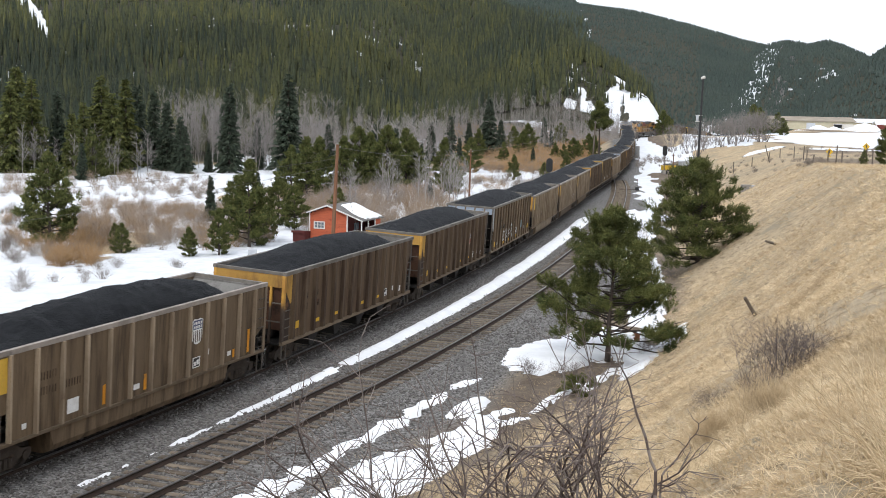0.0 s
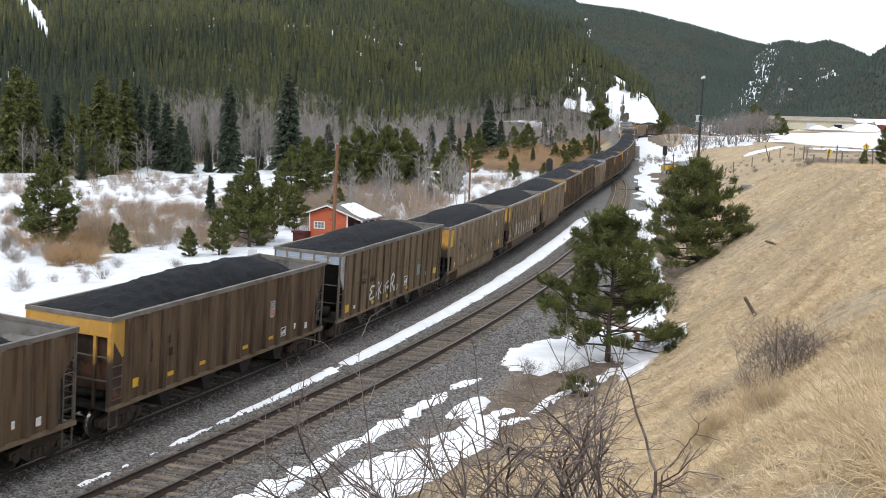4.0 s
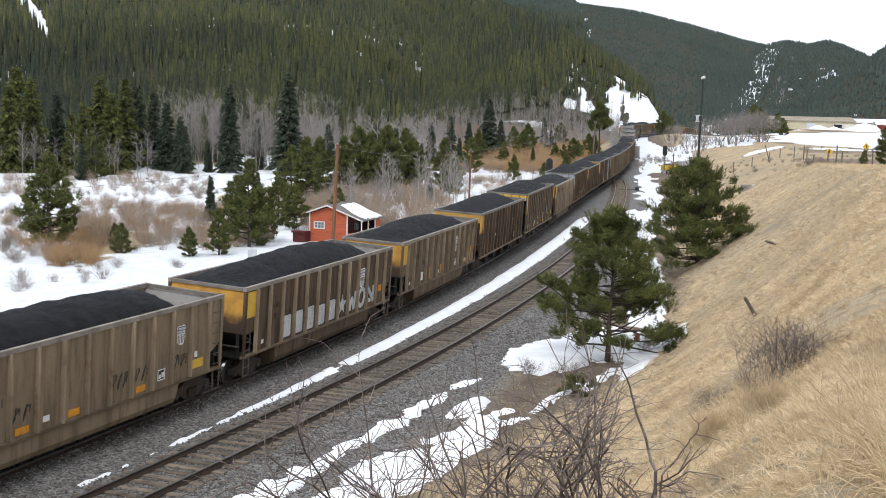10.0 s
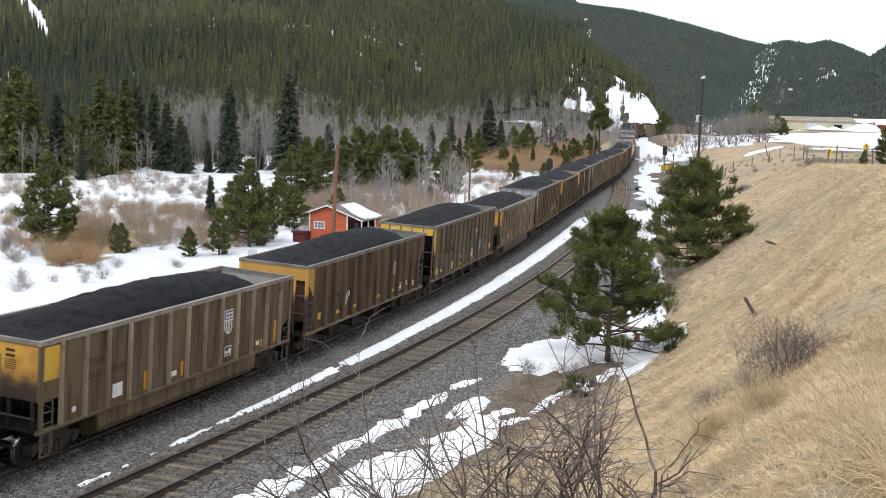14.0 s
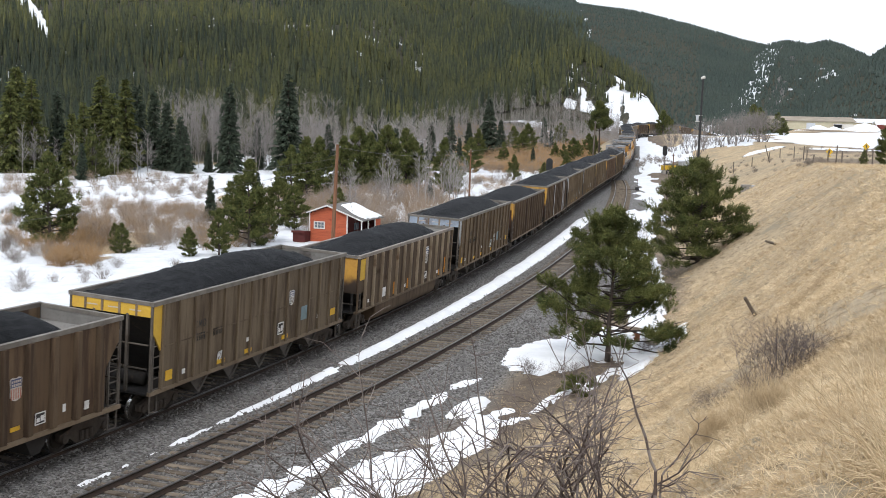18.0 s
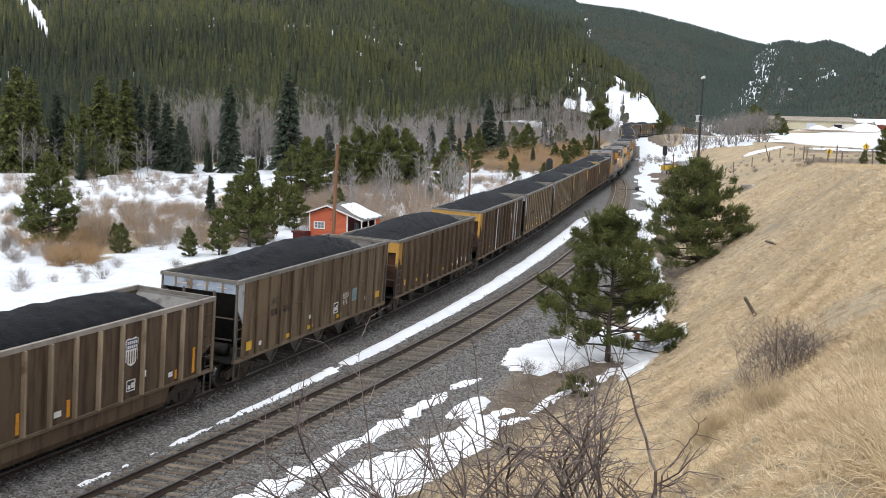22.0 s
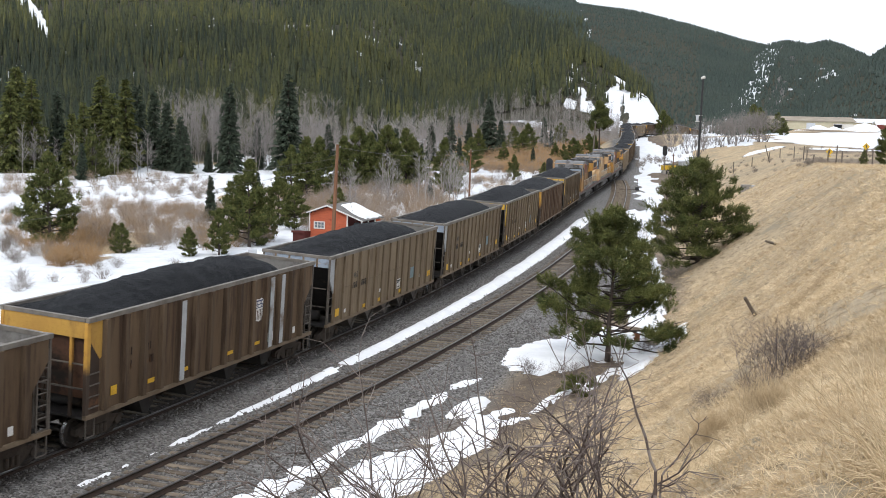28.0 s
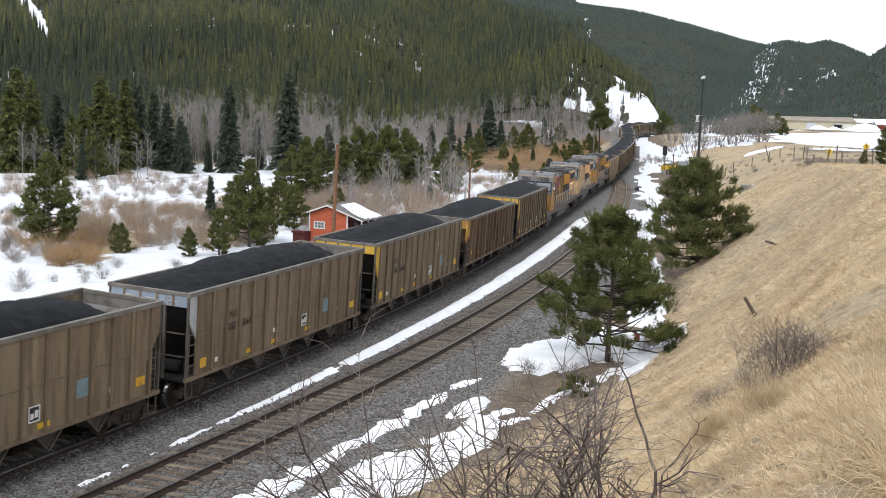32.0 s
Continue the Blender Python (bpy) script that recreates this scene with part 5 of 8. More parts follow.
M_PINE = leaf_material("pine_needles", (0.05, 0.066, 0.02), (0.118, 0.13, 0.037), (0.17, 0.166, 0.056))
M_SPRUCE = leaf_material("spruce_needles", (0.04, 0.055, 0.037), (0.06, 0.078, 0.053), (0.075, 0.087, 0.058))
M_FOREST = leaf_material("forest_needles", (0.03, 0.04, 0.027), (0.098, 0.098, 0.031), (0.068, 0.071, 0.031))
# Bluer, paler needles: the haze of distance is put into their colour.
M_HAZEWOOD = leaf_material("hazy_far_needles", (0.044, 0.061, 0.053), (0.068, 0.086, 0.068), (0.06, 0.075, 0.062))
M_TWIG = leaf_material("bare_twigs", (0.18, 0.145, 0.12), (0.27, 0.235, 0.2), (0.2, 0.17, 0.145))
M_WILLOW = leaf_material("willow_stems", (0.38, 0.225, 0.095), (0.27, 0.242, 0.222), (0.285, 0.235, 0.185))
M_ASPEN = leaf_material("aspen_bark", (0.235, 0.213, 0.2), (0.34, 0.315, 0.295), (0.22, 0.196, 0.182))
M_STRAW = leaf_material("dry_grass", (0.43, 0.315, 0.185), (0.77, 0.625, 0.42), (0.53, 0.4, 0.24))
M_DARKTWIG = leaf_material("dark_twigs", (0.075, 0.055, 0.05), (0.19, 0.155, 0.14), (0.24, 0.205, 0.185))
M_LIMB = surface("limb_bark", (0.045, 0.034, 0.026), (0.03, 0.023, 0.018), 0.95, 0, 3, 18, 0.4)
M_BARK = surface("pine_bark", (0.08, 0.062, 0.052), (0.045, 0.036, 0.031), 0.95, 0, 3, 18, 0.8, (1, 1, 0.3))


M_TALLPINE = leaf_material("tall_pine_needles", (0.05, 0.063, 0.02), (0.112, 0.12, 0.034), (0.145, 0.143, 0.045))


def unit(r, k):
    v = r.normal(size=(k, 3))
    return v / np.linalg.norm(v, axis=1, keepdims=True)


def blades(base, way, length, width, r):
    """Slim triangles from base along way."""
    k = len(base)
    side = np.cross(way, unit(r, k))
    side /= np.linalg.norm(side, axis=1, keepdims=True) + 1e-9
    w = (np.asarray(width) * np.ones(k))[:, None] / 2
    tip = base + way * (np.asarray(length) * np.ones(k))[:, None]
    v = np.stack([base - side * w, base + side * w, tip], 1).reshape(-1, 3)
    return v, np.arange(3 * k).reshape(-1, 3)


def twigs(a, b, r0, r1):
    """Three-sided tapered sticks between the points of a and of b."""
    a, b = np.asarray(a, float), np.asarray(b, float)
    k = len(a)
    d = b - a
    d /= np.linalg.norm(d, axis=1, keepdims=True) + 1e-9
    ref = np.where(np.abs(d[:, 2:3]) > 0.9, np.array([[1.0, 0, 0]]), np.array([[0, 0, 1.0]]))
    u = np.cross(d, ref)
    u /= np.linalg.norm(u, axis=1, keepdims=True) + 1e-9
    w = np.cross(d, u)
    r0, r1 = (np.asarray(r0) * np.ones(k))[:, None], (np.asarray(r1) * np.ones(k))[:, None]
    ring = []
    for c, rr in ((a, r0), (b, r1)):
        for j in range(3):
            t = 2.094 * j
            ring.append(c + rr * (math.cos(t) * u + math.sin(t) * w))
    v = np.stack(ring, 1).reshape(-1, 3)
    q = np.array([(0, 1, 4, 3), (1, 2, 5, 4), (2, 0, 3, 5)])
    f = (np.arange(k) * 6)[:, None, None] + q[None]
    return v, f.reshape(-1, 4)


def joined(parts):
    vs, fs, n = [], [], 0
    for v, f in parts:
        vs.append(v)
        fs.append(f + n)
        n += len(v)
    return np.concatenate(vs), np.concatenate(fs)


def pine_tree(seed, h, spread, clumps, needles, length, bare=0.14, lean=0.0, ragged=0.35, slim=0.1, fork=0.0, thin=0.0, mat=None, tuft=0.0):
    """(trunk, crown, limbs) of a pine: rising limbs with side shoots that end in dense needle tufts."""
    r = np.random.RandomState(seed)
    tr = Mesh()
    stems = [[Vector((lean * h * (k / 7) ** 1.5 + r.normal() * 0.012 * h * (k / 7), r.normal() * 0.012 * h * (k / 7), h * 0.95 * k / 7)) for k in range(8)]]
    if fork:
        stems.append([stems[0][2].lerp(Vector((fork, 0.2 * fork, h * 0.88)), k / 7) for k in range(8)])
    for q, pts in enumerate(stems):
        for k in range(7):
            tr.tube(pts[k], pts[k + 1], h * (0.02 - 0.007 * q) * (1 - k / 7.5), h * (0.02 - 0.007 * q) * (1 - (k + 1) / 7.5), 8, k == 0)
    la, lb, l0 = [], [], []
    tips, ways = [], []
    limbs, per_pad = int(clumps / 32), 24 if tuft else 9
    for j in range(limbs):
        pts = stems[j % 5 // 3] if fork else stems[0]
        u = min(bare + (1 - bare) * (j + r.rand()) / limbs, 0.99)
        fk = u * 7 * 0.999
        if fork and pts is stems[1]:
            fk = (u - 0.27) / 0.73 * 7 * 0.999
            if fk < 0.3:
                pts, fk = stems[0], u * 7 * 0.999
        i = int(fk)
        p0 = np.array(pts[i].lerp(pts[min(i + 1, 7)], fk - i))
        ang = j * 2.4 + r.normal() * 0.5
        prof = np.interp(u, [0, 0.1, 0.24, 0.45, 0.7, 0.88, 1.0], [0.7, 0.85, 1.0, 0.86, 0.56, 0.3, 0.06])
        ln = max(spread * prof * (1 + ragged * r.normal() * 0.55), 0.05 * spread)
        rise = np.interp(u, [0, 0.35, 0.7, 1], [-0.02, 0.16, 0.5, 1.5]) + r.normal() * 0.12
        d = np.array([math.cos(ang), math.sin(ang), rise])
        d /= np.linalg.norm(d)
        side = np.cross(d, [0, 0, 1])
        p1 = p0 + d * ln * 0.55
        d2 = d + np.array([0, 0, 0.3])
        p2 = p1 + d2 / np.linalg.norm(d2) * ln * 0.45
        la += [p0, p1]
        lb += [p1, p2]
        l0 += [0.009 * h * (1.12 - u), 0.005 * h * (1.12 - u)]
        if r.rand() < thin * (u < 0.5):
            continue
        step = 0.2 if tuft else 0.125
        for q in range(max(2, int(7.0 * 0.125 / step * ln / spread + 0.5))):
            t = 1.02 - (step * q + 0.08 * r.rand()) * min(1, 0.55 * spread / ln)
            if t < 0.2:
                break
            root = p0 + (p2 - p0) * t
            out = side * r.normal() * (0.05 * spread + ln * 0.17 * (q > 0)) + np.array([0, 0, 1]) * r.uniform(0, 0.06) * ln
            la.append(root), lb.append(root + out), l0.append(0.0022 * h * (1.12 - u))
            pad = spread * r.uniform(0.045, 0.085) * min(1, 0.45 + ln / spread)
            if tuft:
                pad = tuft * r.uniform(0.65, 1.2) * min(1, 0.55 + ln / spread)
            for _ in range(per_pad):
                off = r.normal(size=3) * np.array([1, 1, 0.72]) * pad
                tips.append(root + out + off)
                w = d * 0.45 + off / (np.linalg.norm(off) + 1e-6) * 0.5 + np.array([0, 0, 0.9])
                ways.append(w / np.linalg.norm(w))
    tips, ways = np.array(tips), np.array(ways)
    k = len(tips)
    kk = k * needles
    size = np.repeat(r.uniform(0.7, 1.3, k), needles)
    axis = np.repeat(ways, needles, 0)
    b = np.repeat(tips, needles, 0) + axis * (length * size * r.uniform(-0.9, 0.8, kk))[:, None]
    w = axis * r.uniform(0.1, 0.8, (kk, 1)) + unit(r, kk)
    w /= np.linalg.norm(w, axis=1, keepdims=True)
    v1, f1 = blades(b, w, length * size * r.uniform(0.6, 1.1, kk), length * slim * 2, r)
    v2, f2 = twigs(la, lb, l0, np.array(l0) * 0.5)
    by_pad = np.clip(np.repeat(r.rand(k // per_pad), per_pad) * 0.75 + 0.35 * (r.rand(k) - 0.35), 0, 1) if tuft else r.rand(k)
    crown = np_mesh("crown", v1, f1, mat or M_PINE, False, dict(tone=np.repeat(np.repeat(by_pad, needles), 3)))
    return mesh_data("trunk", tr, M_BARK, True), crown, np_mesh("limb_set", v2, f2, M_LIMB)


def spruce_tree(seed, h, spread, density=1.0, mat=None):
    """Narrow conifer with drooping tiers."""
    r = np.random.RandomState(seed)
    tr = Mesh()
    tr.tube((0, 0, -0.2), (0, 0, h * 0.97), h * 0.016, h * 0.002, 6)
    bb, ww, ll = [], [], []
    la, lb = [], []
    tiers = int(26 * density)
    for j in range(tiers):
        u = 0.06 + 0.93 * (j + 0.5 * r.rand()) / tiers
        rad = spread * (1 - u) ** 0.8 * (0.85 + 0.3 * r.rand()) + 0.03 * h * 0.5
        m = int(7 + 9 * (1 - u))
        for q in range(m):
            a = r.rand() * 6.283
            ln = rad * (0.7 + 0.5 * r.rand())
            uu = min(u + r.uniform(-0.5, 0.5) * 0.9 / tiers * 1.6, 0.985)
            d = np.array([math.cos(a), math.sin(a), -0.3 + 0.4 * u + r.normal() * 0.08])
            p0 = np.array([0, 0, h * uu])
            la.append(p0)
            lb.append(p0 + d * ln * 0.8)
            for g in range(18):
                t = 0.1 + 0.9 * (g + r.rand()) / 18
                side = np.cross(d, [0, 0, 1]) * (r.rand() - 0.5) * 1.7
                bb.append(p0 + d * ln * t * 0.85)
                ww.append(d * 0.6 + side * 0.8 + np.array([0, 0, -0.75 + 0.9 * r.rand()]))
                ll.append(ln * 0.1 + h * r.uniform(0.02, 0.045))
    bb, ww, ll = np.array(bb), np.array(ww), np.array(ll)
    ww /= np.linalg.norm(ww, axis=1, keepdims=True)
    v, f = blades(bb, ww, ll, ll * 0.5, r)
    crown = np_mesh("crown", v, f, mat or M_SPRUCE, False, dict(tone=np.repeat(r.rand(len(bb)), 3)))
    v2, f2 = twigs(la, lb, 0.0022 * h, 0.0006 * h)
    return mesh_data("trunk", tr, M_BARK, True), crown, np_mesh("limb_set", v2, f2, M_LIMB)


def plant_tree(name, label, meshes, x, y, rz=0.0, scale=1.0, sink=0.1, group=""):
    z = ground_at(x, y) - sink
    t = thing(name, label, "tree", group, pose(x, y, z, 0, 0, rz))
    t.scale = (scale, scale, scale)
    for key, me in zip(("trunk", "crown", "branchwork"), meshes):
        p = part(key, me, None, t)
        if key != "trunk":
            tagged(p, kind="stuff")
    return t


# two pines at the foot of the cut slope
plant_tree("pine_tree", "bushy green pine at the foot of the grassy slope", pine_tree(5, 6.7, 2.65, 2700, 26, 0.16, 0.11, lean=0.05, ragged=0.45, slim=0.085, thin=0.1, tuft=0.155), 7.2, 49.6, 40)
plant_tree("pine_tree", "broad green pine leaning over the grassy slope", pine_tree(12, 7.0, 3.0, 3300, 20, 0.165, 0.02, lean=0.0, ragged=0.4, slim=0.095, fork=1.7, tuft=0.2), 16.9, 77.0, 200)

PINES = [pine_tree(31 + k, 8.0, (2.3, 1.9, 2.5)[k], 1750, 11, 0.26, (0.04, 0.07, 0.02)[k], ragged=0.3, slim=0.17) for k in range(3)]
TALLS = [spruce_tree(36 + k, 15.0, (3.7, 3.2, 4.1)[k], 1.0, M_TALLPINE) for k in range(3)]
SPRUCES = [spruce_tree(51 + k, 15.0, (2.9, 2.4, 3.3)[k], 1.15) for k in range(3)]
# sight line (sideways over forward), distance, height, kind
VALLEY = [
    (-0.339, 101, 8.4, "P0"), (-0.167, 103, 8.0, "P1"), (-0.178, 108, 6.3, "P2"), (-0.193, 97, 4.1, "P1"), (-0.219, 96, 2.6, "P0"),
    (-0.277, 98, 2.7, "P2"), (-0.283, 103, 2.2, "P1"), (-0.128, 118, 4.6, "P0"), (-0.142, 122, 5.4, "P2"), (-0.118, 150, 8.6, "P1"),
    (-0.107, 165, 8.0, "P0"), (-0.131, 160, 7.0, "P2"), (-0.0735, 168, 9.6, "P2"), (-0.064, 172, 8.6, "P0"), (-0.086, 165, 8.2, "P1"), (-0.0495, 170, 9.8, "P0"), (-0.033, 176, 9.2, "P2"), (-0.026, 182, 7.4, "P0"),
     (-0.09, 130, 3.6, "P0"), (0.0, 172, 8.2, "P1"),
    (0.006, 168, 5.5, "P0"), (0.022, 228, 7.0, "P2"), (0.059, 206, 4.6, "P1"), (0.085, 215, 3.0, "P0"), (0.104, 222, 4.4, "P1"),
    (0.109, 268, 6.4, "P2"), (0.113, 282, 5.4, "P0"), (0.101, 285, 4.6, "P1"), (0.127, 262, 5.6, "P0"), (0.122, 300, 6.0, "P2"), (0.094, 290, 5.0, "P1"),
    (0.185, 372, 9.0, "P0"), (0.19, 380, 7.0, "P2"), (0.261, 352, 9.4, "P0"), (0.2665, 356, 8.6, "P2"), (0.282, 420, 8.0, "P2"), (0.287, 360, 5.4, "P2"), (0.378, 112, 4.4, "P0"), (0.357, 104, 1.5, "P1"),
    (-0.134, 212, 18.0, "S0"), (-0.129, 236, 13.5, "S1"), (0.037, 300, 15.6, "S2"), (0.033, 306, 9.0, "S0"), (-0.184, 210, 16.0, "S1"), (-0.189, 229, 11.5, "S0"),
    (-0.237, 213, 12.6, "S2"), (-0.226, 210, 10.0, "S0"), (-0.248, 216, 14.0, "S1"), (-0.222, 206, 8.5, "S2"), (-0.202, 210, 5.4, "S0"),
    (-0.308, 200, 12.4, "P1"), (-0.293, 206, 17.0, "P0"), (-0.284, 202, 14.0, "P2"), (-0.318, 196, 10.5, "P0"), (-0.33, 210, 13.5, "S1"), (-0.352, 205, 16.0, "P1"),
    (-0.37, 200, 15.0, "P2"), (-0.365, 212, 17.5, "P0"), (-0.272, 212, 16.0, "P1"), (-0.262, 220, 14.5, "S2"), (-0.301, 190, 8.0, "P2"), (-0.31, 186, 6.0, "S0"),
    (-0.152, 108, 3.4, "P0"), (-0.16, 140, 4.6, "S2"), (-0.2, 125, 5.0, "S1"), (-0.012, 150, 3.4, "S0"), (-0.045, 185, 5.0, "P0"), (-0.02, 232, 5.5, "S1"), (0.012, 250, 6.5, "S2"), (0.05, 262, 5.6, "P1"), (0.066, 300, 7.5, "P2"), (0.075, 255, 4.6, "S0"), (0.09, 340, 7.0, "S1"), (0.02, 330, 9.0, "S2"), (0.058, 345, 8.0, "P0"), (-0.06, 245, 9.0, "S0"), (-0.03, 262, 8.0, "P2"), (-0.042, 232, 8.5, "S1"), (-0.012, 275, 9.5, "S0"), (0.028, 292, 8.0, "P1"), (0.047, 318, 10.0, "S2"), (0.07, 330, 9.0, "P0"), (0.084, 362, 10.5, "S1"), (0.004, 300, 11.0, "S2"), (0.098, 372, 9.0, "P2"), (-0.1, 226, 9.0, "S2"), (-0.16, 222, 10.0, "S1"),
]
plant_tree("pine_tree", "ragged old pine with a long bare trunk beside the line", pine_tree(93, 13.0, 2.9, 1500, 12, 0.3, 0.5, ragged=0.7, slim=0.15, thin=0.3, tuft=0.3), 0.131 * 250, 250, 30)
_r = random.Random(4)
for bear, dist, hh, kind in VALLEY:
    if kind[0] == "P" and hh > 9.5 and dist > 190:
        plant_tree("pine_tree", "tall green pine at the edge of the wood", TALLS[int(kind[1])], bear * dist, dist, _r.uniform(0, 360), hh / 15.0, group="woodland edge pines")
    elif kind[0] == "P":
        plant_tree("pine_tree", "green pine among willows and snow in the valley", PINES[int(kind[1])], bear * dist, dist, _r.uniform(0, 360), hh / 8.0, group="valley pines")
    else:
        plant_tree("spruce_tree", "dark spruce at the edge of the wood", SPRUCES[int(kind[1])], bear * dist, dist, _r.uniform(0, 360), hh / 15.0, group="valley spruces")


# ---------------------------------------------------------------- woods on the mountains
def cone_tree(seed, boughs, sides, slim):
    """A small conifer, one metre tall: a lean cone set all over with short drooping boughs."""
    r = np.random.RandomState(seed)
    v = [(slim * r.uniform(0.55, 0.85) * math.cos(6.283 * k / sides), slim * r.uniform(0.55, 0.85) * math.sin(6.283 * k / sides), 0.06 + 0.05 * r.rand()) for k in range(sides)] + [(0, 0, 0.97)]
    f = [(k, (k + 1) % sides, sides) for k in range(sides)]
    for k in range(boughs):
        u = 0.08 + 0.88 * ((k + r.rand()) / boughs) ** 0.85
        a = 2.4 * k + r.rand()
        rad = slim * (1 - u) ** 0.85
        ln = (0.55 * rad + 0.012) * r.uniform(0.6, 1.3)
        d = np.array([math.cos(a), math.sin(a), -r.uniform(0.2, 1.2)])
        base = np.array([0.5 * rad * math.cos(a), 0.5 * rad * math.sin(a), u + 0.02])
        side = np.array([-math.sin(a), math.cos(a), r.normal() * 0.2]) * (0.34 * rad + 0.006) * r.uniform(0.6, 1.3)
        tip = base + d * ln
        n0 = len(v)
        v += [tuple(base - side), tuple(base + side), tuple(tip)]
        f.append((n0, n0 + 1, n0 + 2))
    n0 = len(v)
    v += [(0.014, 0, -0.08), (-0.014, 0, -0.08), (0, 0, 0.5)]
    f.append((n0, n0 + 1, n0 + 2))
    return np.array(v), np.array(f)


def scatter(templates, x, y, z, size, r, wide=None, tone=None):
    """Many turned and scaled copies of the templates in one mesh."""
    k = len(x)
    which = r.randint(0, len(templates), k)
    rot = r.rand(k) * 6.283
    wide = np.ones(k) if wide is None else wide
    tone = r.rand(k) if tone is None else tone
    vs, fs, ts, n = [], [], [], 0
    for j, (tv, tf) in enumerate(templates):
        idx = np.where(which == j)[0]
        if not len(idx):
            continue
        c, s = np.cos(rot[idx])[:, None], np.sin(rot[idx])[:, None]
        w = (wide[idx] * size[idx])[:, None]
        vx = (tv[None, :, 0] * c - tv[None, :, 1] * s) * w + x[idx][:, None]
        vy = (tv[None, :, 0] * s + tv[None, :, 1] * c) * w + y[idx][:, None]
        vz = tv[None, :, 2] * size[idx][:, None] + z[idx][:, None]
        vs.append(np.stack([vx, vy, vz], -1).reshape(-1, 3))
        fs.append((tf[None] + (np.arange(len(idx)) * len(tv))[:, None, None]).reshape(-1, tf.shape[1]) + n)
        ts.append(np.repeat(tone[idx], len(tv)))
        n += len(idx) * len(tv)
    return np.concatenate(vs), np.concatenate(fs), np.concatenate(ts)


def wood(name, label, seed, count, r0, r1, b0, b1, boughs, sides, h0, h1, keep, mat=None):
    r = np.random.RandomState(seed)
    b = r.uniform(b0, b1, count)
    d = np.sqrt(r.uniform(r0 ** 2, r1 ** 2, count))
    x, y = np.sin(b) * d, np.cos(b) * d
    ok = keep(x, y, r)
    x, y = x[ok], y[ok]
    z = ground_z(x, y, False)
    tpl = [cone_tree(seed * 7 + k, boughs, sides, sl) for k, sl in enumerate((0.125, 0.16, 0.105, 0.18, 0.135, 0.15, 0.098, 0.13))]
    size = r.uniform(h0, h1, len(x)) * np.where((x / y > 0.1) & (y - np.interp(x, FOOT_X, FOOT_Y) < 110), 0.55, 1.0) * (0.75 + 0.5 * fbm(x, y, 40, 3)) * (1 - 0.4 * (r.rand(len(x)) > 0.7))
    tone = np.clip(0.12 + 1.6 * (fbm(x, y, 45, 4) - 0.3) + 0.22 * r.randn(len(x)) - 0.3 * (r.rand(len(x)) > 0.8) - 0.35 * smooth_step(-0.2, -0.3, x / y) * (y < 430) - 0.25 * smooth_step(0.0, 0.08, x / y), 0, 1)
    v, f, t = scatter(tpl, x, y, z, size, r, r.uniform(0.8, 1.3, len(x)) * (2.0 if "needles" in (mat.name if mat else "") else 1.0), tone)
    ob = new(name, np_mesh(name, v, f, mat or M_FOREST, True, dict(tone=t)))
    return tagged(ob, label, "forest", kind="stuff")


def on_mountain(x, y, r):
    foot = np.interp(x, FOOT_X, FOOT_Y)
    bare = white_slope(x, y) * 1.3 - 0.16 > r.rand(len(x))
    strip = (np.abs(x / y + 0.338 + 0.000074 * (y - 515)) < 0.0065 * (0.5 + fbm(x, y, 20, 2))) & (y > 490) & (y < 800)
    thin = np.clip(1.25 - 0.8 * fbm(x, y, 45, 3), 0, 1) * (1 - 0.6 * smooth_step(0.6, 0.7, fbm(x, y, 9, 2)) * smooth_step(0.0, 0.06, x / y) * (y < 640))
    spur = x / y < 0.19
    brow = (x / y > 0.092) & (y - foot < 36)
    return (y > foot + 12 + 16 * fbm(x, y, 30, 2) + 30 * smooth_step(-0.03, 0.04, x / y)) & ~brow & ~bare & ~strip & (r.rand(len(x)) < thin) & spur


wood("near_wood", "dense green conifer wood on the lower mountainside", 21, 11500, 215, 560, -0.48, 0.22, 46, 6, 6, 12.5, on_mountain)
wood("mountain_wood", "dense dark green conifer forest covering the mountainside", 22, 26000, 540, 1350, -0.46, 0.24, 16, 5, 6.5, 12, on_mountain)
wood("spur_wood", "dense conifer wood on the spur above the line", 25, 9000, 425, 760, -0.02, 0.2, 18, 5, 6.5, 11.5, on_mountain)


def on_ridge(x, y, r):
    b = np.arctan2(x, y)
    d = np.hypot(x, y)
    foot = np.interp(x, FOOT_X, FOOT_Y)
    sparse = np.where((b > 0.245) & (d < 1350), np.clip(1.0 - 2.4 * np.maximum(fbm(x, y, 16, 3) - 0.44, 0) - 0.25 * (fbm(x, y, 60, 3) > 0.5), 0.45, 1), 0.97)
    sparse = np.where((b > 0.345) & (d < 950), 0.9, sparse)
    return (r.rand(len(x)) < sparse) & ((b > 0.105) | (d > 1250)) & ~((b < 0.15) & (d < 760))


wood("far_wood", "far forested ridges closing the valley", 23, 48000, 640, 2050, 0.0, 0.46, 5, 4, 5.5, 9, on_ridge, M_HAZEWOOD)


wood("hill_wood", "thin conifer wood on the snowy hill closing the valley", 27, 13000, 700, 1320, 0.21, 0.36, 6, 4, 6, 9.5, on_ridge, M_HAZEWOOD)


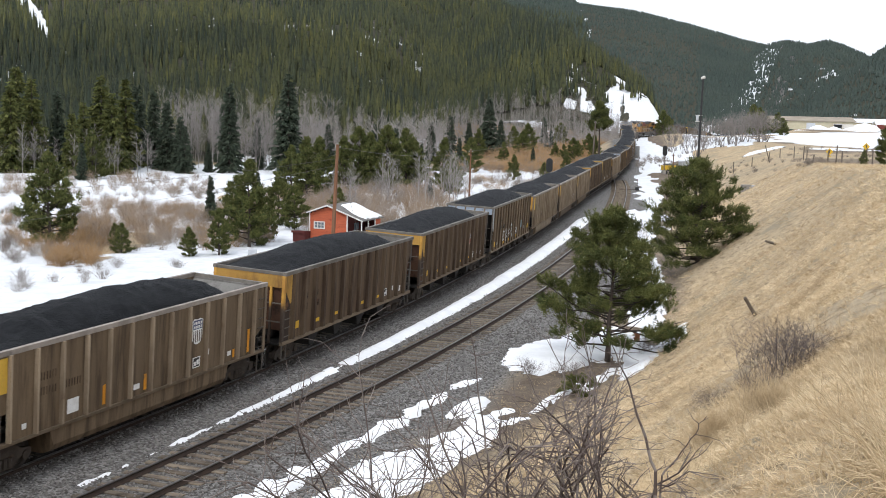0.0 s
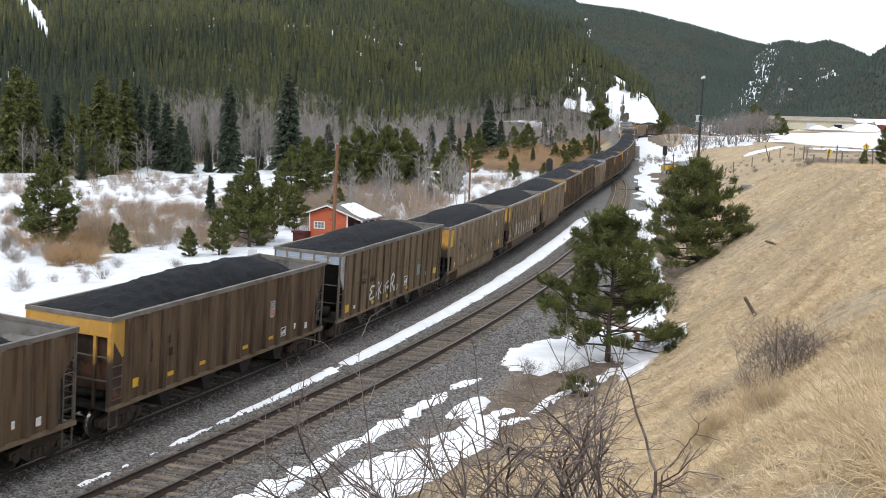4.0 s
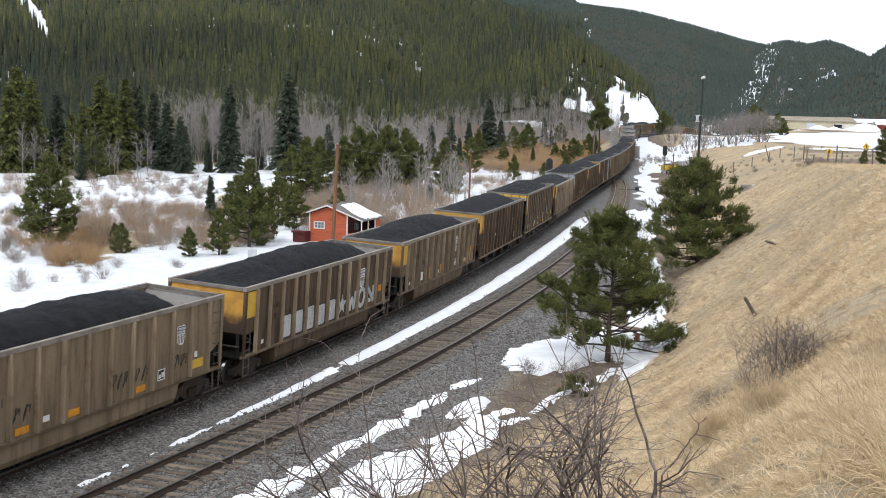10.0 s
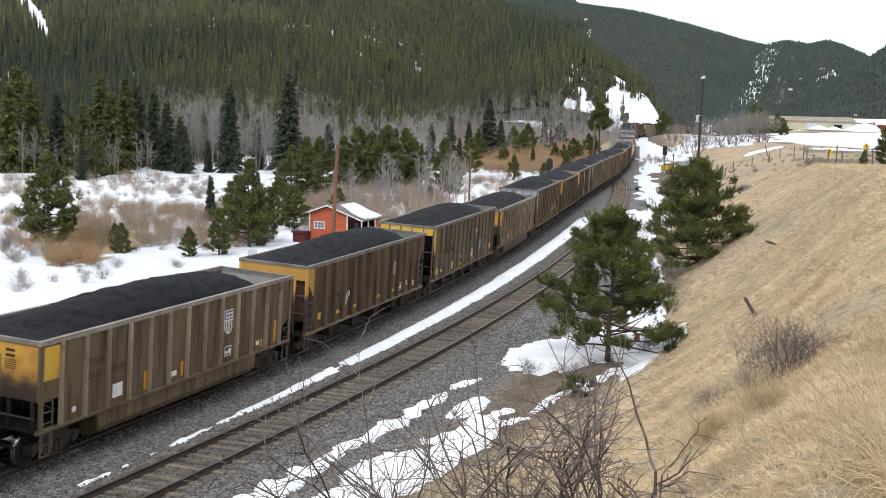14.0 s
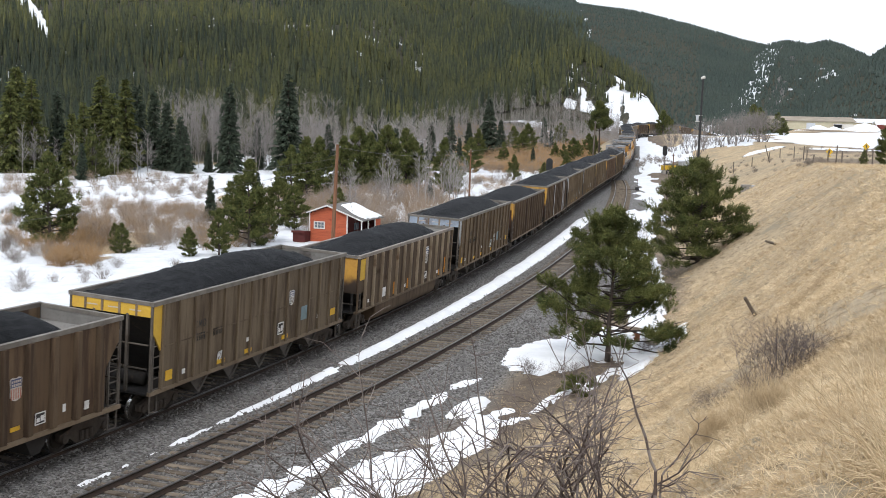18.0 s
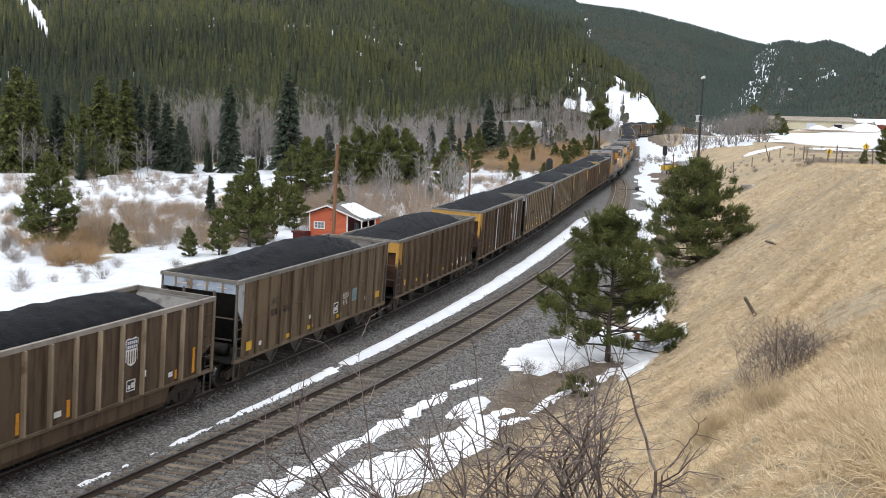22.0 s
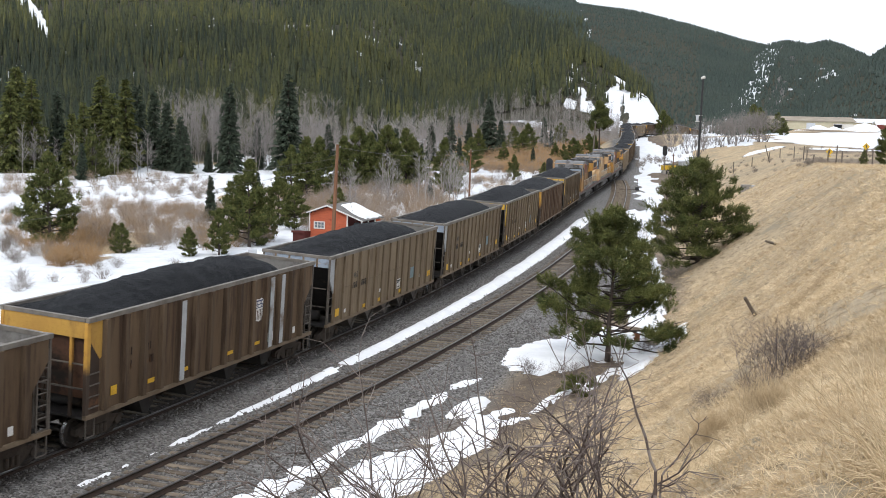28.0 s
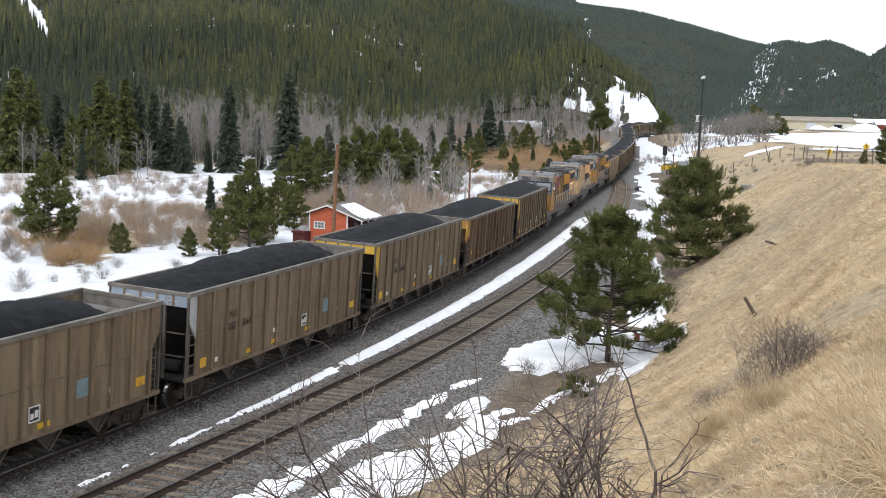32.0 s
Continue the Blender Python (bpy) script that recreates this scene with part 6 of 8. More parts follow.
# ---------------------------------------------------------------- bare trees, willows, brush and grass
def shrub_template(seed, stems=34, spread=0.55, forks=3, thick=0.008):
    """A many-stemmed leafless bush, one metre tall."""
    r = np.random.RandomState(seed)
    a, b, ra = [], [], []
    for _ in range(stems):
        d = np.array([r.normal() * spread, r.normal() * spread, 1.0])
        d /= np.linalg.norm(d)
        p = np.array([r.normal() * 0.1, r.normal() * 0.1, -0.03])
        ln = r.uniform(0.55, 1.0)
        q = p + d * ln * 0.6
        a.append(p), b.append(q), ra.append(thick)
        for _ in range(forks):
            e = d + unit(r, 1)[0] * 0.35
            e[2] = abs(e[2])
            e /= np.linalg.norm(e)
            t = r.uniform(0.45, 1.0)
            s = p + d * ln * 0.6 * t
            a.append(s), b.append(s + e * ln * r.uniform(0.3, 0.55)), ra.append(thick * 0.6)
    a, b = np.array(a), np.array(b)
    ln = np.linalg.norm(b - a, axis=1)
    return blades(a, (b - a) / ln[:, None], ln, np.array(ra) * 2.4, r)


def aspen_template(seed):
    """A slim leafless aspen, one metre tall: straight stem, short rising twigs."""
    r = np.random.RandomState(seed)
    a, b, ra = [], [], []
    p = np.array([0, 0, -0.03])
    for k in range(4):
        q = p + np.array([r.normal() * 0.015, r.normal() * 0.015, 0.24])
        a.append(p), b.append(q), ra.append(0.0085 * (1 - k * 0.22))
        p = q
    for k in range(30):
        u = r.uniform(0.22, 0.97)
        ang = r.rand() * 6.283
        d = np.array([math.cos(ang) * 0.6, math.sin(ang) * 0.6, 0.75])
        ln = (0.26 - 0.15 * u) * r.uniform(0.7, 1.2)
        s = np.array([0, 0, u * 0.93])
        a.append(s), b.append(s + d * ln), ra.append(0.0021)
        for _ in range(6):
            e = d + unit(r, 1)[0] * 0.5
            t = r.uniform(0.4, 1.0)
            a.append(s + d * ln * t), b.append(s + d * ln * t + e * ln * 0.6), ra.append(0.0014)
    a, b, ra = np.array(a), np.array(b), np.array(ra)
    ln = np.linalg.norm(b - a, axis=1)
    v, f = twigs(a[:4], b[:4], ra[:4], ra[:4] * 0.75)
    f = np.concatenate([f[:, [0, 1, 2]], f[:, [0, 2, 3]]])
    v2, f2 = blades(a[4:], (b - a)[4:] / ln[4:, None], ln[4:], ra[4:] * 2.4, r)
    return np.concatenate([v, v2]), np.concatenate([f, f2 + len(v)])


ASPENS = [aspen_template(70 + k) for k in range(5)]


def cotton_template(seed):
    """A broad leafless tree forking near the ground, one metre tall, with a haze of twigs."""
    r = np.random.RandomState(seed)
    a, b, ra = [], [], []

    def limb(p, d, ln, rad):
        d = d / np.linalg.norm(d)
        q = p + d * ln
        a.append(p), b.append(q), ra.append(rad)
        return q, d

    for _ in range(4):
        p, d = limb(np.array([r.normal() * 0.03, r.normal() * 0.03, -0.03]), np.array([r.normal() * 0.35, r.normal() * 0.35, 1.0]), r.uniform(0.3, 0.42), 0.018)
        for _ in range(3):
            q, e = limb(p, d + unit(r, 1)[0] * 0.55 + np.array([0, 0, 0.3]), r.uniform(0.22, 0.34), 0.009)
            for _ in range(7):
                t = r.uniform(0.1, 1)
                q2, e2 = limb(p + (q - p) * t, e + unit(r, 1)[0] * 0.8 + np.array([0, 0, 0.2]), r.uniform(0.12, 0.26), 0.003)
                for _ in range(4):
                    t2 = r.uniform(0.2, 1)
                    limb(p + (q - p) * t + (q2 - p - (q - p) * t) * t2, e2 + unit(r, 1)[0] * 0.8, r.uniform(0.06, 0.14), 0.0019)
    a, b, ra = np.array(a), np.array(b), np.array(ra)
    ln = np.linalg.norm(b - a, axis=1)
    return blades(a, (b - a) / ln[:, None], ln, ra * 2.2, r)


M_COTTON = leaf_material("cottonwood_bark", (0.17, 0.15, 0.138), (0.29, 0.262, 0.24), (0.19, 0.17, 0.155))
COTTON = [cotton_template(80 + k) for k in range(4)]
WILLOWS = [shrub_template(90 + k, 62, 0.5, 5, 0.0042) for k in range(4)]


def in_band(r, count, b0, b1, d0, d1):
    b = r.uniform(b0, b1, count)
    d = r.uniform(d0, d1, count)
    return b * d, d


def plants(name, label, category, templates, material, bands, seed, clear=True):
    r = np.random.RandomState(seed)
    xs, ys, hs, tn = [], [], [], []
    for count, b0, b1, d0, d1, h0, h1, t0, t1 in bands:
        x, y = in_band(r, count, b0, b1, d0, d1)
        if clear:
            s, n = track_coords(x, y)
            ok = n < -7.5
            x, y = x[ok], y[ok]
        xs.append(x), ys.append(y), hs.append(r.uniform(h0, h1, len(x))), tn.append(r.uniform(t0, t1, len(x)))
    x, y, h, t = (np.concatenate(a) for a in (xs, ys, hs, tn))
    v, f, tt = scatter(templates, x, y, ground_z(x, y) - 0.05, h, r, r.uniform(0.8, 1.25, len(x)), t)
    ob = new(name, np_mesh(name, v, f, material, False, dict(tone=tt)))
    return tagged(ob, label, category, kind="stuff")


plants("aspen_grove", "leafless grey aspens below the wood", "tree", ASPENS, M_ASPEN, [
    (330, -0.245, -0.1, 214, 275, 5, 12, 0.0, 0.7), (260, -0.13, 0.0, 235, 340, 5, 11.5, 0, 0.7), (250, -0.03, 0.1, 330, 440, 4.5, 9.5, 0, 0.7),
    (9, -0.06, -0.04, 140, 152, 4.5, 7, 0.6, 1), (7, -0.022, -0.006, 140, 150, 4.5, 7, 0.6, 1), (10, -0.002, 0.022, 140, 165, 5.5, 7.5, 0.5, 1), (8, -0.105, -0.075, 128, 140, 4, 6.5, 0.3, 0.8), (60, 0.08, 0.17, 330, 425, 7, 10, 0, 0.5), (420, 0.0, 0.15, 395, 478, 5, 9.5, 0.1, 0.8), (30, -0.4, -0.26, 190, 205, 5, 9, 0, 0.5), (16, -0.315, -0.25, 196, 210, 5, 8, 0, 0.4)], 5)
plants("willow_thicket", "leafless tan and orange willow brush in the snow", "bush", WILLOWS, M_WILLOW, [
    (40, -0.38, -0.29, 96, 120, 1.6, 2.6, 0.0, 0.4), (26, -0.34, -0.3, 88, 94, 1.6, 2.4, 0.0, 0.2), (250, -0.31, -0.15, 100, 140, 1.4, 2.6, 0.35, 1), (80, -0.38, -0.2, 150, 195, 1.5, 2.6, 0.5, 1),
    (170, -0.12, 0.0, 116, 170, 2, 3.4, 0.6, 1), (150, 0.0, 0.15, 225, 300, 1.6, 2.6, 0, 0.25), (40, -0.02, 0.08, 150, 200, 1.2, 2.2, 0.0, 0.6), (120, -0.06, 0.12, 225, 340, 1.6, 2.8, 0.0, 0.6), (80, -0.16, -0.09, 120, 170, 1.5, 2.5, 0.5, 1), (40, 0.1, 0.16, 225, 330, 1.5, 2.2, 0.4, 0.9), (150, 0.05, 0.128, 228, 290, 2.2, 3.4, 0.0, 0.12), (110, 0.0, 0.1, 232, 320, 2.0, 3.0, 0.0, 0.4), (260, 0.01, 0.135, 290, 395, 3.2, 5.2, 0.0, 0.3), (110, 0.0, 0.12, 395, 440, 3.5, 5.5, 0.0, 0.4)], 6)
plants("grey_brush", "small grey bushes standing in the snow", "bush", WILLOWS, M_TWIG, [
    (7, -0.34, -0.28, 80, 90, 0.8, 1.5, 0, 1), (60, -0.38, -0.16, 98, 128, 0.8, 1.8, 0, 1), (45, -0.38, -0.3, 90, 130, 1.2, 2.2, 0, 0.7), (2, -0.235, -0.225, 88, 92, 1.0, 1.2, 0, 1), (4, -0.38, -0.35, 74, 82, 0.9, 1.6, 0, 1), (70, -0.34, -0.1, 128, 200, 0.9, 1.8, 0, 1), (24, -0.09, -0.03, 110, 118, 1.2, 2.2, 0.2, 1), (170, -0.1, 0.12, 170, 340, 1.8, 3.2, 0.2, 1), (90, 0.09, 0.165, 385, 470, 2.2, 4.2, 0.3, 1)], 7)
plants("bench_brush", "low grey-brown brush on the earthy bench", "bush", WILLOWS, M_TWIG, [(110, 0.235, 0.385, 118, 230, 0.35, 0.9, 0, 0.7), (16, 0.3, 0.33, 106, 116, 0.5, 1.0, 0.2, 0.9), (40, 0.16, 0.2, 215, 260, 0.8, 1.6, 0.2, 0.9)], 17, False)
plants("cottonwoods", "leafless spreading trees beside the snowy field", "tree", COTTON, M_COTTON, [
    (22, 0.218, 0.274, 268, 305, 7.2, 10.2, 0.0, 0.8), (9, 0.185, 0.222, 250, 285, 5.0, 7.5, 0.0, 0.8), (14, 0.19, 0.275, 262, 290, 2.5, 4.5, 0.2, 1), (40, 0.155, 0.2, 330, 420, 3, 5, 0, 0.6)], 8, False)


# dry grass on the cut slope
def grass():
    r = np.random.RandomState(9)
    bb, ww, ll, wd, tn = [], [], [], [], []
    for count, d0, d1, blades_each, l0, l1, w in ((34000, 3.2, 14, 8, 0.04, 0.15, 0.0055), (38000, 12, 34, 6, 0.06, 0.17, 0.009), (36000, 30, 62, 5, 0.09, 0.24, 0.016), (22000, 58, 118, 4, 0.14, 0.36, 0.03)):
        b, d = r.uniform(-0.12, 0.46, count), np.sqrt(r.uniform(d0 ** 2, d1 ** 2, count))
        x, y = b * d, d
        s, n = track_coords(x, y)
        clump = fbm(x, y, 0.08 * d1, 3)
        ok = (n > toe(s) - 0.5 + 1.5 * r.rand(count) - 3.2 * (r.rand(count) < 0.3)) & (n > siding_gap(s) + 3.2) & (clump > 0.12 + 0.38 * r.rand(count))
        x, y, s, clump = x[ok], y[ok], s[ok], clump[ok]
        z = ground_z(x, y)
        k = len(x)
        th = np.interp(s, S_ALL, TH_ALL)
        down = np.stack([-np.sin(th) - 0.3, np.cos(th) - 0.2, -0.55 + 0 * th], -1)
        base = np.repeat(np.stack([x, y, z - 0.01], -1), blades_each, 0) + r.normal(size=(k * blades_each, 3)) * np.array([0.06, 0.06, 0.0]) * (w / 0.007) ** 0.6
        way = np.repeat(down * r.uniform(0.0, 0.7, (k, 1)) + r.normal(size=(k, 3)) * 0.45, blades_each, 0) + r.normal(size=(k * blades_each, 3)) * 0.5 + np.array([0, 0, 0.3])
        way /= np.linalg.norm(way, axis=1, keepdims=True)
        tone = np.clip(fbm(x, y, 0.05 * d1, 3) * 1.9 - 0.4 + 0.8 * (clump - 0.5) + 0.3 * r.randn(k), 0, 1)
        bb.append(base), ww.append(way), ll.append(r.uniform(l0, l1, k * blades_each)), wd.append(np.full(k * blades_each, w)), tn.append(np.repeat(tone, blades_each))
    b, w, l, d, t = (np.concatenate(a) for a in (bb, ww, ll, wd, tn))
    v, f = blades(b, w, l, d, r)
    return v, f, np.repeat(t, 3)


_v, _f, _t = grass()
tagged(new("dry_grass", np_mesh("dry_grass", _v, _f, M_STRAW, False, dict(tone=_t))), "pale dry grass on the steep cut slope", "grass", kind="stuff")


def bent_stems(count, d0, d1, b0, b1, l0, l1, rad, droop, seed, floor=0.45, lean=-0.5):
    """Tall straw stems in clumps, each of four pieces that bend over towards the tip."""
    r = np.random.RandomState(seed)
    d, bear = r.uniform(d0, d1, count), r.uniform(b0, b1, count)
    x, y = bear * d, d
    ok = fbm(x, y, 0.9, 2) > floor + 0.1 * r.rand(count)
    x, y = x[ok], y[ok]
    k = len(x)
    p = np.stack([x, y, ground_z(x, y) - 0.02], -1)
    w = np.stack([lean + r.normal(size=k) * 0.32, r.normal(size=k) * 0.32, np.full(k, 1.1)], -1)
    ln, bow = r.uniform(l0, l1, k), r.uniform(0.2, 1.0, (k, 1)) * droop
    turn = np.stack([r.normal(size=k) * 0.3 - 0.3, r.normal(size=k) * 0.3, np.full(k, -1.0)], -1)
    a, b, ra = [], [], []
    for q in range(4):
        w = w / np.linalg.norm(w, axis=1, keepdims=True)
        e = p + w * (ln / 4)[:, None]
        a.append(p), b.append(e), ra.append(np.full(k, rad * (1 - q / 5)))
        p, w = e, w + turn * bow
    v, f = twigs(np.concatenate(a), np.concatenate(b), np.concatenate(ra), np.concatenate(ra) * 0.72)
    return v, f, np.repeat(np.tile(r.rand(k), 4), 6)


STEM_BANDS = (
    (800, 4.6, 7.2, 0.3, 0.46, 0.2, 0.6, 0.0032, 0.3, 19, 0.5, -0.4),
    (3000, 4.2, 6.9, 0.3, 0.46, 0.12, 0.34, 0.0065, 0.95, 20, 0.46, -0.2),
    (640, 4.8, 7.4, 0.27, 0.46, 0.4, 0.85, 0.003, 0.2, 26, 0.48, -0.3),
    (300, 7.4, 12.5, 0.22, 0.42, 0.3, 0.65, 0.0036, 0.25, 22, 0.48, -0.35),
    (90, 9.0, 16.0, 0.14, 0.36, 0.2, 0.45, 0.0036, 0.2, 24, 0.5, -0.2),
)
_sets = [bent_stems(*row) for row in STEM_BANDS]
_v, _f = joined([(a, b) for a, b, _ in _sets])
tagged(new("straw_stalks", np_mesh("straw_stalks", _v, _f, M_STRAW, False, dict(tone=np.concatenate([c for _, _, c in _sets])))), "tall bent straw stalks near the viewpoint", "grass", kind="stuff")


def big_shrub(seed, stems, h, spread, thick, levels=3, way=(0, 0, 1), bend=0.17, lift=0.05, tones=(0.2, 0.7)):
    """A leafless shrub with forking stems: (stems, twigs)."""
    r = np.random.RandomState(seed)
    a, b, ra, rb = [], [], [], []
    a2, b2, r2 = [], [], []

    def grow(p, d, ln, rad, lev):
        seg = 3
        for k in range(seg):
            d = d + unit(r, 1)[0] * bend
            d[2] += lift
            d /= np.linalg.norm(d)
            q = p + d * ln / seg
            if lev >= levels - 1:
                a.append(p), b.append(q), ra.append(rad * (1 - 0.25 * k / seg)), rb.append(rad * (1 - 0.25 * (k + 1) / seg))
            else:
                a2.append(p), b2.append(q), r2.append(rad * (1 - 0.3 * k / seg))
            p = q
            if lev > 0 and (k > 0 or lev < levels):
                for _ in range(2 if lev > 1 else 1):
                    e = d + unit(r, 1)[0] * 0.95
                    e[2] = e[2] * 0.8 + 0.12
                    e /= np.linalg.norm(e)
                    grow(p, e, ln * r.uniform(0.4, 0.62), rad * 0.6, lev - 1)

    for _ in range(stems):
        d = np.array([r.normal() * spread, r.normal() * spread, 1.0]) + np.array(way) * 0.3
        d /= np.linalg.norm(d)
        p = np.array([r.normal() * 0.22 * spread * 3, r.normal() * 0.15, -0.05])
        grow(p, d, h * r.uniform(0.5, 0.85), thick, levels)
    v1, f1 = twigs(a, b, np.array(ra), np.array(rb))
    v2, f2 = twigs(a2, b2, np.array(r2), np.array(r2) * 0.75)
    return (np_mesh("stems", v1, f1, M_DARKTWIG, False, dict(tone=np.full(len(v1), tones[0]))), np_mesh("twigs", v2, f2, M_DARKTWIG, False, dict(tone=np.full(len(v2), tones[1]))))


def plant_shrub(label, meshes, x, y, rz=0.0, scale=1.0):
    t = thing("bare_shrub", label, "shrub", "", pose(x, y, ground_at(x, y), 0, 0, rz))
    t.scale = (scale, scale, scale)
    for key, me in zip(("stemwork", "twigwork"), meshes):
        tagged(part(key, me, None, t), kind="stuff")
    return t


for seed, x, y, stems, rz in ((41, 0.45, 7.6, 6, 0), (42, 1.1, 7.7, 6, 70), (43, -0.2, 8.0, 5, 150), (48, 0.8, 7.4, 5, 210), (47, 0.2, 7.9, 5, 40)):
    tall = 8.55 + 0.1 * (seed % 3) - ground_at(x, y)
    plant_shrub("leafless dark thorny shrub on the slope", big_shrub(seed, stems, tall * (0.84 if x > 0 else 0.56), 0.5, 0.0135, bend=0.27, lift=0.0), x, y, rz)


def stem_shrub(label, base, path, side_twigs, r0, seed):
    """One tall stem along a path given from its base, with short thorny side twigs."""
    r = np.random.RandomState(seed)
    fine = []
    for k in range(len(path) - 1):
        for q in range(4):
            fine.append(Vector(path[k]).lerp(Vector(path[k + 1]), q / 4) + Vector(r.normal(size=3) * 0.006))
    fine.append(Vector(path[-1]))
    m, n = Mesh(), len(fine) - 1
    for k in range(n):
        m.tube(fine[k], fine[k + 1], r0 * (1 - 0.75 * k / n), r0 * (1 - 0.75 * (k + 1) / n), 6, k == 0)
    a, b, ra = [], [], []
    for _ in range(side_twigs):
        k = r.randint(1, n)
        p = np.array(fine[k])
        d = np.array([r.choice([-1, 1]) * 0.9, r.normal() * 0.4, r.uniform(0.0, 0.9)])
        ln = r.uniform(0.05, 0.3)
        for q in range(3):
            e = p + d / np.linalg.norm(d) * ln / 3
            a.append(p), b.append(e), ra.append(0.0032 - 0.0007 * q)
            p, d = e, d + r.normal(size=3) * 0.35
    x, y = base
    t = thing("bare_shrub", label, "shrub", "", pose(x, y, ground_at(x, y)))
    me = mesh_data("stem", m, M_DARKTWIG, True)
    me.attributes.new("tone", "FLOAT", "POINT").data.foreach_set("value", [0.25] * len(me.vertices))
    part("main_stem", me, None, t)
    v, f = twigs(a, b, np.array(ra), np.array(ra) * 0.75)
    tagged(part("twigwork", np_mesh("twigs", v, f, M_DARKTWIG, False, dict(tone=np.full(len(v), 0.5))), None, t), kind="stuff")


_g = ground_at(1.42, 7.3)
stem_shrub("leafless shrub with a tall bent stem", (1.42, 7.3), [(0, 0, -0.05), (-0.02, 0, 7.86 - _g), (-0.13, 0, 8.16 - _g), (-0.2, 0.02, 8.4 - _g), (-0.33, 0.02, 8.68 - _g)], 16, 0.0135, 1)
_g = ground_at(1.45, 7.35)
stem_shrub("leafless shrub with a slanting side stem", (1.45, 7.35), [(0, 0, -0.05), (0.0, 0, 7.82 - _g), (0.1, 0, 7.95 - _g), (0.2, 0, 8.1 - _g), (0.27, 0, 8.22 - _g)], 7, 0.008, 2)
_g = ground_at(0.3, 7.3)
stem_shrub("leafless shrub with a tall thin stem", (0.3, 7.3), [(0.05, 0, -0.05), (0.02, 0, 7.9 - _g), (-0.05, 0, 8.35 - _g), (-0.12, 0, 8.85 - _g)], 20, 0.009, 3)
BRUSH = big_shrub(46, 64, 0.95, 0.5, 0.005, 2, bend=0.22, lift=0.02, tones=(0.3, 0.75))
for x, y, sc, rz in ((3.8, 12.7, 0.66, 0), (4.05, 13.2, 0.62, 130), (3.45, 12.3, 0.42, 200), (4.3, 18.0, 0.4, 10), (9.2, 51.2, 1.0, 80), (5.2, 46.6, 0.8, 20), (3.6, 47.0, 0.7, 120)):
    plant_shrub("dense grey-brown leafless bush in dry grass", BRUSH, x, y, rz, sc)


def straw_bush(seed):
    r = np.random.RandomState(seed)
    k = 420
    d = np.stack([r.normal(size=k) * 0.5, r.normal(size=k) * 0.5, np.ones(k)], -1)
    d /= np.linalg.norm(d, axis=1, keepdims=True)
    a = np.stack([r.normal(size=k) * 0.13, r.normal(size=k) * 0.13, np.full(k, -0.03)], -1)
    ln = r.uniform(0.2, 0.5, k)
    mid = a + d * (ln * 0.5)[:, None]
    d2 = d + r.normal(size=(k, 3)) * 0.4
    d2 /= np.linalg.norm(d2, axis=1, keepdims=True)
    v, f = twigs(np.concatenate([a, mid]), np.concatenate([mid, mid + d2 * (ln * 0.55)[:, None]]), np.repeat([0.0026, 0.002], k), np.repeat([0.002, 0.001], k))
    return np_mesh("stalks", v, f, M_STRAW, False, dict(tone=np.repeat(np.concatenate([r.rand(k)] * 2) * 0.5, 6)))


STRAW = straw_bush(3)
for x, y, sc, rz in ((2.95, 12.2, 1.0, 0), (3.4, 12.0, 0.8, 160), (3.3, 11.2, 0.75, 300)):
    t = thing("dry_bush", "low tuft of rust and straw coloured dead stems", "bush", "", pose(x, y, ground_at(x, y), 0, 0, rz))
    t.scale = (sc, sc, sc)
    tagged(part("stalkwork", STRAW, None, t), kind="stuff")


def stub(x, y):
    z = ground_at(x, y)
    m = Mesh()
    m.tube((0, 0, -0.1), (0.05, 0, 0.5), 0.16, 0.11, 9)
    t = thing("tree_stump", "rust-brown broken stump in snow beside the pine", "stump", "", pose(x, y, z))
    part("stub", m, M_RUSTY, t)
    for a, ln in ((0.4, 0.5), (2.2, 0.4), (4.0, 0.55), (5.2, 0.35)):
        part("snag", Mesh().tube((0.03, 0, 0.35), (0.03 + math.cos(a) * ln, math.sin(a) * ln, 0.35 + 0.3 * math.sin(a * 3) + 0.15), 0.03, 0.01, 5), M_RUSTY, t)


M_RUSTY = surface("dead_wood", (0.24, 0.1, 0.045), (0.15, 0.07, 0.04), 0.9, 0, 3, 20, 0.4)
stub(9.1, 53.6)
JUNIPER = pine_tree(77, 0.75, 0.6, 420, 26, 0.06, 0.0, ragged=0.3, slim=0.1)
for x, y, rz in ((5.05, 43.6, 0), (5.5, 43.9, 120)):
    t = thing("juniper_bush", "low green juniper on bare soil near the slope", "bush", "", pose(x, y, ground_at(x, y), 0, 0, rz))
    tagged(part("foliage", JUNIPER[1], None, t), kind="stuff")
    tagged(part("branchwork", JUNIPER[2], None, t), kind="stuff")


# ---------------------------------------------------------------- helper locomotives in the train
M_LOCO = surface("armour_yellow", (0.42, 0.22, 0.045), (0.33, 0.165, 0.04), 0.55, 0, 0.8, 20, 0.05, (1, 1, 0.3), (0.1, 0.06, 0.035), (0.42, 0.7), 1.2, (1, 1, 0.25))
M_GREYP = surface("loco_grey", (0.165, 0.168, 0.172), (0.115, 0.116, 0.12), 0.6, 0, 1, 20, 0.05, stain=(0.05, 0.046, 0.042), stain_at=(0.46, 0.7), stain_scale=1.2)
M_UNDER = surface("loco_underframe", (0.13, 0.125, 0.12), (0.085, 0.08, 0.076), 0.75, 0, 1, 20, 0.1, stain=(0.04, 0.035, 0.03), stain_at=(0.42, 0.65), stain_scale=1.4)
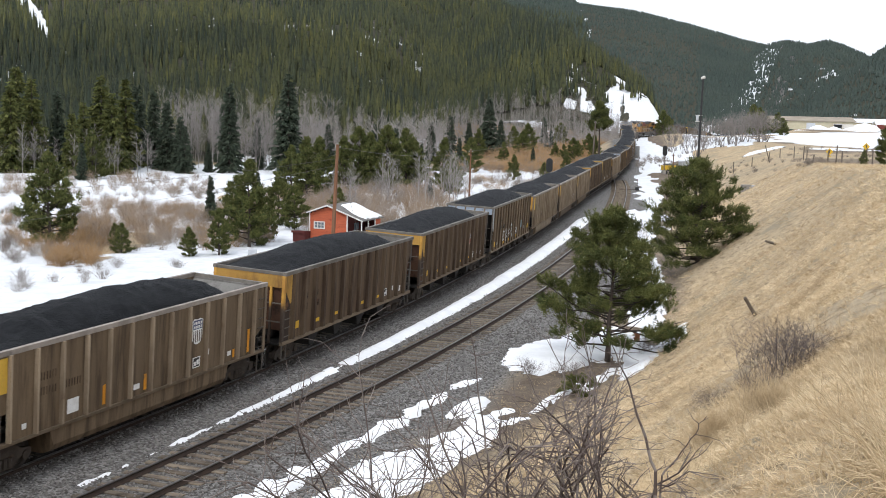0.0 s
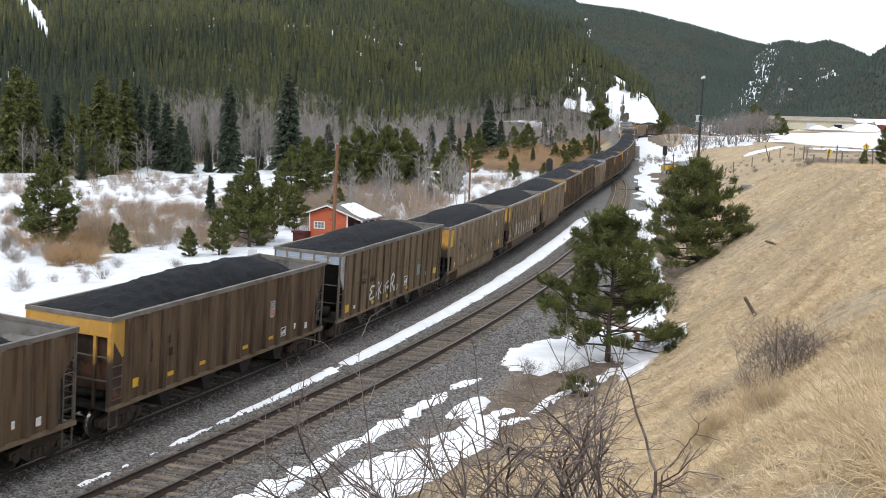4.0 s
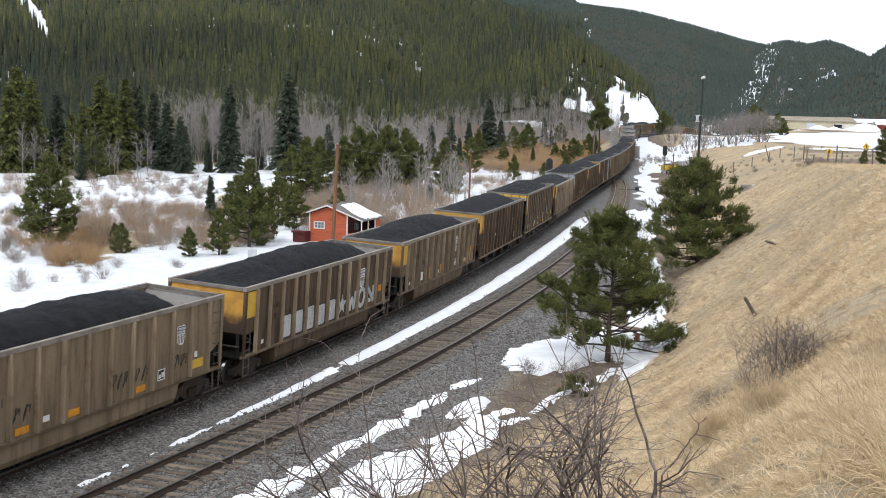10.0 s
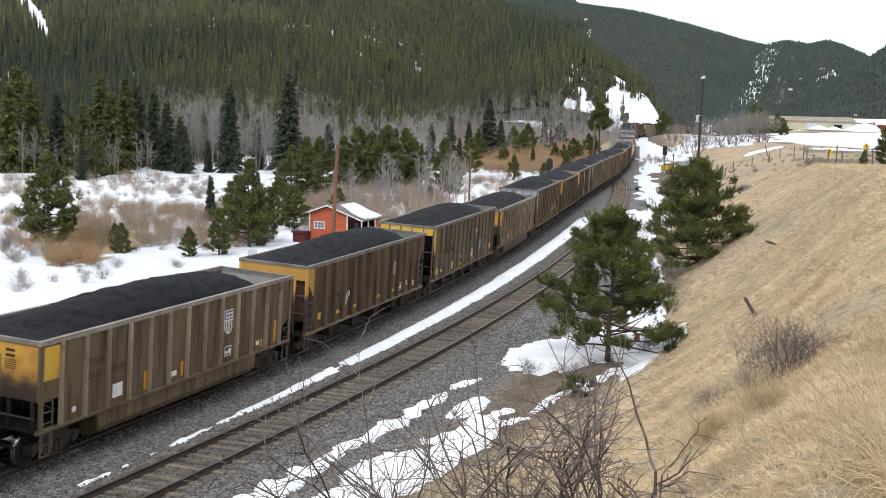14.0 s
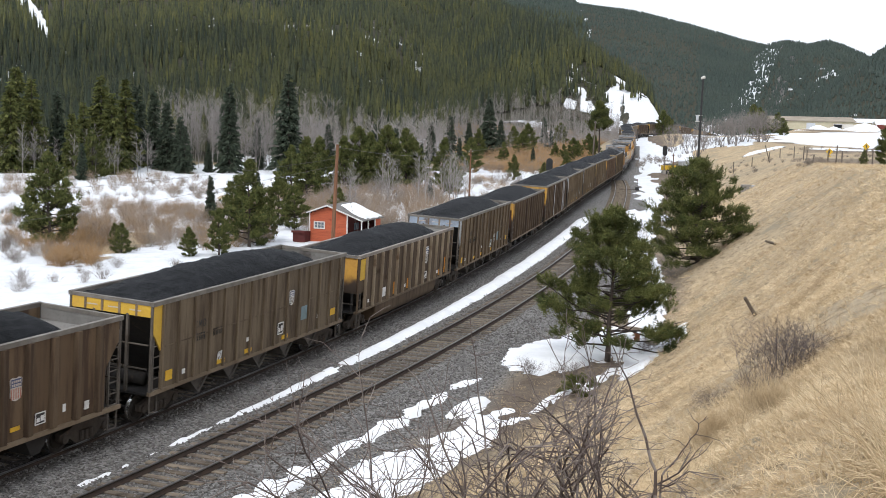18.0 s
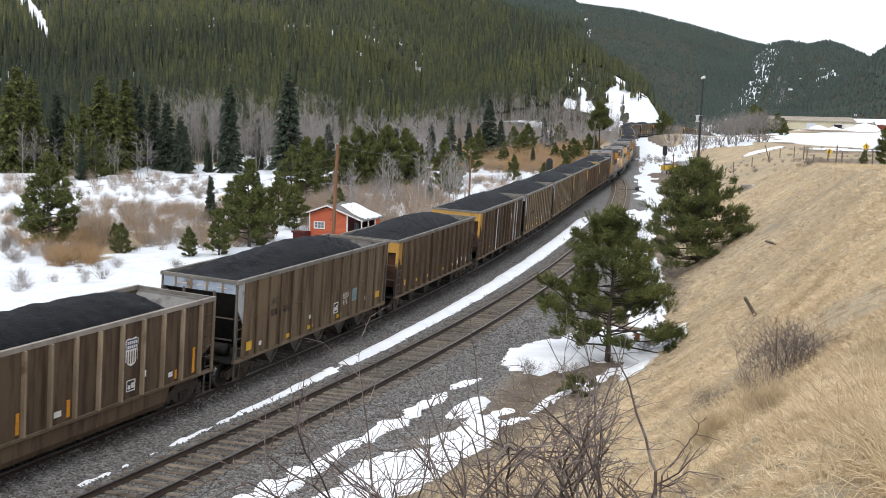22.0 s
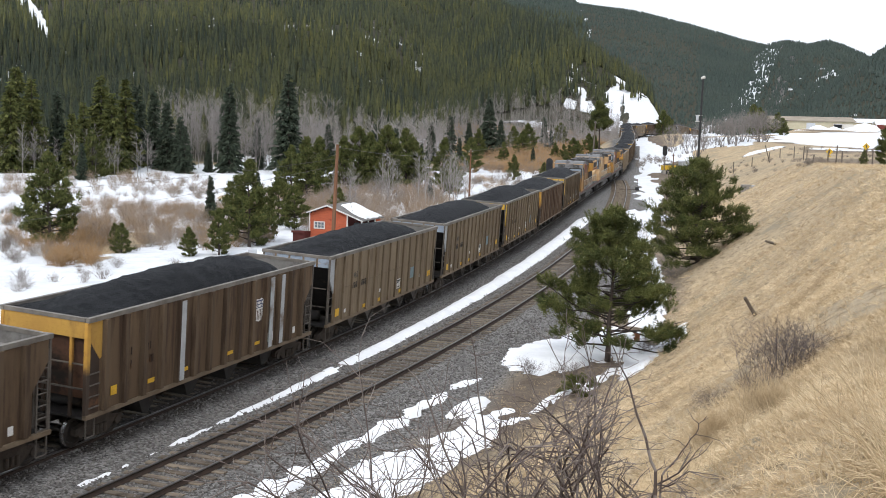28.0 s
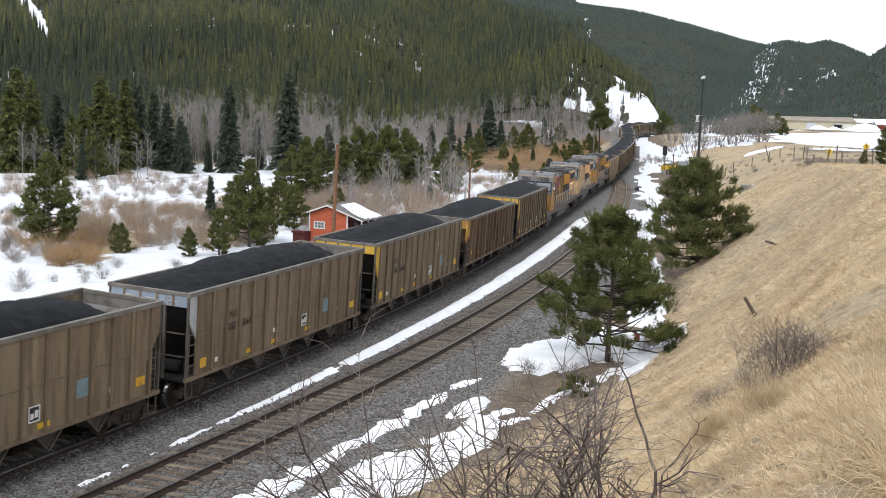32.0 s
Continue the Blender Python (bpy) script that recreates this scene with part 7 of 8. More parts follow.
M_REDP = surface("loco_red", (0.2, 0.04, 0.03), (0.13, 0.03, 0.024), 0.65, 0, 2, 25, 0.05, stain=(0.05, 0.025, 0.02), stain_at=(0.45, 0.7), stain_scale=1.5)
M_ROOFD = surface("loco_roof", (0.06, 0.057, 0.054), (0.034, 0.032, 0.031), 0.8, 0, 1.3, 20, 0.1, stain=(0.14, 0.13, 0.12), stain_at=(0.55, 0.75), stain_scale=1.1)
M_HOODB = surface("sooty_hood", (0.27, 0.15, 0.05), (0.17, 0.09, 0.04), 0.75, 0, 0.9, 18, 0.1, (1, 1, 0.3), (0.05, 0.03, 0.022), (0.44, 0.68), 1.3, (1, 1, 0.3))
M_GLASS, nt, bs = nodes_of("dark_glass")
bs.inputs["Base Color"].default_value = (0.14, 0.17, 0.2, 1)
bs.inputs["Roughness"].default_value = 0.06
bs.inputs["Specular IOR Level"].default_value = 0.8
M_RAILW = surface("handrail_white", (0.6, 0.57, 0.5), (0.45, 0.42, 0.37), 0.6, 0, 3, 20, 0.05)
M_FADED = surface("faded_yellow", (0.52, 0.36, 0.2), (0.42, 0.26, 0.13), 0.8, 0, 1.0, 18, 0.15, stain=(0.2, 0.11, 0.06), stain_at=(0.48, 0.72), stain_scale=1.2)


def locomotive(hood_style):
    """Six-axle freight locomotive; its cab end looks forward along the train."""
    paint = M_FADED if hood_style == 1 else M_LOCO
    hood_paint = (M_HOODB, M_FADED, M_HOODB)[hood_style]
    lo = thing("locomotive", "yellow and grey diesel helper locomotive with white handrails", "locomotive", "helper locomotives")
    H2 = 11.0
    part("frame_sill", Mesh().box(-H2, H2, -1.5, 1.5, 1.25, 1.62), M_UNDER, lo, "grey frame sill")
    part("frame_stripe", Mesh().box(-H2 + 0.05, H2 - 0.05, -1.512, 1.512, 1.5, 1.58), M_REDP, lo, "thin red stripe")
    nose = Mesh().prism([(-10.3, 1.62), (-10.3, 2.75), (-9.9, 2.98), (-8.7, 3.0), (-8.7, 1.62)], "y", -1.1, 1.1)
    part("nose", nose, paint, lo, "yellow short nose")
    cab = part("cab", Mesh().prism([(-9.0, 1.62), (-9.0, 3.3), (-8.75, 4.55), (-8.3, 4.8), (-6.2, 4.8), (-6.2, 1.62)], "y", -1.52, 1.52), paint, lo, "wide yellow cab")
    part("cab_front", Mesh().prism([(-9.03, 3.1), (-9.03, 3.3), (-8.78, 4.56), (-8.74, 4.56), (-8.99, 3.3), (-8.99, 3.1)], "y", -1.535, 1.535), M_GREYP, cab, "light grey cab front")
    part("cab_roof", Mesh().prism([(-8.8, 4.5), (-8.3, 4.86), (-6.15, 4.86), (-6.15, 4.62), (-8.3, 4.62)], "y", -1.56, 1.56), M_GREYP, cab, "grey cab roof")
    for y in (-1.43, 0.09):
        win = Mesh().prism([(-9.05, 3.4), (-8.915, 4.08), (-8.855, 4.08), (-8.99, 3.4)], "y", y, y + 1.34)
        part("windscreen", win, M_GLASS, cab, "pale sky-reflecting windscreen")
        fr = Mesh()
        for a, b in (((-9.05, y, 3.38), (-9.05, y + 1.34, 3.38)), ((-8.9, y, 4.1), (-8.9, y + 1.34, 4.1)), ((-9.05, y, 3.38), (-8.9, y, 4.1)), ((-9.05, y + 1.34, 3.38), (-8.9, y + 1.34, 4.1))):
            fr.beam(a, b, 0.09)
        part("window_frame", fr, M_SOOT, cab, "dark rubber window frame")
    for y in (-1.15, 0.45):
        nb = part("number_board", Mesh().prism([(-8.93, 4.24), (-8.86, 4.5), (-8.74, 4.5), (-8.8, 4.24)], "y", y, y + 0.7), M_BLACKP, cab, "black number board")
        for q in range(4):
            part("digit_bar", Mesh().prism([(-8.925, 4.3), (-8.89, 4.44), (-8.87, 4.44), (-8.905, 4.3)], "y", y + 0.12 + 0.14 * q, y + 0.16 + 0.14 * q), M_GREYP, nb)
    for y in (-1.53, 1.53):
        part("side_window", Mesh().box(-8.2, -7.35, y - 0.02, y + 0.02, 3.4, 4.1), M_GLASS, cab, "dark side window")
        part("side_window_frame", Mesh().box(-8.28, -7.27, y - 0.012, y + 0.012, 3.33, 4.17), M_SOOT, cab)
        part("cab_door", Mesh().box(-7.05, -6.4, y - 0.014, y + 0.014, 1.75, 3.95), hood_paint, cab, "sooty cab side door")
    part("hood", Mesh().prism([(-0.95, 1.62), (-0.95, 4.1), (-0.75, 4.35), (0.75, 4.35), (0.95, 4.1), (0.95, 1.62)], "x", -6.2, 9.9), hood_paint, lo, "long soot-stained engine hood")
    part("hood_roof", Mesh().prism([(-0.97, 4.0), (-0.97, 4.12), (-0.76, 4.38), (0.76, 4.38), (0.97, 4.12), (0.97, 4.0)], "x", -6.19, 9.92), M_ROOFD, lo, "dark sooty hood top")
    rad = part("radiator", Mesh().prism([(-1.52, 3.35), (-1.52, 4.3), (-1.3, 4.55), (1.3, 4.55), (1.52, 4.3), (1.52, 3.35), (0.95, 3.1), (-0.95, 3.1)], "x", 4.6, 9.4), paint, lo, "flared radiator housing")
    part("radiator_roof", Mesh().prism([(-1.54, 4.22), (-1.31, 4.58), (1.31, 4.58), (1.54, 4.22)], "x", 4.58, 9.42), M_ROOFD, rad, "dark radiator top")
    bl = part("blower_housing", Mesh().prism([(-1.35, 3.4), (-1.35, 4.35), (-1.1, 4.6), (1.1, 4.6), (1.35, 4.35), (1.35, 3.4)], "x", -6.1, -2.2), (M_REDP, M_FADED, M_REDP)[hood_style], lo, "raised blower housing")
    part("blower_roof", Mesh().prism([(-1.37, 4.3), (-1.11, 4.63), (1.11, 4.63), (1.37, 4.3)], "x", -6.12, -2.18), M_GREYP if hood_style == 0 else M_ROOFD, bl)
    for x in (5.6, 7.0, 8.4):
        fan = part("roof_fan", Mesh().tube((x, 0, 4.55), (x, 0, 4.72), 0.6, 0.6, 16), M_UNDER, lo)
        part("fan_hub", Mesh().tube((x, 0, 4.72), (x, 0, 4.76), 0.2, 0.16, 10), M_ROOFD, fan)
    for x in (-5.2, -3.2):
        part("roof_hatch", Mesh().box(x - 0.6, x + 0.6, -0.7, 0.7, 4.62, 4.7), M_UNDER, lo, "grey roof hatch")
    for y in (-1, 1):
        # Flat dark panels stand in for the shadow below the flared radiator.
        part("grille", Mesh().box(4.8, 9.2, min(y * 1.0, y * 1.04), max(y * 1.0, y * 1.04), 2.2, 3.2), M_ROOFD, lo, "dark panel for the shadow under the radiator")
        part("red_band", Mesh().box(4.6, 9.4, min(y * 1.515, y * 1.535), max(y * 1.515, y * 1.535), 3.38, 3.5), M_REDP, lo, "thin red band")
        part("radiator_screen", Mesh().box(5.0, 9.0, min(y * 1.515, y * 1.53), max(y * 1.515, y * 1.53), 3.65, 4.2), M_SOOT, lo, "dark radiator screen")
    part("exhaust_box", Mesh().box(0.4, 1.6, -0.4, 0.4, 4.3, 4.66), M_ROOFD, lo)
    part("horn", Mesh().tube((-7.6, 0.3, 4.86), (-7.1, 0.3, 4.98), 0.05, 0.1), M_ROOFD, lo)
    part("roof_aerial", Mesh().box(-8.0, -7.7, -0.5, -0.2, 4.85, 4.95), M_UNDER, lo)
    for k in range(9):
        x = -5.4 + k * 1.1
        for y in (-0.965, 0.965):
            part("hood_door", Mesh().box(x - 0.47, x + 0.47, y - 0.012, y + 0.012, 1.75, 3.35), hood_paint if k % 3 else paint, lo)
    part("fuel_tank", Mesh().prism([(-1.4, 1.2), (-1.4, 0.6), (-1.1, 0.4), (1.1, 0.4), (1.4, 0.6), (1.4, 1.2)], "x", -3.2, 3.2), M_UNDER, lo, "grey fuel tank")
    part("air_reservoir", Mesh().tube((-3.0, -1.42, 1.1), (3.0, -1.42, 1.1), 0.14, n=8), M_UNDER, lo)
    for x, r in ((-H2, 0), (H2, 180)):
        part("snow_plough", Mesh().prism([(-1.45, 0.3), (-1.45, 1.25), (1.45, 1.25), (1.45, 0.3)], "x", -H2 - 0.12, -H2), M_SOOT, lo, at=pose(0, 0, 0, 0, 0, r))
        part("coupler", COUPLER, None, lo, at=pose(0, 0, 0, 0, 0, r) @ pose(-3.25, 0, 0))
        for y in (-1.38, 1.38):
            m = Mesh()
            for k in range(4):
                m.box(-H2 + 0.1 + 0.02 * k, -H2 + 0.75, y - 0.12, y + 0.12, 0.42 + 0.28 * k, 0.46 + 0.28 * k)
            m.box(-H2 + 0.08, -H2 + 0.12, y - 0.14, y + 0.14, 0.4, 1.3)
            part("steps", m, M_UNDER, lo, at=pose(0, 0, 0, 0, 0, r))
    for y in (-1.44, 1.44):
        rail = Mesh()
        rail.tube((-6.0, y, 2.62), (10.7, y, 2.62), 0.022, n=5)
        part("handrail", rail, M_RAILW, lo, "white handrail")
        for k in range(12):
            x = -6.0 + k * 16.7 / 11
            part("stanchion", Mesh().tube((x, y, 1.6), (x, y, 2.64), 0.02, n=5), M_RAILW, lo)
    for x in (-7.1, 7.1):
        tr = part("truck", Mesh().box(-2.4, 2.4, -0.7, 0.7, 0.5, 0.85), M_TRUCK, lo, "grey-brown six-wheel bogie", at=pose(x, 0, 0))
        for y in (-1.02, 1.02):
            fr = Mesh().prism([(-2.6, 0.5), (-2.6, 0.78), (-0.6, 0.95), (0.6, 0.95), (2.6, 0.78), (2.6, 0.5), (1.2, 0.42), (-1.2, 0.42)], "y", y - 0.09, y + 0.09)
            for wx in (-2.05, 0, 2.05):
                fr.lathe([(-0.2, 0.02), (-0.2, 0.16), (0.2, 0.16), (0.2, 0.02)], y, 10, (wx, 0.53))
            part("side_frame", fr, M_UNDER, tr)
        for wx in (-2.05, 0, 2.05):
            part("wheelset", WHEELSET, None, tr, at=pose(wx, 0, 0.457))
    return lo


# ---------------------------------------------------------------- red cabin
M_REDWOOD = surface("red_boards", (0.44, 0.11, 0.052), (0.35, 0.085, 0.042), 0.85, 0, 1.2, 14, 0.3, (0.3, 0.3, 6), (0.2, 0.05, 0.03), (0.55, 0.8), 1.5)
M_DARKRED = surface("dark_red_boards", (0.1, 0.025, 0.022), (0.07, 0.02, 0.018), 0.9, 0, 2, 20, 0.2)
M_TRIM = surface("white_trim", (0.62, 0.6, 0.56), (0.5, 0.48, 0.45), 0.7, 0, 3, 20, 0.1)
M_SHINGLE = surface("grey_shingle", (0.17, 0.16, 0.15), (0.11, 0.1, 0.095), 0.95, 0, 3, 16, 0.4)
M_POLE = surface("pole_wood", (0.2, 0.1, 0.055), (0.12, 0.06, 0.036), 0.95, 0, 2, 16, 0.5, (3, 3, 0.3))
M_POLEG = surface("grey_wood", (0.16, 0.13, 0.105), (0.09, 0.072, 0.06), 0.95, 0, 2, 16, 0.5, (3, 3, 0.3))
M_WIRE = surface("wire", (0.16, 0.15, 0.14), (0.1, 0.095, 0.09), 0.6, 0.3, 3, 20, 0)
M_CONC = surface("concrete", (0.3, 0.28, 0.26), (0.2, 0.185, 0.17), 0.95, 0, 1.5, 14, 0.3)


def cabin():
    W, D, E, P, O = 3.8, 4.3, 2.68, 3.36, 3.4
    x, y = -10.6, 107.2
    z0 = min(ground_at(x, y), -2.2) - 0.05
    c = thing("cabin", "small red board cabin with a porch and a snowy roof", "house", "", pose(x, y, z0, 0, 0, -20))
    w = W / 2
    fall = (P - E) / w
    low = P - O * fall
    # gable wall of boards with a window opening
    k = 0
    wx0, wx1, wz0, wz1 = -1.42, -0.4, 1.25, 1.85
    zz = 0.0
    while zz < P - 0.08:
        h = 0.145
        half = w if zz + h <= E else w * max(P - zz - h, 0.02) / (P - E)
        spans = [(-half, half)]
        if zz + h > wz0 and zz < wz1:
            spans = [(-half, wx0), (wx1, half)]
        for a, b in spans:
            if b - a > 0.05:
                part("board", Mesh().box(a, b, -0.03 - 0.012 * (k % 2), 0.03, zz, zz + h - 0.012), M_REDWOOD, c)
        zz += h
        k += 1
    part("gable_backing", Mesh().prism([(-w, 0), (-w, E), (0, P - 0.05), (w, E), (w, 0)], "y", 0.06, 0.1), M_DARKRED, c)
    win = part("window", Mesh().box(wx0, wx1, 0.0, 0.03, wz0, wz1), M_GLASS, c, "small white-framed window")
    for a in (wx0, wx0 + (wx1 - wx0) / 3, wx1 - (wx1 - wx0) / 3, wx1):
        t = 0.05 if a in (wx0, wx1) else 0.025
        part("window_bar", Mesh().box(a - t, a + t, -0.07, 0.02, wz0, wz1), M_TRIM, win)
    for b, t in ((wz0, 0.05), ((wz0 + wz1) / 2, 0.02), (wz1, 0.05)):
        part("window_bar", Mesh().box(wx0 - 0.05, wx1 + 0.05, -0.075, 0.02, b - t, b + t), M_TRIM, win)
    for a in (-w, w):
        part("corner_board", Mesh().box(a - 0.05, a + 0.05, -0.06, 0.06, 0, E), M_TRIM, c)
    # porch under the long roof slope
    # Dark red puts the porch's shade into the colour of its walls.
    part("side_wall", Mesh().box(w - 0.08, w, 0.1, D, 0, E), M_DARKRED, c, "red porch wall with the shade in its colour")
    part("porch_window", Mesh().box(w + 0.004, w + 0.02, D * 0.35, D * 0.6, 1.1, 1.75), M_GLASS, c)
    part("porch_parapet", Mesh().box(w + 0.06, O - 0.12, -0.02, 0.05, 0, 0.95), M_REDWOOD, c, "low red porch parapet")
    part("porch_parapet", Mesh().box(O - 0.12, O - 0.05, 0.06, D * 0.72, 0, 0.85), M_REDWOOD, c, "low red porch parapet")
    part("porch_wall", Mesh().box(O - 0.12, O - 0.04, D * 0.72, D, 0, low), M_REDWOOD, c)
    part("porch_wall", Mesh().box(w + 0.02, O - 0.12, D - 0.1, D - 0.02, 0, low), M_DARKRED, c)
    for yy in (0.02, D * 0.36, D * 0.72):
        part("porch_post", Mesh().box(O - 0.13, O - 0.03, yy - 0.05, yy + 0.05, 0.85 if yy > 1 else 0, low + 0.02), M_TRIM, c, "white porch post")
    part("porch_beam", Mesh().box(O - 0.12, O - 0.04, -0.02, D, low - 0.1, low), M_TRIM, c)
    part("side_wall", Mesh().box(-w - 0.03, -w + 0.05, 0.1, D, 0, E), M_REDWOOD, c)
    part("back_wall", Mesh().prism([(-w, 0), (-w, E), (0, P), (w, E), (w, 0)], "y", D - 0.08, D), M_REDWOOD, c)
    for o in (-w - 0.22, O + 0.2):
        ze = P - abs(o) * fall
        roof = part("roof", Mesh().prism([(0, P + 0.02), (o, ze + 0.02), (o, ze + 0.12), (0, P + 0.12)], "y", -0.35, D + 0.3), M_SHINGLE, c, "grey shingle roof")
        part("fascia", Mesh().prism([(0, P), (o, ze), (o, ze + 0.125), (0, P + 0.125)], "y", -0.4, -0.35), M_TRIM, roof)
    # thick snow lying on the long roof slope, rounded at its rim
    nx, ny = 18, 22
    v = []
    for i in range(nx):
        for j in range(ny):
            a, b = i / (nx - 1), j / (ny - 1)
            px = 0.35 + a * (O - 0.3)
            py = 0.55 + 1.1 * (1 - a) ** 2 + b * (D - 0.35 - 1.1 * (1 - a) ** 2) + 0.16 * math.sin(a * 7)
            edge = min(a * 5, (1 - a) * 5, b * 5, (1 - b) * 5, 1) ** 0.5
            v.append((px + 0.2 * (random.random() - 0.5) * (1 - edge), py, P + 0.12 - px * fall - 0.04 + 0.3 * edge))
    f = [(i * ny + j, (i + 1) * ny + j, (i + 1) * ny + j + 1, i * ny + j + 1) for i in range(nx - 1) for j in range(ny - 1)]
    part("roof_snow", np_mesh("roof_snow", v, f, M_SNOW, True), None, c, "thick white snow on the roof")
    sh = thing("shed", "low dark red shed beside the cabin", "shed", "", pose(x - 2.4, y + 0.2, z0, 0, 0, -20))
    part("shed_wall", Mesh().box(-0.7, 0.5, -0.6, 0.6, 0, 0.85), M_DARKRED, sh)
    part("shed_roof", Mesh().prism([(-0.75, 0.85), (0.75, 0.85), (0.75, 0.93), (-0.75, 1.05)], "x", -0.8, 0.55), M_DARKRED, sh)


cabin()


# ---------------------------------------------------------------- poles, wires, signals
def utility_pole(label, base, top, r=0.14, arm=False, material=None):
    b, t = Vector(base), Vector(top)
    p = thing("utility_pole", label, "pole", "utility poles", Matrix.Translation(b))
    t = t - b
    part("shaft", Mesh().tube((0, 0, -0.4), t, r * 1.25, r * 0.8, 10), material or M_POLE, p)
    part("pole_cap", Mesh().tube(t - Vector((0, 0, 0.02)), t + Vector((0, 0, 0.1)), r * 0.9, r * 0.3, 8), M_CONC, p)
    if arm:
        for dz in (0.0, 0.9):
            part("crossarm", Mesh().box(t.x - 0.75, t.x + 0.75, -0.06, 0.06, t.z - 0.5 - dz, t.z - 0.38 - dz), M_POLEG, p)
    for k in (-1, 1):
        part("insulator", Mesh().tube((t.x + 0.12 * k, 0, t.z - 0.3), (t.x + 0.25 * k, 0, t.z - 0.2), 0.05, 0.07, 8), M_CONC, p)
    return p


def stand(x, y):
    return (x, y, ground_at(x, y))


utility_pole("tall brown wooden pole beside the red cabin", stand(-9.75, 102.2), (-9.35, 102.0, 6.85), 0.16)
utility_pole("short dark post beside the line on the bench", stand(37.8, 194), (37.8, 194, 3.5), 0.09)
utility_pole("thin wooden pole in the willows beyond the line", stand(3.2, 150), (3.3, 150, 5.0), 0.11)
utility_pole("weathered wooden pole with cross arms beyond the line", stand(29.6, 235), (29.9, 235, 8.2), 0.16, False, M_POLEG)


def wire(label, a, b, sag, r=0.012):
    a, b = Vector(a), Vector(b)
    m = Mesh()
    pts = []
    for k in range(17):
        u = k / 16
        p = a.lerp(b, u)
        p.z -= sag * 4 * u * (1 - u)
        pts.append(p - a)
    k = len(pts)
    for p in pts:
        m.v.extend((p.x + dx, p.y, p.z + dz) for dx, dz in ((r, 0), (0, r), (-r, 0), (0, -r)))
    m.f = [(4 * a + c, 4 * a + (c + 1) % 4, 4 * a + 4 + (c + 1) % 4, 4 * a + 4 + c) for a in range(k - 1) for c in range(4)]
    ob = new("overhead_wire", mesh_data("overhead_wire", m, M_WIRE))
    ob.matrix_basis = Matrix.Translation(a)
    tagged(ob, label, "wire", "overhead wires")


wire("thin overhead wire strung across the valley", (-9.4, 102, 5.6), (-46, 92, 2.1), 0.6)
wire("thin overhead wire strung across the valley", (-9.45, 102, 5.0), (-44, 90, -0.9), 0.5)
wire("thin overhead wire strung across the valley", (-9.3, 102, 6.6), (3.3, 150, 4.8), 0.7)
wire("thin overhead wire strung across the valley", (3.3, 150, 4.8), (29.9, 235, 7.8), 0.8)
wire("slanting guy wire of the wooden pole", (-9.4, 102, 6.2), (-7.2, 103, -2.2), 0.0)

M_SIGNAL = surface("signal_black", (0.018, 0.018, 0.019), (0.03, 0.03, 0.03), 0.5, 0, 3, 20, 0.05)
M_LENS = surface("signal_lens", (0.05, 0.012, 0.01), (0.03, 0.01, 0.01), 0.15, 0, 3, 20, 0)


def signal(label, x, y, head_z, face):
    z0 = ground_at(x, y)
    s = thing("railway_signal", label, "signal", "railway signals", pose(x, y, z0, 0, 0, face))
    h = head_z - z0
    part("mast", Mesh().tube((0, 0, -0.2), (0, 0, h), 0.07, n=8), M_POLEG, s, "grey steel mast")
    oval = [(0.42 * math.cos(t), h - 0.85 + (0.48 if math.sin(t) > 0 else -0.48) + 0.42 * math.sin(t)) for t in [2 * math.pi * k / 24 for k in range(24)]]
    head = part("target", Mesh().prism(oval, "y", -0.14, -0.1), M_SIGNAL, s, "black oval backing plate")
    part("lamp_case", Mesh().box(-0.17, 0.17, -0.1, 0.2, h - 1.5, h - 0.2), M_SIGNAL, s)
    for k in range(3):
        zc = h - 0.42 - 0.43 * k
        part("hood", Mesh().lathe([(-0.3, 0.13), (-0.3, 0.115), (0.0, 0.11), (0.0, 0.14)], -0.14, 12, (0, zc)), M_SIGNAL, head)
        part("lens", Mesh().lathe([(-0.02, 0.105), (0.0, 0.105)], -0.142, 12, (0, zc)), M_LENS, head)
    m = Mesh()
    for q in (-0.18, 0.18):
        m.box(q - 0.02, q + 0.02, 0.25, 0.29, 0, h - 0.4)
    for k in range(8):
        m.box(-0.18, 0.18, 0.26, 0.28, 0.3 + k * 0.36, 0.33 + k * 0.36)
    part("ladder", m, M_POLEG, s)
    part("base_case", Mesh().box(-0.3, 0.3, -0.25, 0.25, 0, 0.7), M_CONC, s)


signal("three-lens black railway signal beyond the train", 13.4, 150, 4.05, -5)
signal("black railway signal beside the snowy path", 38.7, 206.5, 4.4, -10)

M_EQY = surface("equipment_yellow", (0.62, 0.4, 0.03), (0.5, 0.31, 0.03), 0.6, 0, 2, 20, 0.1, stain=(0.2, 0.12, 0.05), stain_scale=2)
M_GALV = surface("galvanised", (0.5, 0.52, 0.54), (0.42, 0.43, 0.45), 0.5, 0.3, 2, 20, 0.1)


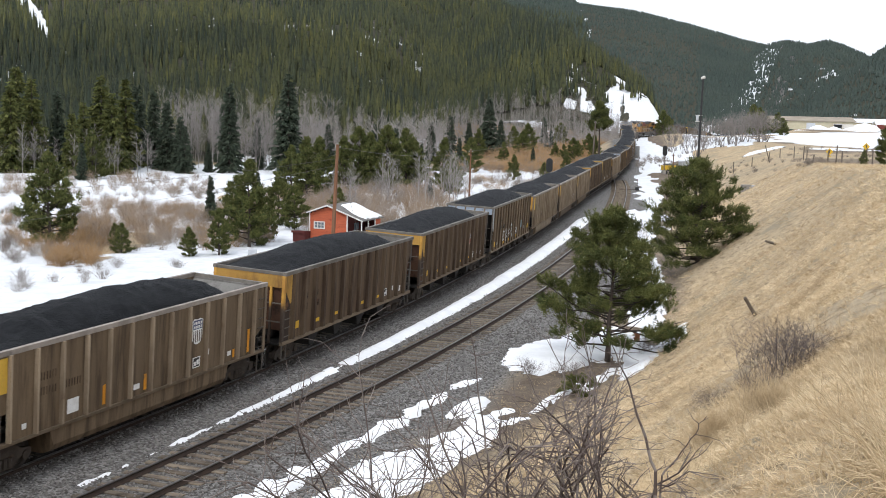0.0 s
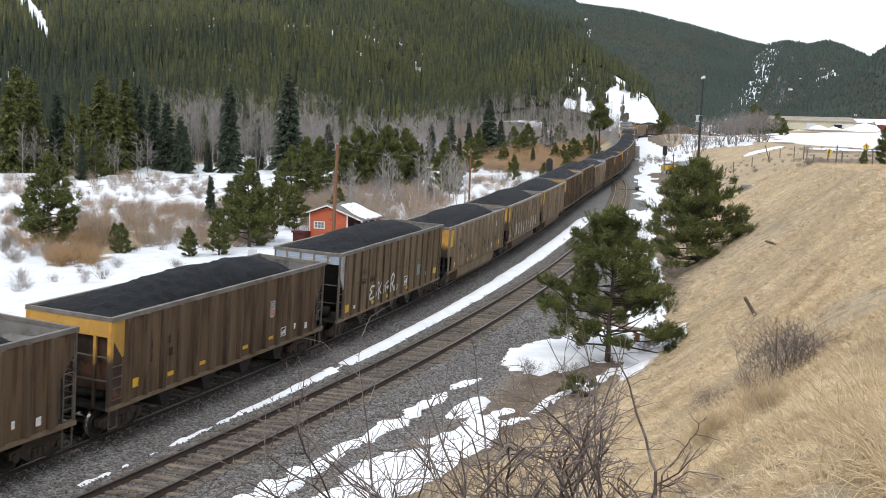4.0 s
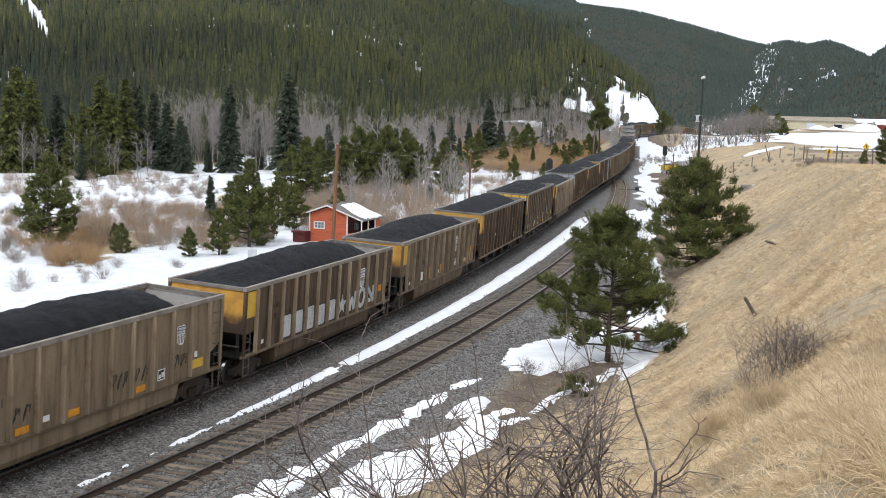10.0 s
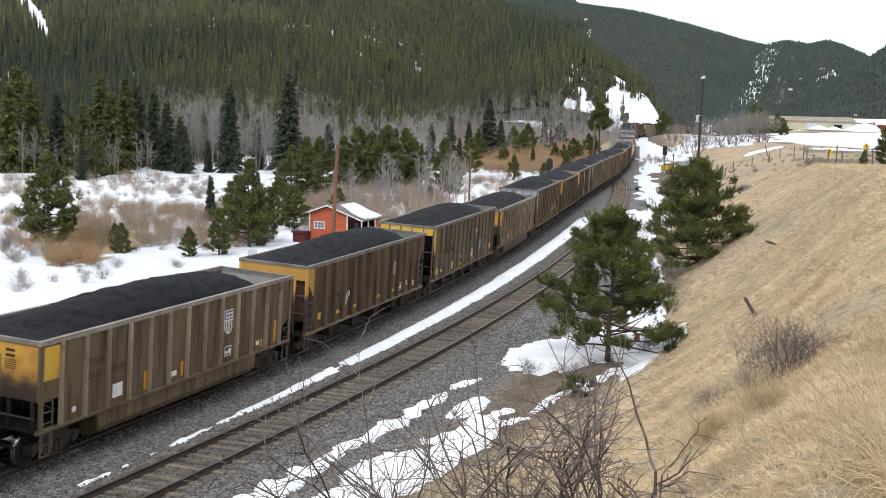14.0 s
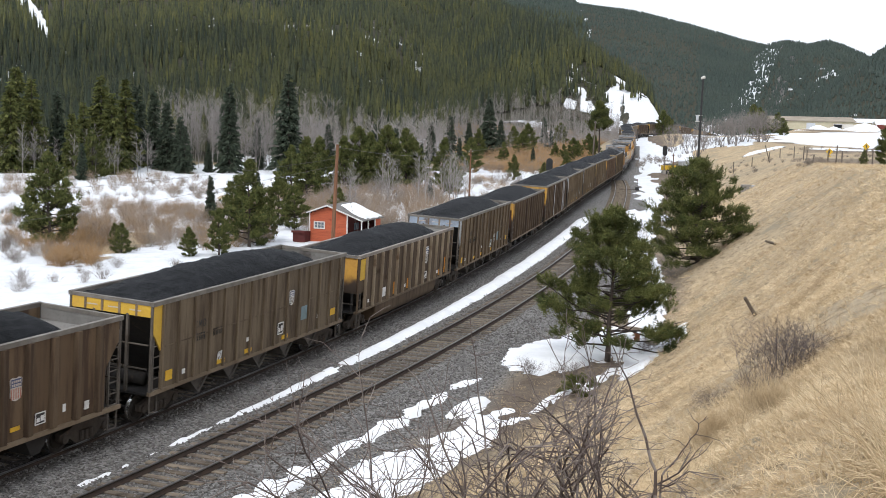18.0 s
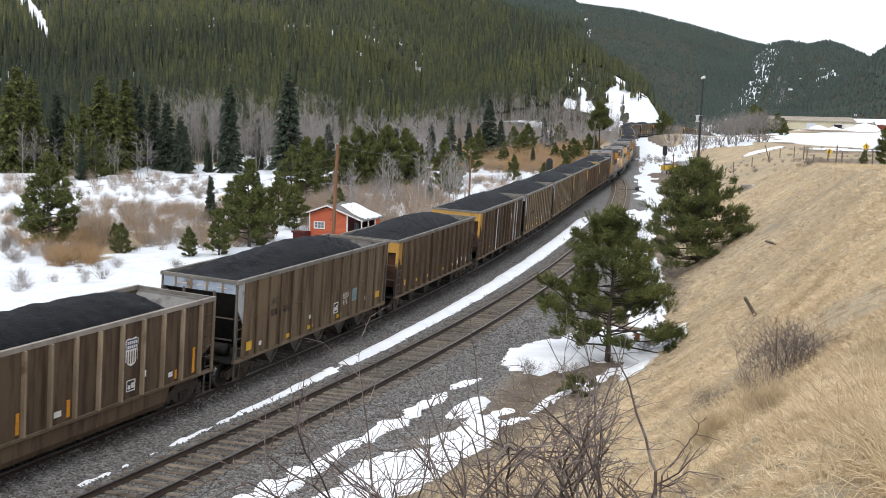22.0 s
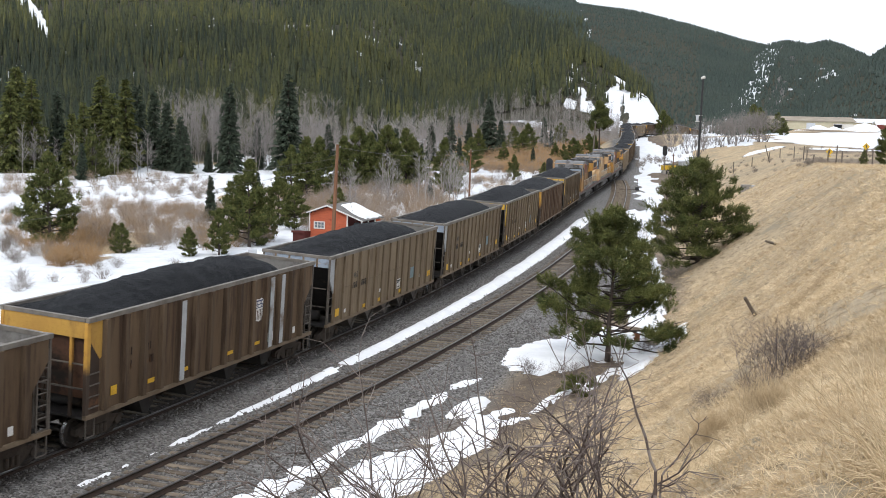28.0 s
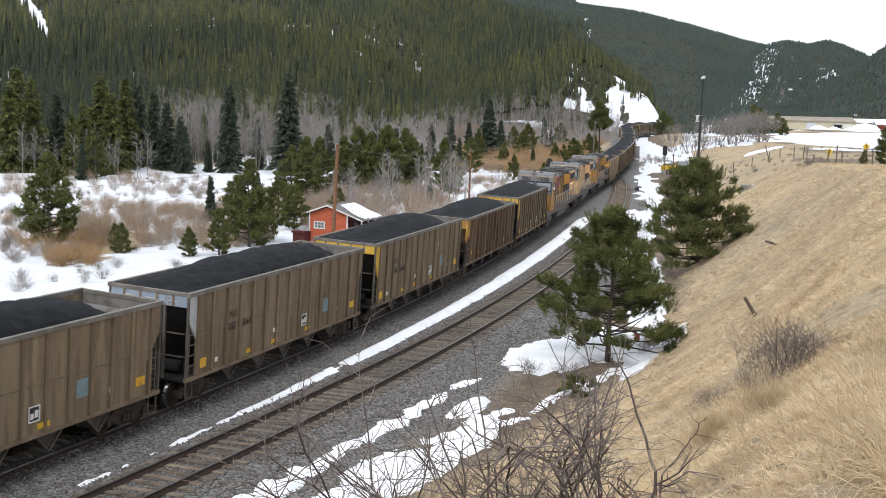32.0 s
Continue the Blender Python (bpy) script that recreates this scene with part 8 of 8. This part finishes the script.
def yellow_trailer(x, y):
    z = ground_at(x, y)
    t = thing("work_trailer", "yellow track maintenance trailer parked in the snow", "trailer", "", pose(x, y, z, 0, 0, 10))
    part("body", Mesh().box(-1.15, 1.15, -0.7, 0.7, 0.75, 1.55), M_EQY, t)
    part("deck", Mesh().box(-1.2, 1.2, -0.75, 0.75, 0.62, 0.75), M_SOOT, t)
    part("engine_cover", Mesh().box(-0.5, 0.9, -0.5, 0.5, 1.55, 1.85), M_GREYP, t)
    for k in range(4):
        part("warning_stripe", Mesh().box(-1.0 + 0.55 * k, -0.8 + 0.55 * k, -0.712, -0.7, 0.8, 1.0), M_BLACKP, t)
    for wx in (-0.7, 0.7):
        for wy in (-0.66, 0.66):
            part("wheel", Mesh().lathe([(-0.1, 0.1), (-0.1, 0.31), (0.1, 0.31), (0.1, 0.1)], wy, 14, (wx, 0.31)), M_SIGNAL, t)


yellow_trailer(39.6, 207.4)


def equipment_hut(x, y):
    z = ground_at(x, y)
    t = thing("equipment_hut", "small pale steel signal hut with a dark vent", "hut", "", pose(x, y, z, 0, 0, 6))
    part("wall", Mesh().box(-1.4, 1.4, -1, 1, 0.15, 2.1), M_GALV, t)
    part("roof", Mesh().prism([(-1.55, 2.1), (1.55, 2.1), (1.45, 2.28), (-1.45, 2.28)], "y", -1.15, 1.15), M_GALV, t)
    part("base", Mesh().box(-1.45, 1.45, -1.05, 1.05, -0.1, 0.15), M_CONC, t)
    v = part("vent", Mesh().box(-1.0, -0.05, -1.03, -1.0, 0.6, 1.5), M_SIGNAL, t)
    for k in range(5):
        part("slat", Mesh().box(-1.0, -0.05, -1.05, -1.02, 0.68 + 0.16 * k, 0.72 + 0.16 * k), M_GREYP, v)
    part("door", Mesh().box(0.3, 1.15, -1.03, -1.0, 0.2, 2.0), M_TRIM, t)


equipment_hut(43.5, 210)


def lamp_pole(x, y, top):
    z = ground_at(x, y)
    h = top - z
    p = thing("yard_lamp_pole", "tall dark pole with a white lamp on top", "street lamp", "", pose(x, y, z))
    part("shaft", Mesh().tube((-0.2, 0, -0.3), (0, 0, h), 0.17, 0.11, 10), M_SIGNAL, p)
    part("lamp_head", Mesh().tube((-0.22, 0, h - 0.1), (0.2, 0, h + 0.06), 0.14, 0.18, 10), M_TRIM, p, "white lamp head")
    for dz in (0, 0.7):
        part("crossarm", Mesh().box(-0.65, 0.1, -0.06, 0.06, h - 4.4 - dz, h - 4.28 - dz), M_TRIM, p)
    part("transformer", Mesh().tube((-0.45, 0, h - 5.0), (-0.45, 0, h - 4.3), 0.16, n=10), M_GALV, p)


lamp_pole(29.5, 136, 14.3)


# ---------------------------------------------------------------- roadside: fence posts, signs, culvert
def fence_post(x, y, h, lean=(0, 0), r=0.07, label="weathered wooden fence post in dry grass"):
    p = new("fence_post", mesh_data("fence_post", Mesh().tube((0, 0, -0.3), (lean[0], lean[1], h), r, r * 0.85, 8), M_POLEG))
    p.matrix_basis = Matrix.Translation((x, y, ground_at(x, y)))
    tagged(p, label, "post", "fence posts")


for bear, d, h, lx in ((0.2465, 172, 1.7, 0), (0.262, 174, 1.4, 0.02), (0.2775, 160, 2.3, -0.8), (0.276, 168, 1.3, 0.1), (0.2855, 166, 1.3, 0.0), (0.2975, 158, 1.6, 0), (0.3055, 150, 1.8, 0.05), (0.3085, 152, 1.3, 0),
                        (0.3265, 112, 1.25, 0), (0.3335, 108, 1.75, 0.05), (0.3385, 112, 1.3, 0), (0.3585, 110, 1.6, 0.1), (0.3645, 108, 1.4, 0), (0.313, 118, 0.9, 0.2)):
    fence_post(bear * d, d, h, (lx, 0))
fence_post(18.6, 95.0, 1.6, (0, 0), 0.05, "thin upright marker post above the pine")
fence_post(24.4, 128.0, 3.2, (0.02, 0), 0.07, "tall thin post beside the snowy path")


def fallen_post(x, y, a, b, label):
    z = ground_at(x, y)
    p = new("old_post", mesh_data("old_post", Mesh().tube(a, b, 0.07, 0.06, 8), M_POLEG))
    p.matrix_basis = Matrix.Translation((x, y, z))
    tagged(p, label, "post")


fallen_post(10.8, 39.4, (0.08, 0.1, -0.3), (-0.53, -0.2, 0.58), "leaning dark wooden post stuck in the grassy slope")
fallen_post(17.55, 61.9, (0.35, 0.1, 0.1), (-0.42, -0.1, 0.32), "short dark post lying on the grassy slope")


def road_sign(x, y, z_plate, label, lower=False):
    z = ground_at(x, y)
    s = thing("road_sign", label, "sign", "road signs", pose(x, y, z, 0, 0, -18))
    h = z_plate - z
    part("sign_post", Mesh().box(-0.05, 0.05, -0.05, 0.05, -0.3, h + 0.5), M_POLEG, s)
    q = 0.53
    pl = part("sign_plate", Mesh().prism([(-q, h), (0, h - q), (q, h), (0, h + q)], "y", -0.08, -0.055), M_EQY, s, "yellow diamond plate")
    arrow = Mesh().prism([(-0.06, h - 0.24), (0.06, h - 0.24), (0.06, h + 0.05), (0.2, h + 0.05), (0, h + 0.3), (-0.2, h + 0.05), (-0.06, h + 0.05)], "y", -0.09, -0.078)
    part("sign_symbol", arrow, M_BLACKP, pl)
    if lower:
        part("sign_plate", Mesh().box(-0.3, 0.3, -0.08, -0.055, h - 1.25, h - 0.62), M_EQY, s, "small yellow plate")


road_sign(0.3275 * 172, 172, 5.05, "yellow diamond road sign with a smaller plate", True)
road_sign(0.3585 * 172, 172, 5.9, "yellow diamond road sign on a wooden post")


def culvert(x, y):
    z = ground_at(x, y)
    c = thing("culvert", "concrete culvert head with a steel pipe in the slope", "culvert", "", pose(x, y, z, 0, 0, 20))
    part("headwall", Mesh().box(-0.45, 0.45, -0.25, 0.25, -0.3, 0.55), M_CONC, c)
    part("pipe", Mesh().tube((0.45, 0.1, 0.2), (1.5, -0.5, 0.15), 0.32, n=14), M_SILVER, c, "ribbed steel pipe")


culvert(29.3, 113.6)


# ---------------------------------------------------------------- far buildings
M_TANWALL = surface("tan_siding", (0.45, 0.4, 0.28), (0.38, 0.34, 0.24), 0.8, 0, 0.3, 6, 0.1)
M_ROOFT = surface("dusty_roof", (0.3, 0.26, 0.2), (0.24, 0.2, 0.16), 0.9, 0, 0.2, 5, 0.1)


def barn(x, y, w, d, e, p, rz, label, roof_mat, door=True):
    z = ground_at(x, y) - 0.3
    b = thing("farm_building", label, "building", "", pose(x, y, z, 0, 0, rz))
    part("wall", Mesh().box(-w / 2, w / 2, -d / 2, d / 2, 0, e), M_TANWALL, b)
    for s in (-1, 1):
        part("roof", Mesh().prism([(0, p), (s * (d / 2 + 0.6), e - 0.1), (s * (d / 2 + 0.6), e + 0.25), (0, p + 0.3)], "x", -w / 2 - 0.6, w / 2 + 0.6), roof_mat, b)
    part("gable", Mesh().prism([(-d / 2, e), (d / 2, e), (0, p)], "x", -w / 2, w / 2), M_TANWALL, b)
    if door:
        part("door", Mesh().box(-3.2, 0.8, -d / 2 - 0.12, -d / 2, 0, e * 0.8), M_GALV, b, "pale sliding door")
        # Black panel on the wall stands for the shade inside the opening.
        part("opening", Mesh().box(9.5, 13.0, -d / 2 - 0.1, -d / 2, 0, 2.6), M_SIGNAL, b)
        part("canopy", Mesh().box(9.0, 13.5, -d / 2 - 1.2, -d / 2 - 0.1, 2.6, 2.9), M_TRIM, b)
        for k in range(2):
            part("window", Mesh().box(-19 + 5.4 * k, -18 + 5.4 * k, -d / 2 - 0.06, -d / 2, 1.6, 2.6), M_GLASS, b)
    return b


barn(0.309 * 560, 560, 38, 16, 3.9, 5.7, -4, "long tan farm building with a low roof", M_ROOFT)
barn(0.353 * 590, 590, 22, 10, 3.0, 4.6, -10, "low building under a snow-covered roof", M_SNOW, False)
barn(0.378 * 560, 560, 14, 9, 2.8, 4.4, -10, "low shed under a snow-covered roof", M_SNOW, False)


def parked_truck(x, y, rz, body, label):
    z = ground_at(x, y)
    t = thing("parked_truck", label, "truck", "", pose(x, y, z, 0, 0, rz))
    part("body", Mesh().box(-3, 1.2, -1.1, 1.1, 0.8, 2.6), body, t)
    part("cab", Mesh().prism([(1.3, 0.7), (1.3, 2.2), (2.4, 2.2), (2.9, 1.5), (3.2, 1.4), (3.2, 0.7)], "y", -1.0, 1.0), body, t)
    part("windscreen", Mesh().prism([(2.42, 2.15), (2.88, 1.52), (2.92, 1.54), (2.46, 2.18)], "y", -0.9, 0.9), M_GLASS, t)
    for wx in (-2.0, 2.3):
        for wy in (-0.95, 0.95):
            part("wheel", Mesh().lathe([(-0.14, 0.15), (-0.14, 0.45), (0.14, 0.45), (0.14, 0.15)], wy, 14, (wx, 0.45)), M_SIGNAL, t)


parked_truck(0.3695 * 520, 520, 5, M_REDP, "red truck parked by the farm buildings")
parked_truck(0.343 * 520, 520, 0, M_TRIM, "pale truck parked by the farm buildings")


# ---------------------------------------------------------------- trackside bits
def switch_stand():
    s0 = 128.0
    g = float(siding_gap(np.array([s0]))[0])
    p = along(np.array([s0]), g + 2.2)[0]
    t = thing("switch_stand", "black switch stand with a throw rod beside the points", "switch stand", "", pose(p[0], p[1], ground_at(p[0], p[1]), 0, 0, 80))
    part("stand", Mesh().box(-0.2, 0.2, -0.25, 0.25, 0, 0.45), M_SIGNAL, t)
    part("mast", Mesh().tube((0, 0, 0.4), (0, 0, 1.5), 0.03), M_SIGNAL, t)
    part("target", Mesh().prism([(-0.18, 1.35), (0, 1.15), (0.18, 1.35), (0, 1.55)], "y", -0.02, 0.02), M_REDP, t)
    part("throw_rod", Mesh().box(-0.03, 0.03, 0.2, 2.4, 0.08, 0.13), M_RAIL, t)


switch_stand()


def relay_case(x, y):
    z = ground_at(x, y)
    t = thing("relay_case", "small grey relay case beside the snow", "case", "", pose(x, y, z, 0, 0, 10))
    part("body", Mesh().box(-0.35, 0.35, -0.25, 0.25, 0.3, 1.1), M_GALV, t)
    part("leg", Mesh().box(-0.25, -0.18, -0.05, 0.05, -0.1, 0.3), M_TRUCK, t)
    part("leg", Mesh().box(0.18, 0.25, -0.05, 0.05, -0.1, 0.3), M_TRUCK, t)


relay_case(-15.2, 92.5)


def snow_pile(x, y, w, h, seed):
    """Shovelled heap of snow."""
    r = np.random.RandomState(seed)
    nu, nv = 22, 7
    v, f = [], []
    for i in range(nv):
        e = i / (nv - 1)
        for j in range(nu):
            a = 6.2832 * j / nu
            k = (1 - e) * (1 + 0.25 * math.sin(3 * a + seed) + 0.12 * r.normal())
            v.append((w * k * math.cos(a), 0.5 * w * k * math.sin(a), h * math.sin(e * 1.57) ** 0.8 * (1 + 0.1 * r.normal()) - 0.15))
    for i in range(nv - 1):
        for j in range(nu):
            f.append((i * nu + j, i * nu + (j + 1) % nu, (i + 1) * nu + (j + 1) % nu, (i + 1) * nu + j))
    ob = new("snow_pile", np_mesh("snow_pile", v, f, M_SNOW, True))
    ob.matrix_basis = Matrix.Translation((x, y, ground_at(x, y)))
    tagged(ob, "ploughed white snow pile before the farm buildings", "snow", "snow piles")


for b, d, w, h, seed in ((0.285, 535, 4.0, 1.6, 1), (0.3165, 530, 5.0, 1.9, 2), (0.33, 525, 3.5, 1.4, 3), (0.356, 520, 8.0, 3.2, 4), (0.347, 528, 4.0, 2.0, 5)):
    snow_pile(b * d, d, w, h, seed)


# ---------------------------------------------------------------- the consist
TRAIN, ROLLING = [], []
CONSIST = {}


def join_train(car, s_front, length=PITCH, half_base=6.15):
    TRAIN.append((car, s_front, length, half_base))
    for o in car.children_recursive:
        if o.name.split(".")[0] == "wheelset":
            ROLLING.append((o, s_front))


for k in range(-8, 12):
    kind = {-5: "R", -4: "R", -3: "H", 1: "R", 2: "H", 4: "H", 5: "R", 6: "R", 7: "H", 8: "H", 9: "H", 10: "R", 11: "H"}.get(k, "G")
    if kind == "G":
        car = gondola("coal_gondola", {-1: "umber", -2: "olive", -6: "tan", 0: "tan", 3: "umber"}.get(k, "grey"), k, M_YELLOW, M_PATCH)
        mark_gondola(car, k)
        tagged(car, {-1: "loaded coal gondola with white graffiti on brown sides", -2: "loaded tan coal gondola with a bright yellow corner panel"}.get(k, "loaded brown coal gondola with a shield emblem and yellow panel"))
    elif kind == "R":
        car = ribbed_hopper("coal_hopper", {10: "rust"}.get(k, "brown"), k, M_YELLOW, 4.04 if k == 6 else 3.88)
        mark_ribbed(car, k)
        tagged(car, "loaded ribbed coal hopper with a burnt yellow end")
    else:
        silver = k in (-3, 4, 7, 8)
        car = panel_hopper("coal_hopper", "olive" if k in (7, 8, 9) else ("tan" if k in (4, -3) else "grey"), k, M_SILVER if silver else M_PATCH, M_BLUE if silver else M_PATCH)
        mark_panel(car, k)
        tagged(car, "loaded coal hopper with graffiti and silver corner gussets" if k == -3 else ("loaded coal hopper with pale silver corner gussets" if silver else "loaded coal hopper with bright yellow corner gussets"))
    join_train(car, k * PITCH)
    CONSIST[k] = car
for k in range(3):
    join_train(locomotive(k), 12 * PITCH + k * 22.3, 22.3, 7.1)
for k in range(15):
    src = CONSIST[[-2, -5, 2, 4, 1][k % 5]]
    car = copy_thing(src, Matrix())
    join_train(car, 12 * PITCH + 66.9 + k * PITCH)
lay_ties(siding_track, -18, 70, siding_gap, 0.0)
far_ties(siding_track, 70, 150, siding_gap, 0.0)
far_ties(siding_track, -60, -18, siding_gap, 0.0)
lay_ties(main_track, -22, 60, lambda s: 0 * s, CANT)
far_ties(main_track, 60, 420, lambda s: 0 * s, 0.02)


# ---------------------------------------------------------------- order of the train and its run
SPEED = 6.7397


def run(t):
    """Metres that the train has come forward by t seconds, counted from 13 s."""
    return SPEED * (t - 13) - 0.04


def vehicle_pose(s_mid, half_base):
    a, b = along(np.array([s_mid - half_base]))[0], along(np.array([s_mid + half_base]))[0]
    c = (a + b) / 2
    th = math.atan2(b[1] - a[1], b[0] - a[0])
    pitch = -math.atan2(b[2] - a[2], 2 * half_base)
    lean = CANT * float(np.interp(s_mid, [-90, 40, 90, 130, 280, 320, 700], [1, 1, 0.4, 0, 0, 0.8, 0.8]))
    return Matrix.Translation(c) @ Matrix.Rotation(th, 4, "Z") @ Matrix.Rotation(pitch, 4, "Y") @ Matrix.Rotation(lean, 4, "X")


def motions():
    for car, s_front, length, half_base in TRAIN:
        rows = [(t, vehicle_pose(s_front + length / 2 - 0.573 - run(t), half_base)) for t in np.arange(0, 32.01, 1.0)]
        walk(car, rows)
    times = [k * 0.1 for k in range(321)]
    for ob, s_front in ROLLING:
        if s_front - run(32) > 75 or s_front - run(0) < -30:
            continue
        base = ob.matrix_basis.copy()
        walk(ob, [(t, base @ Matrix.Rotation(-run(t) / 0.457, 4, "Y")) for t in times])


motions()
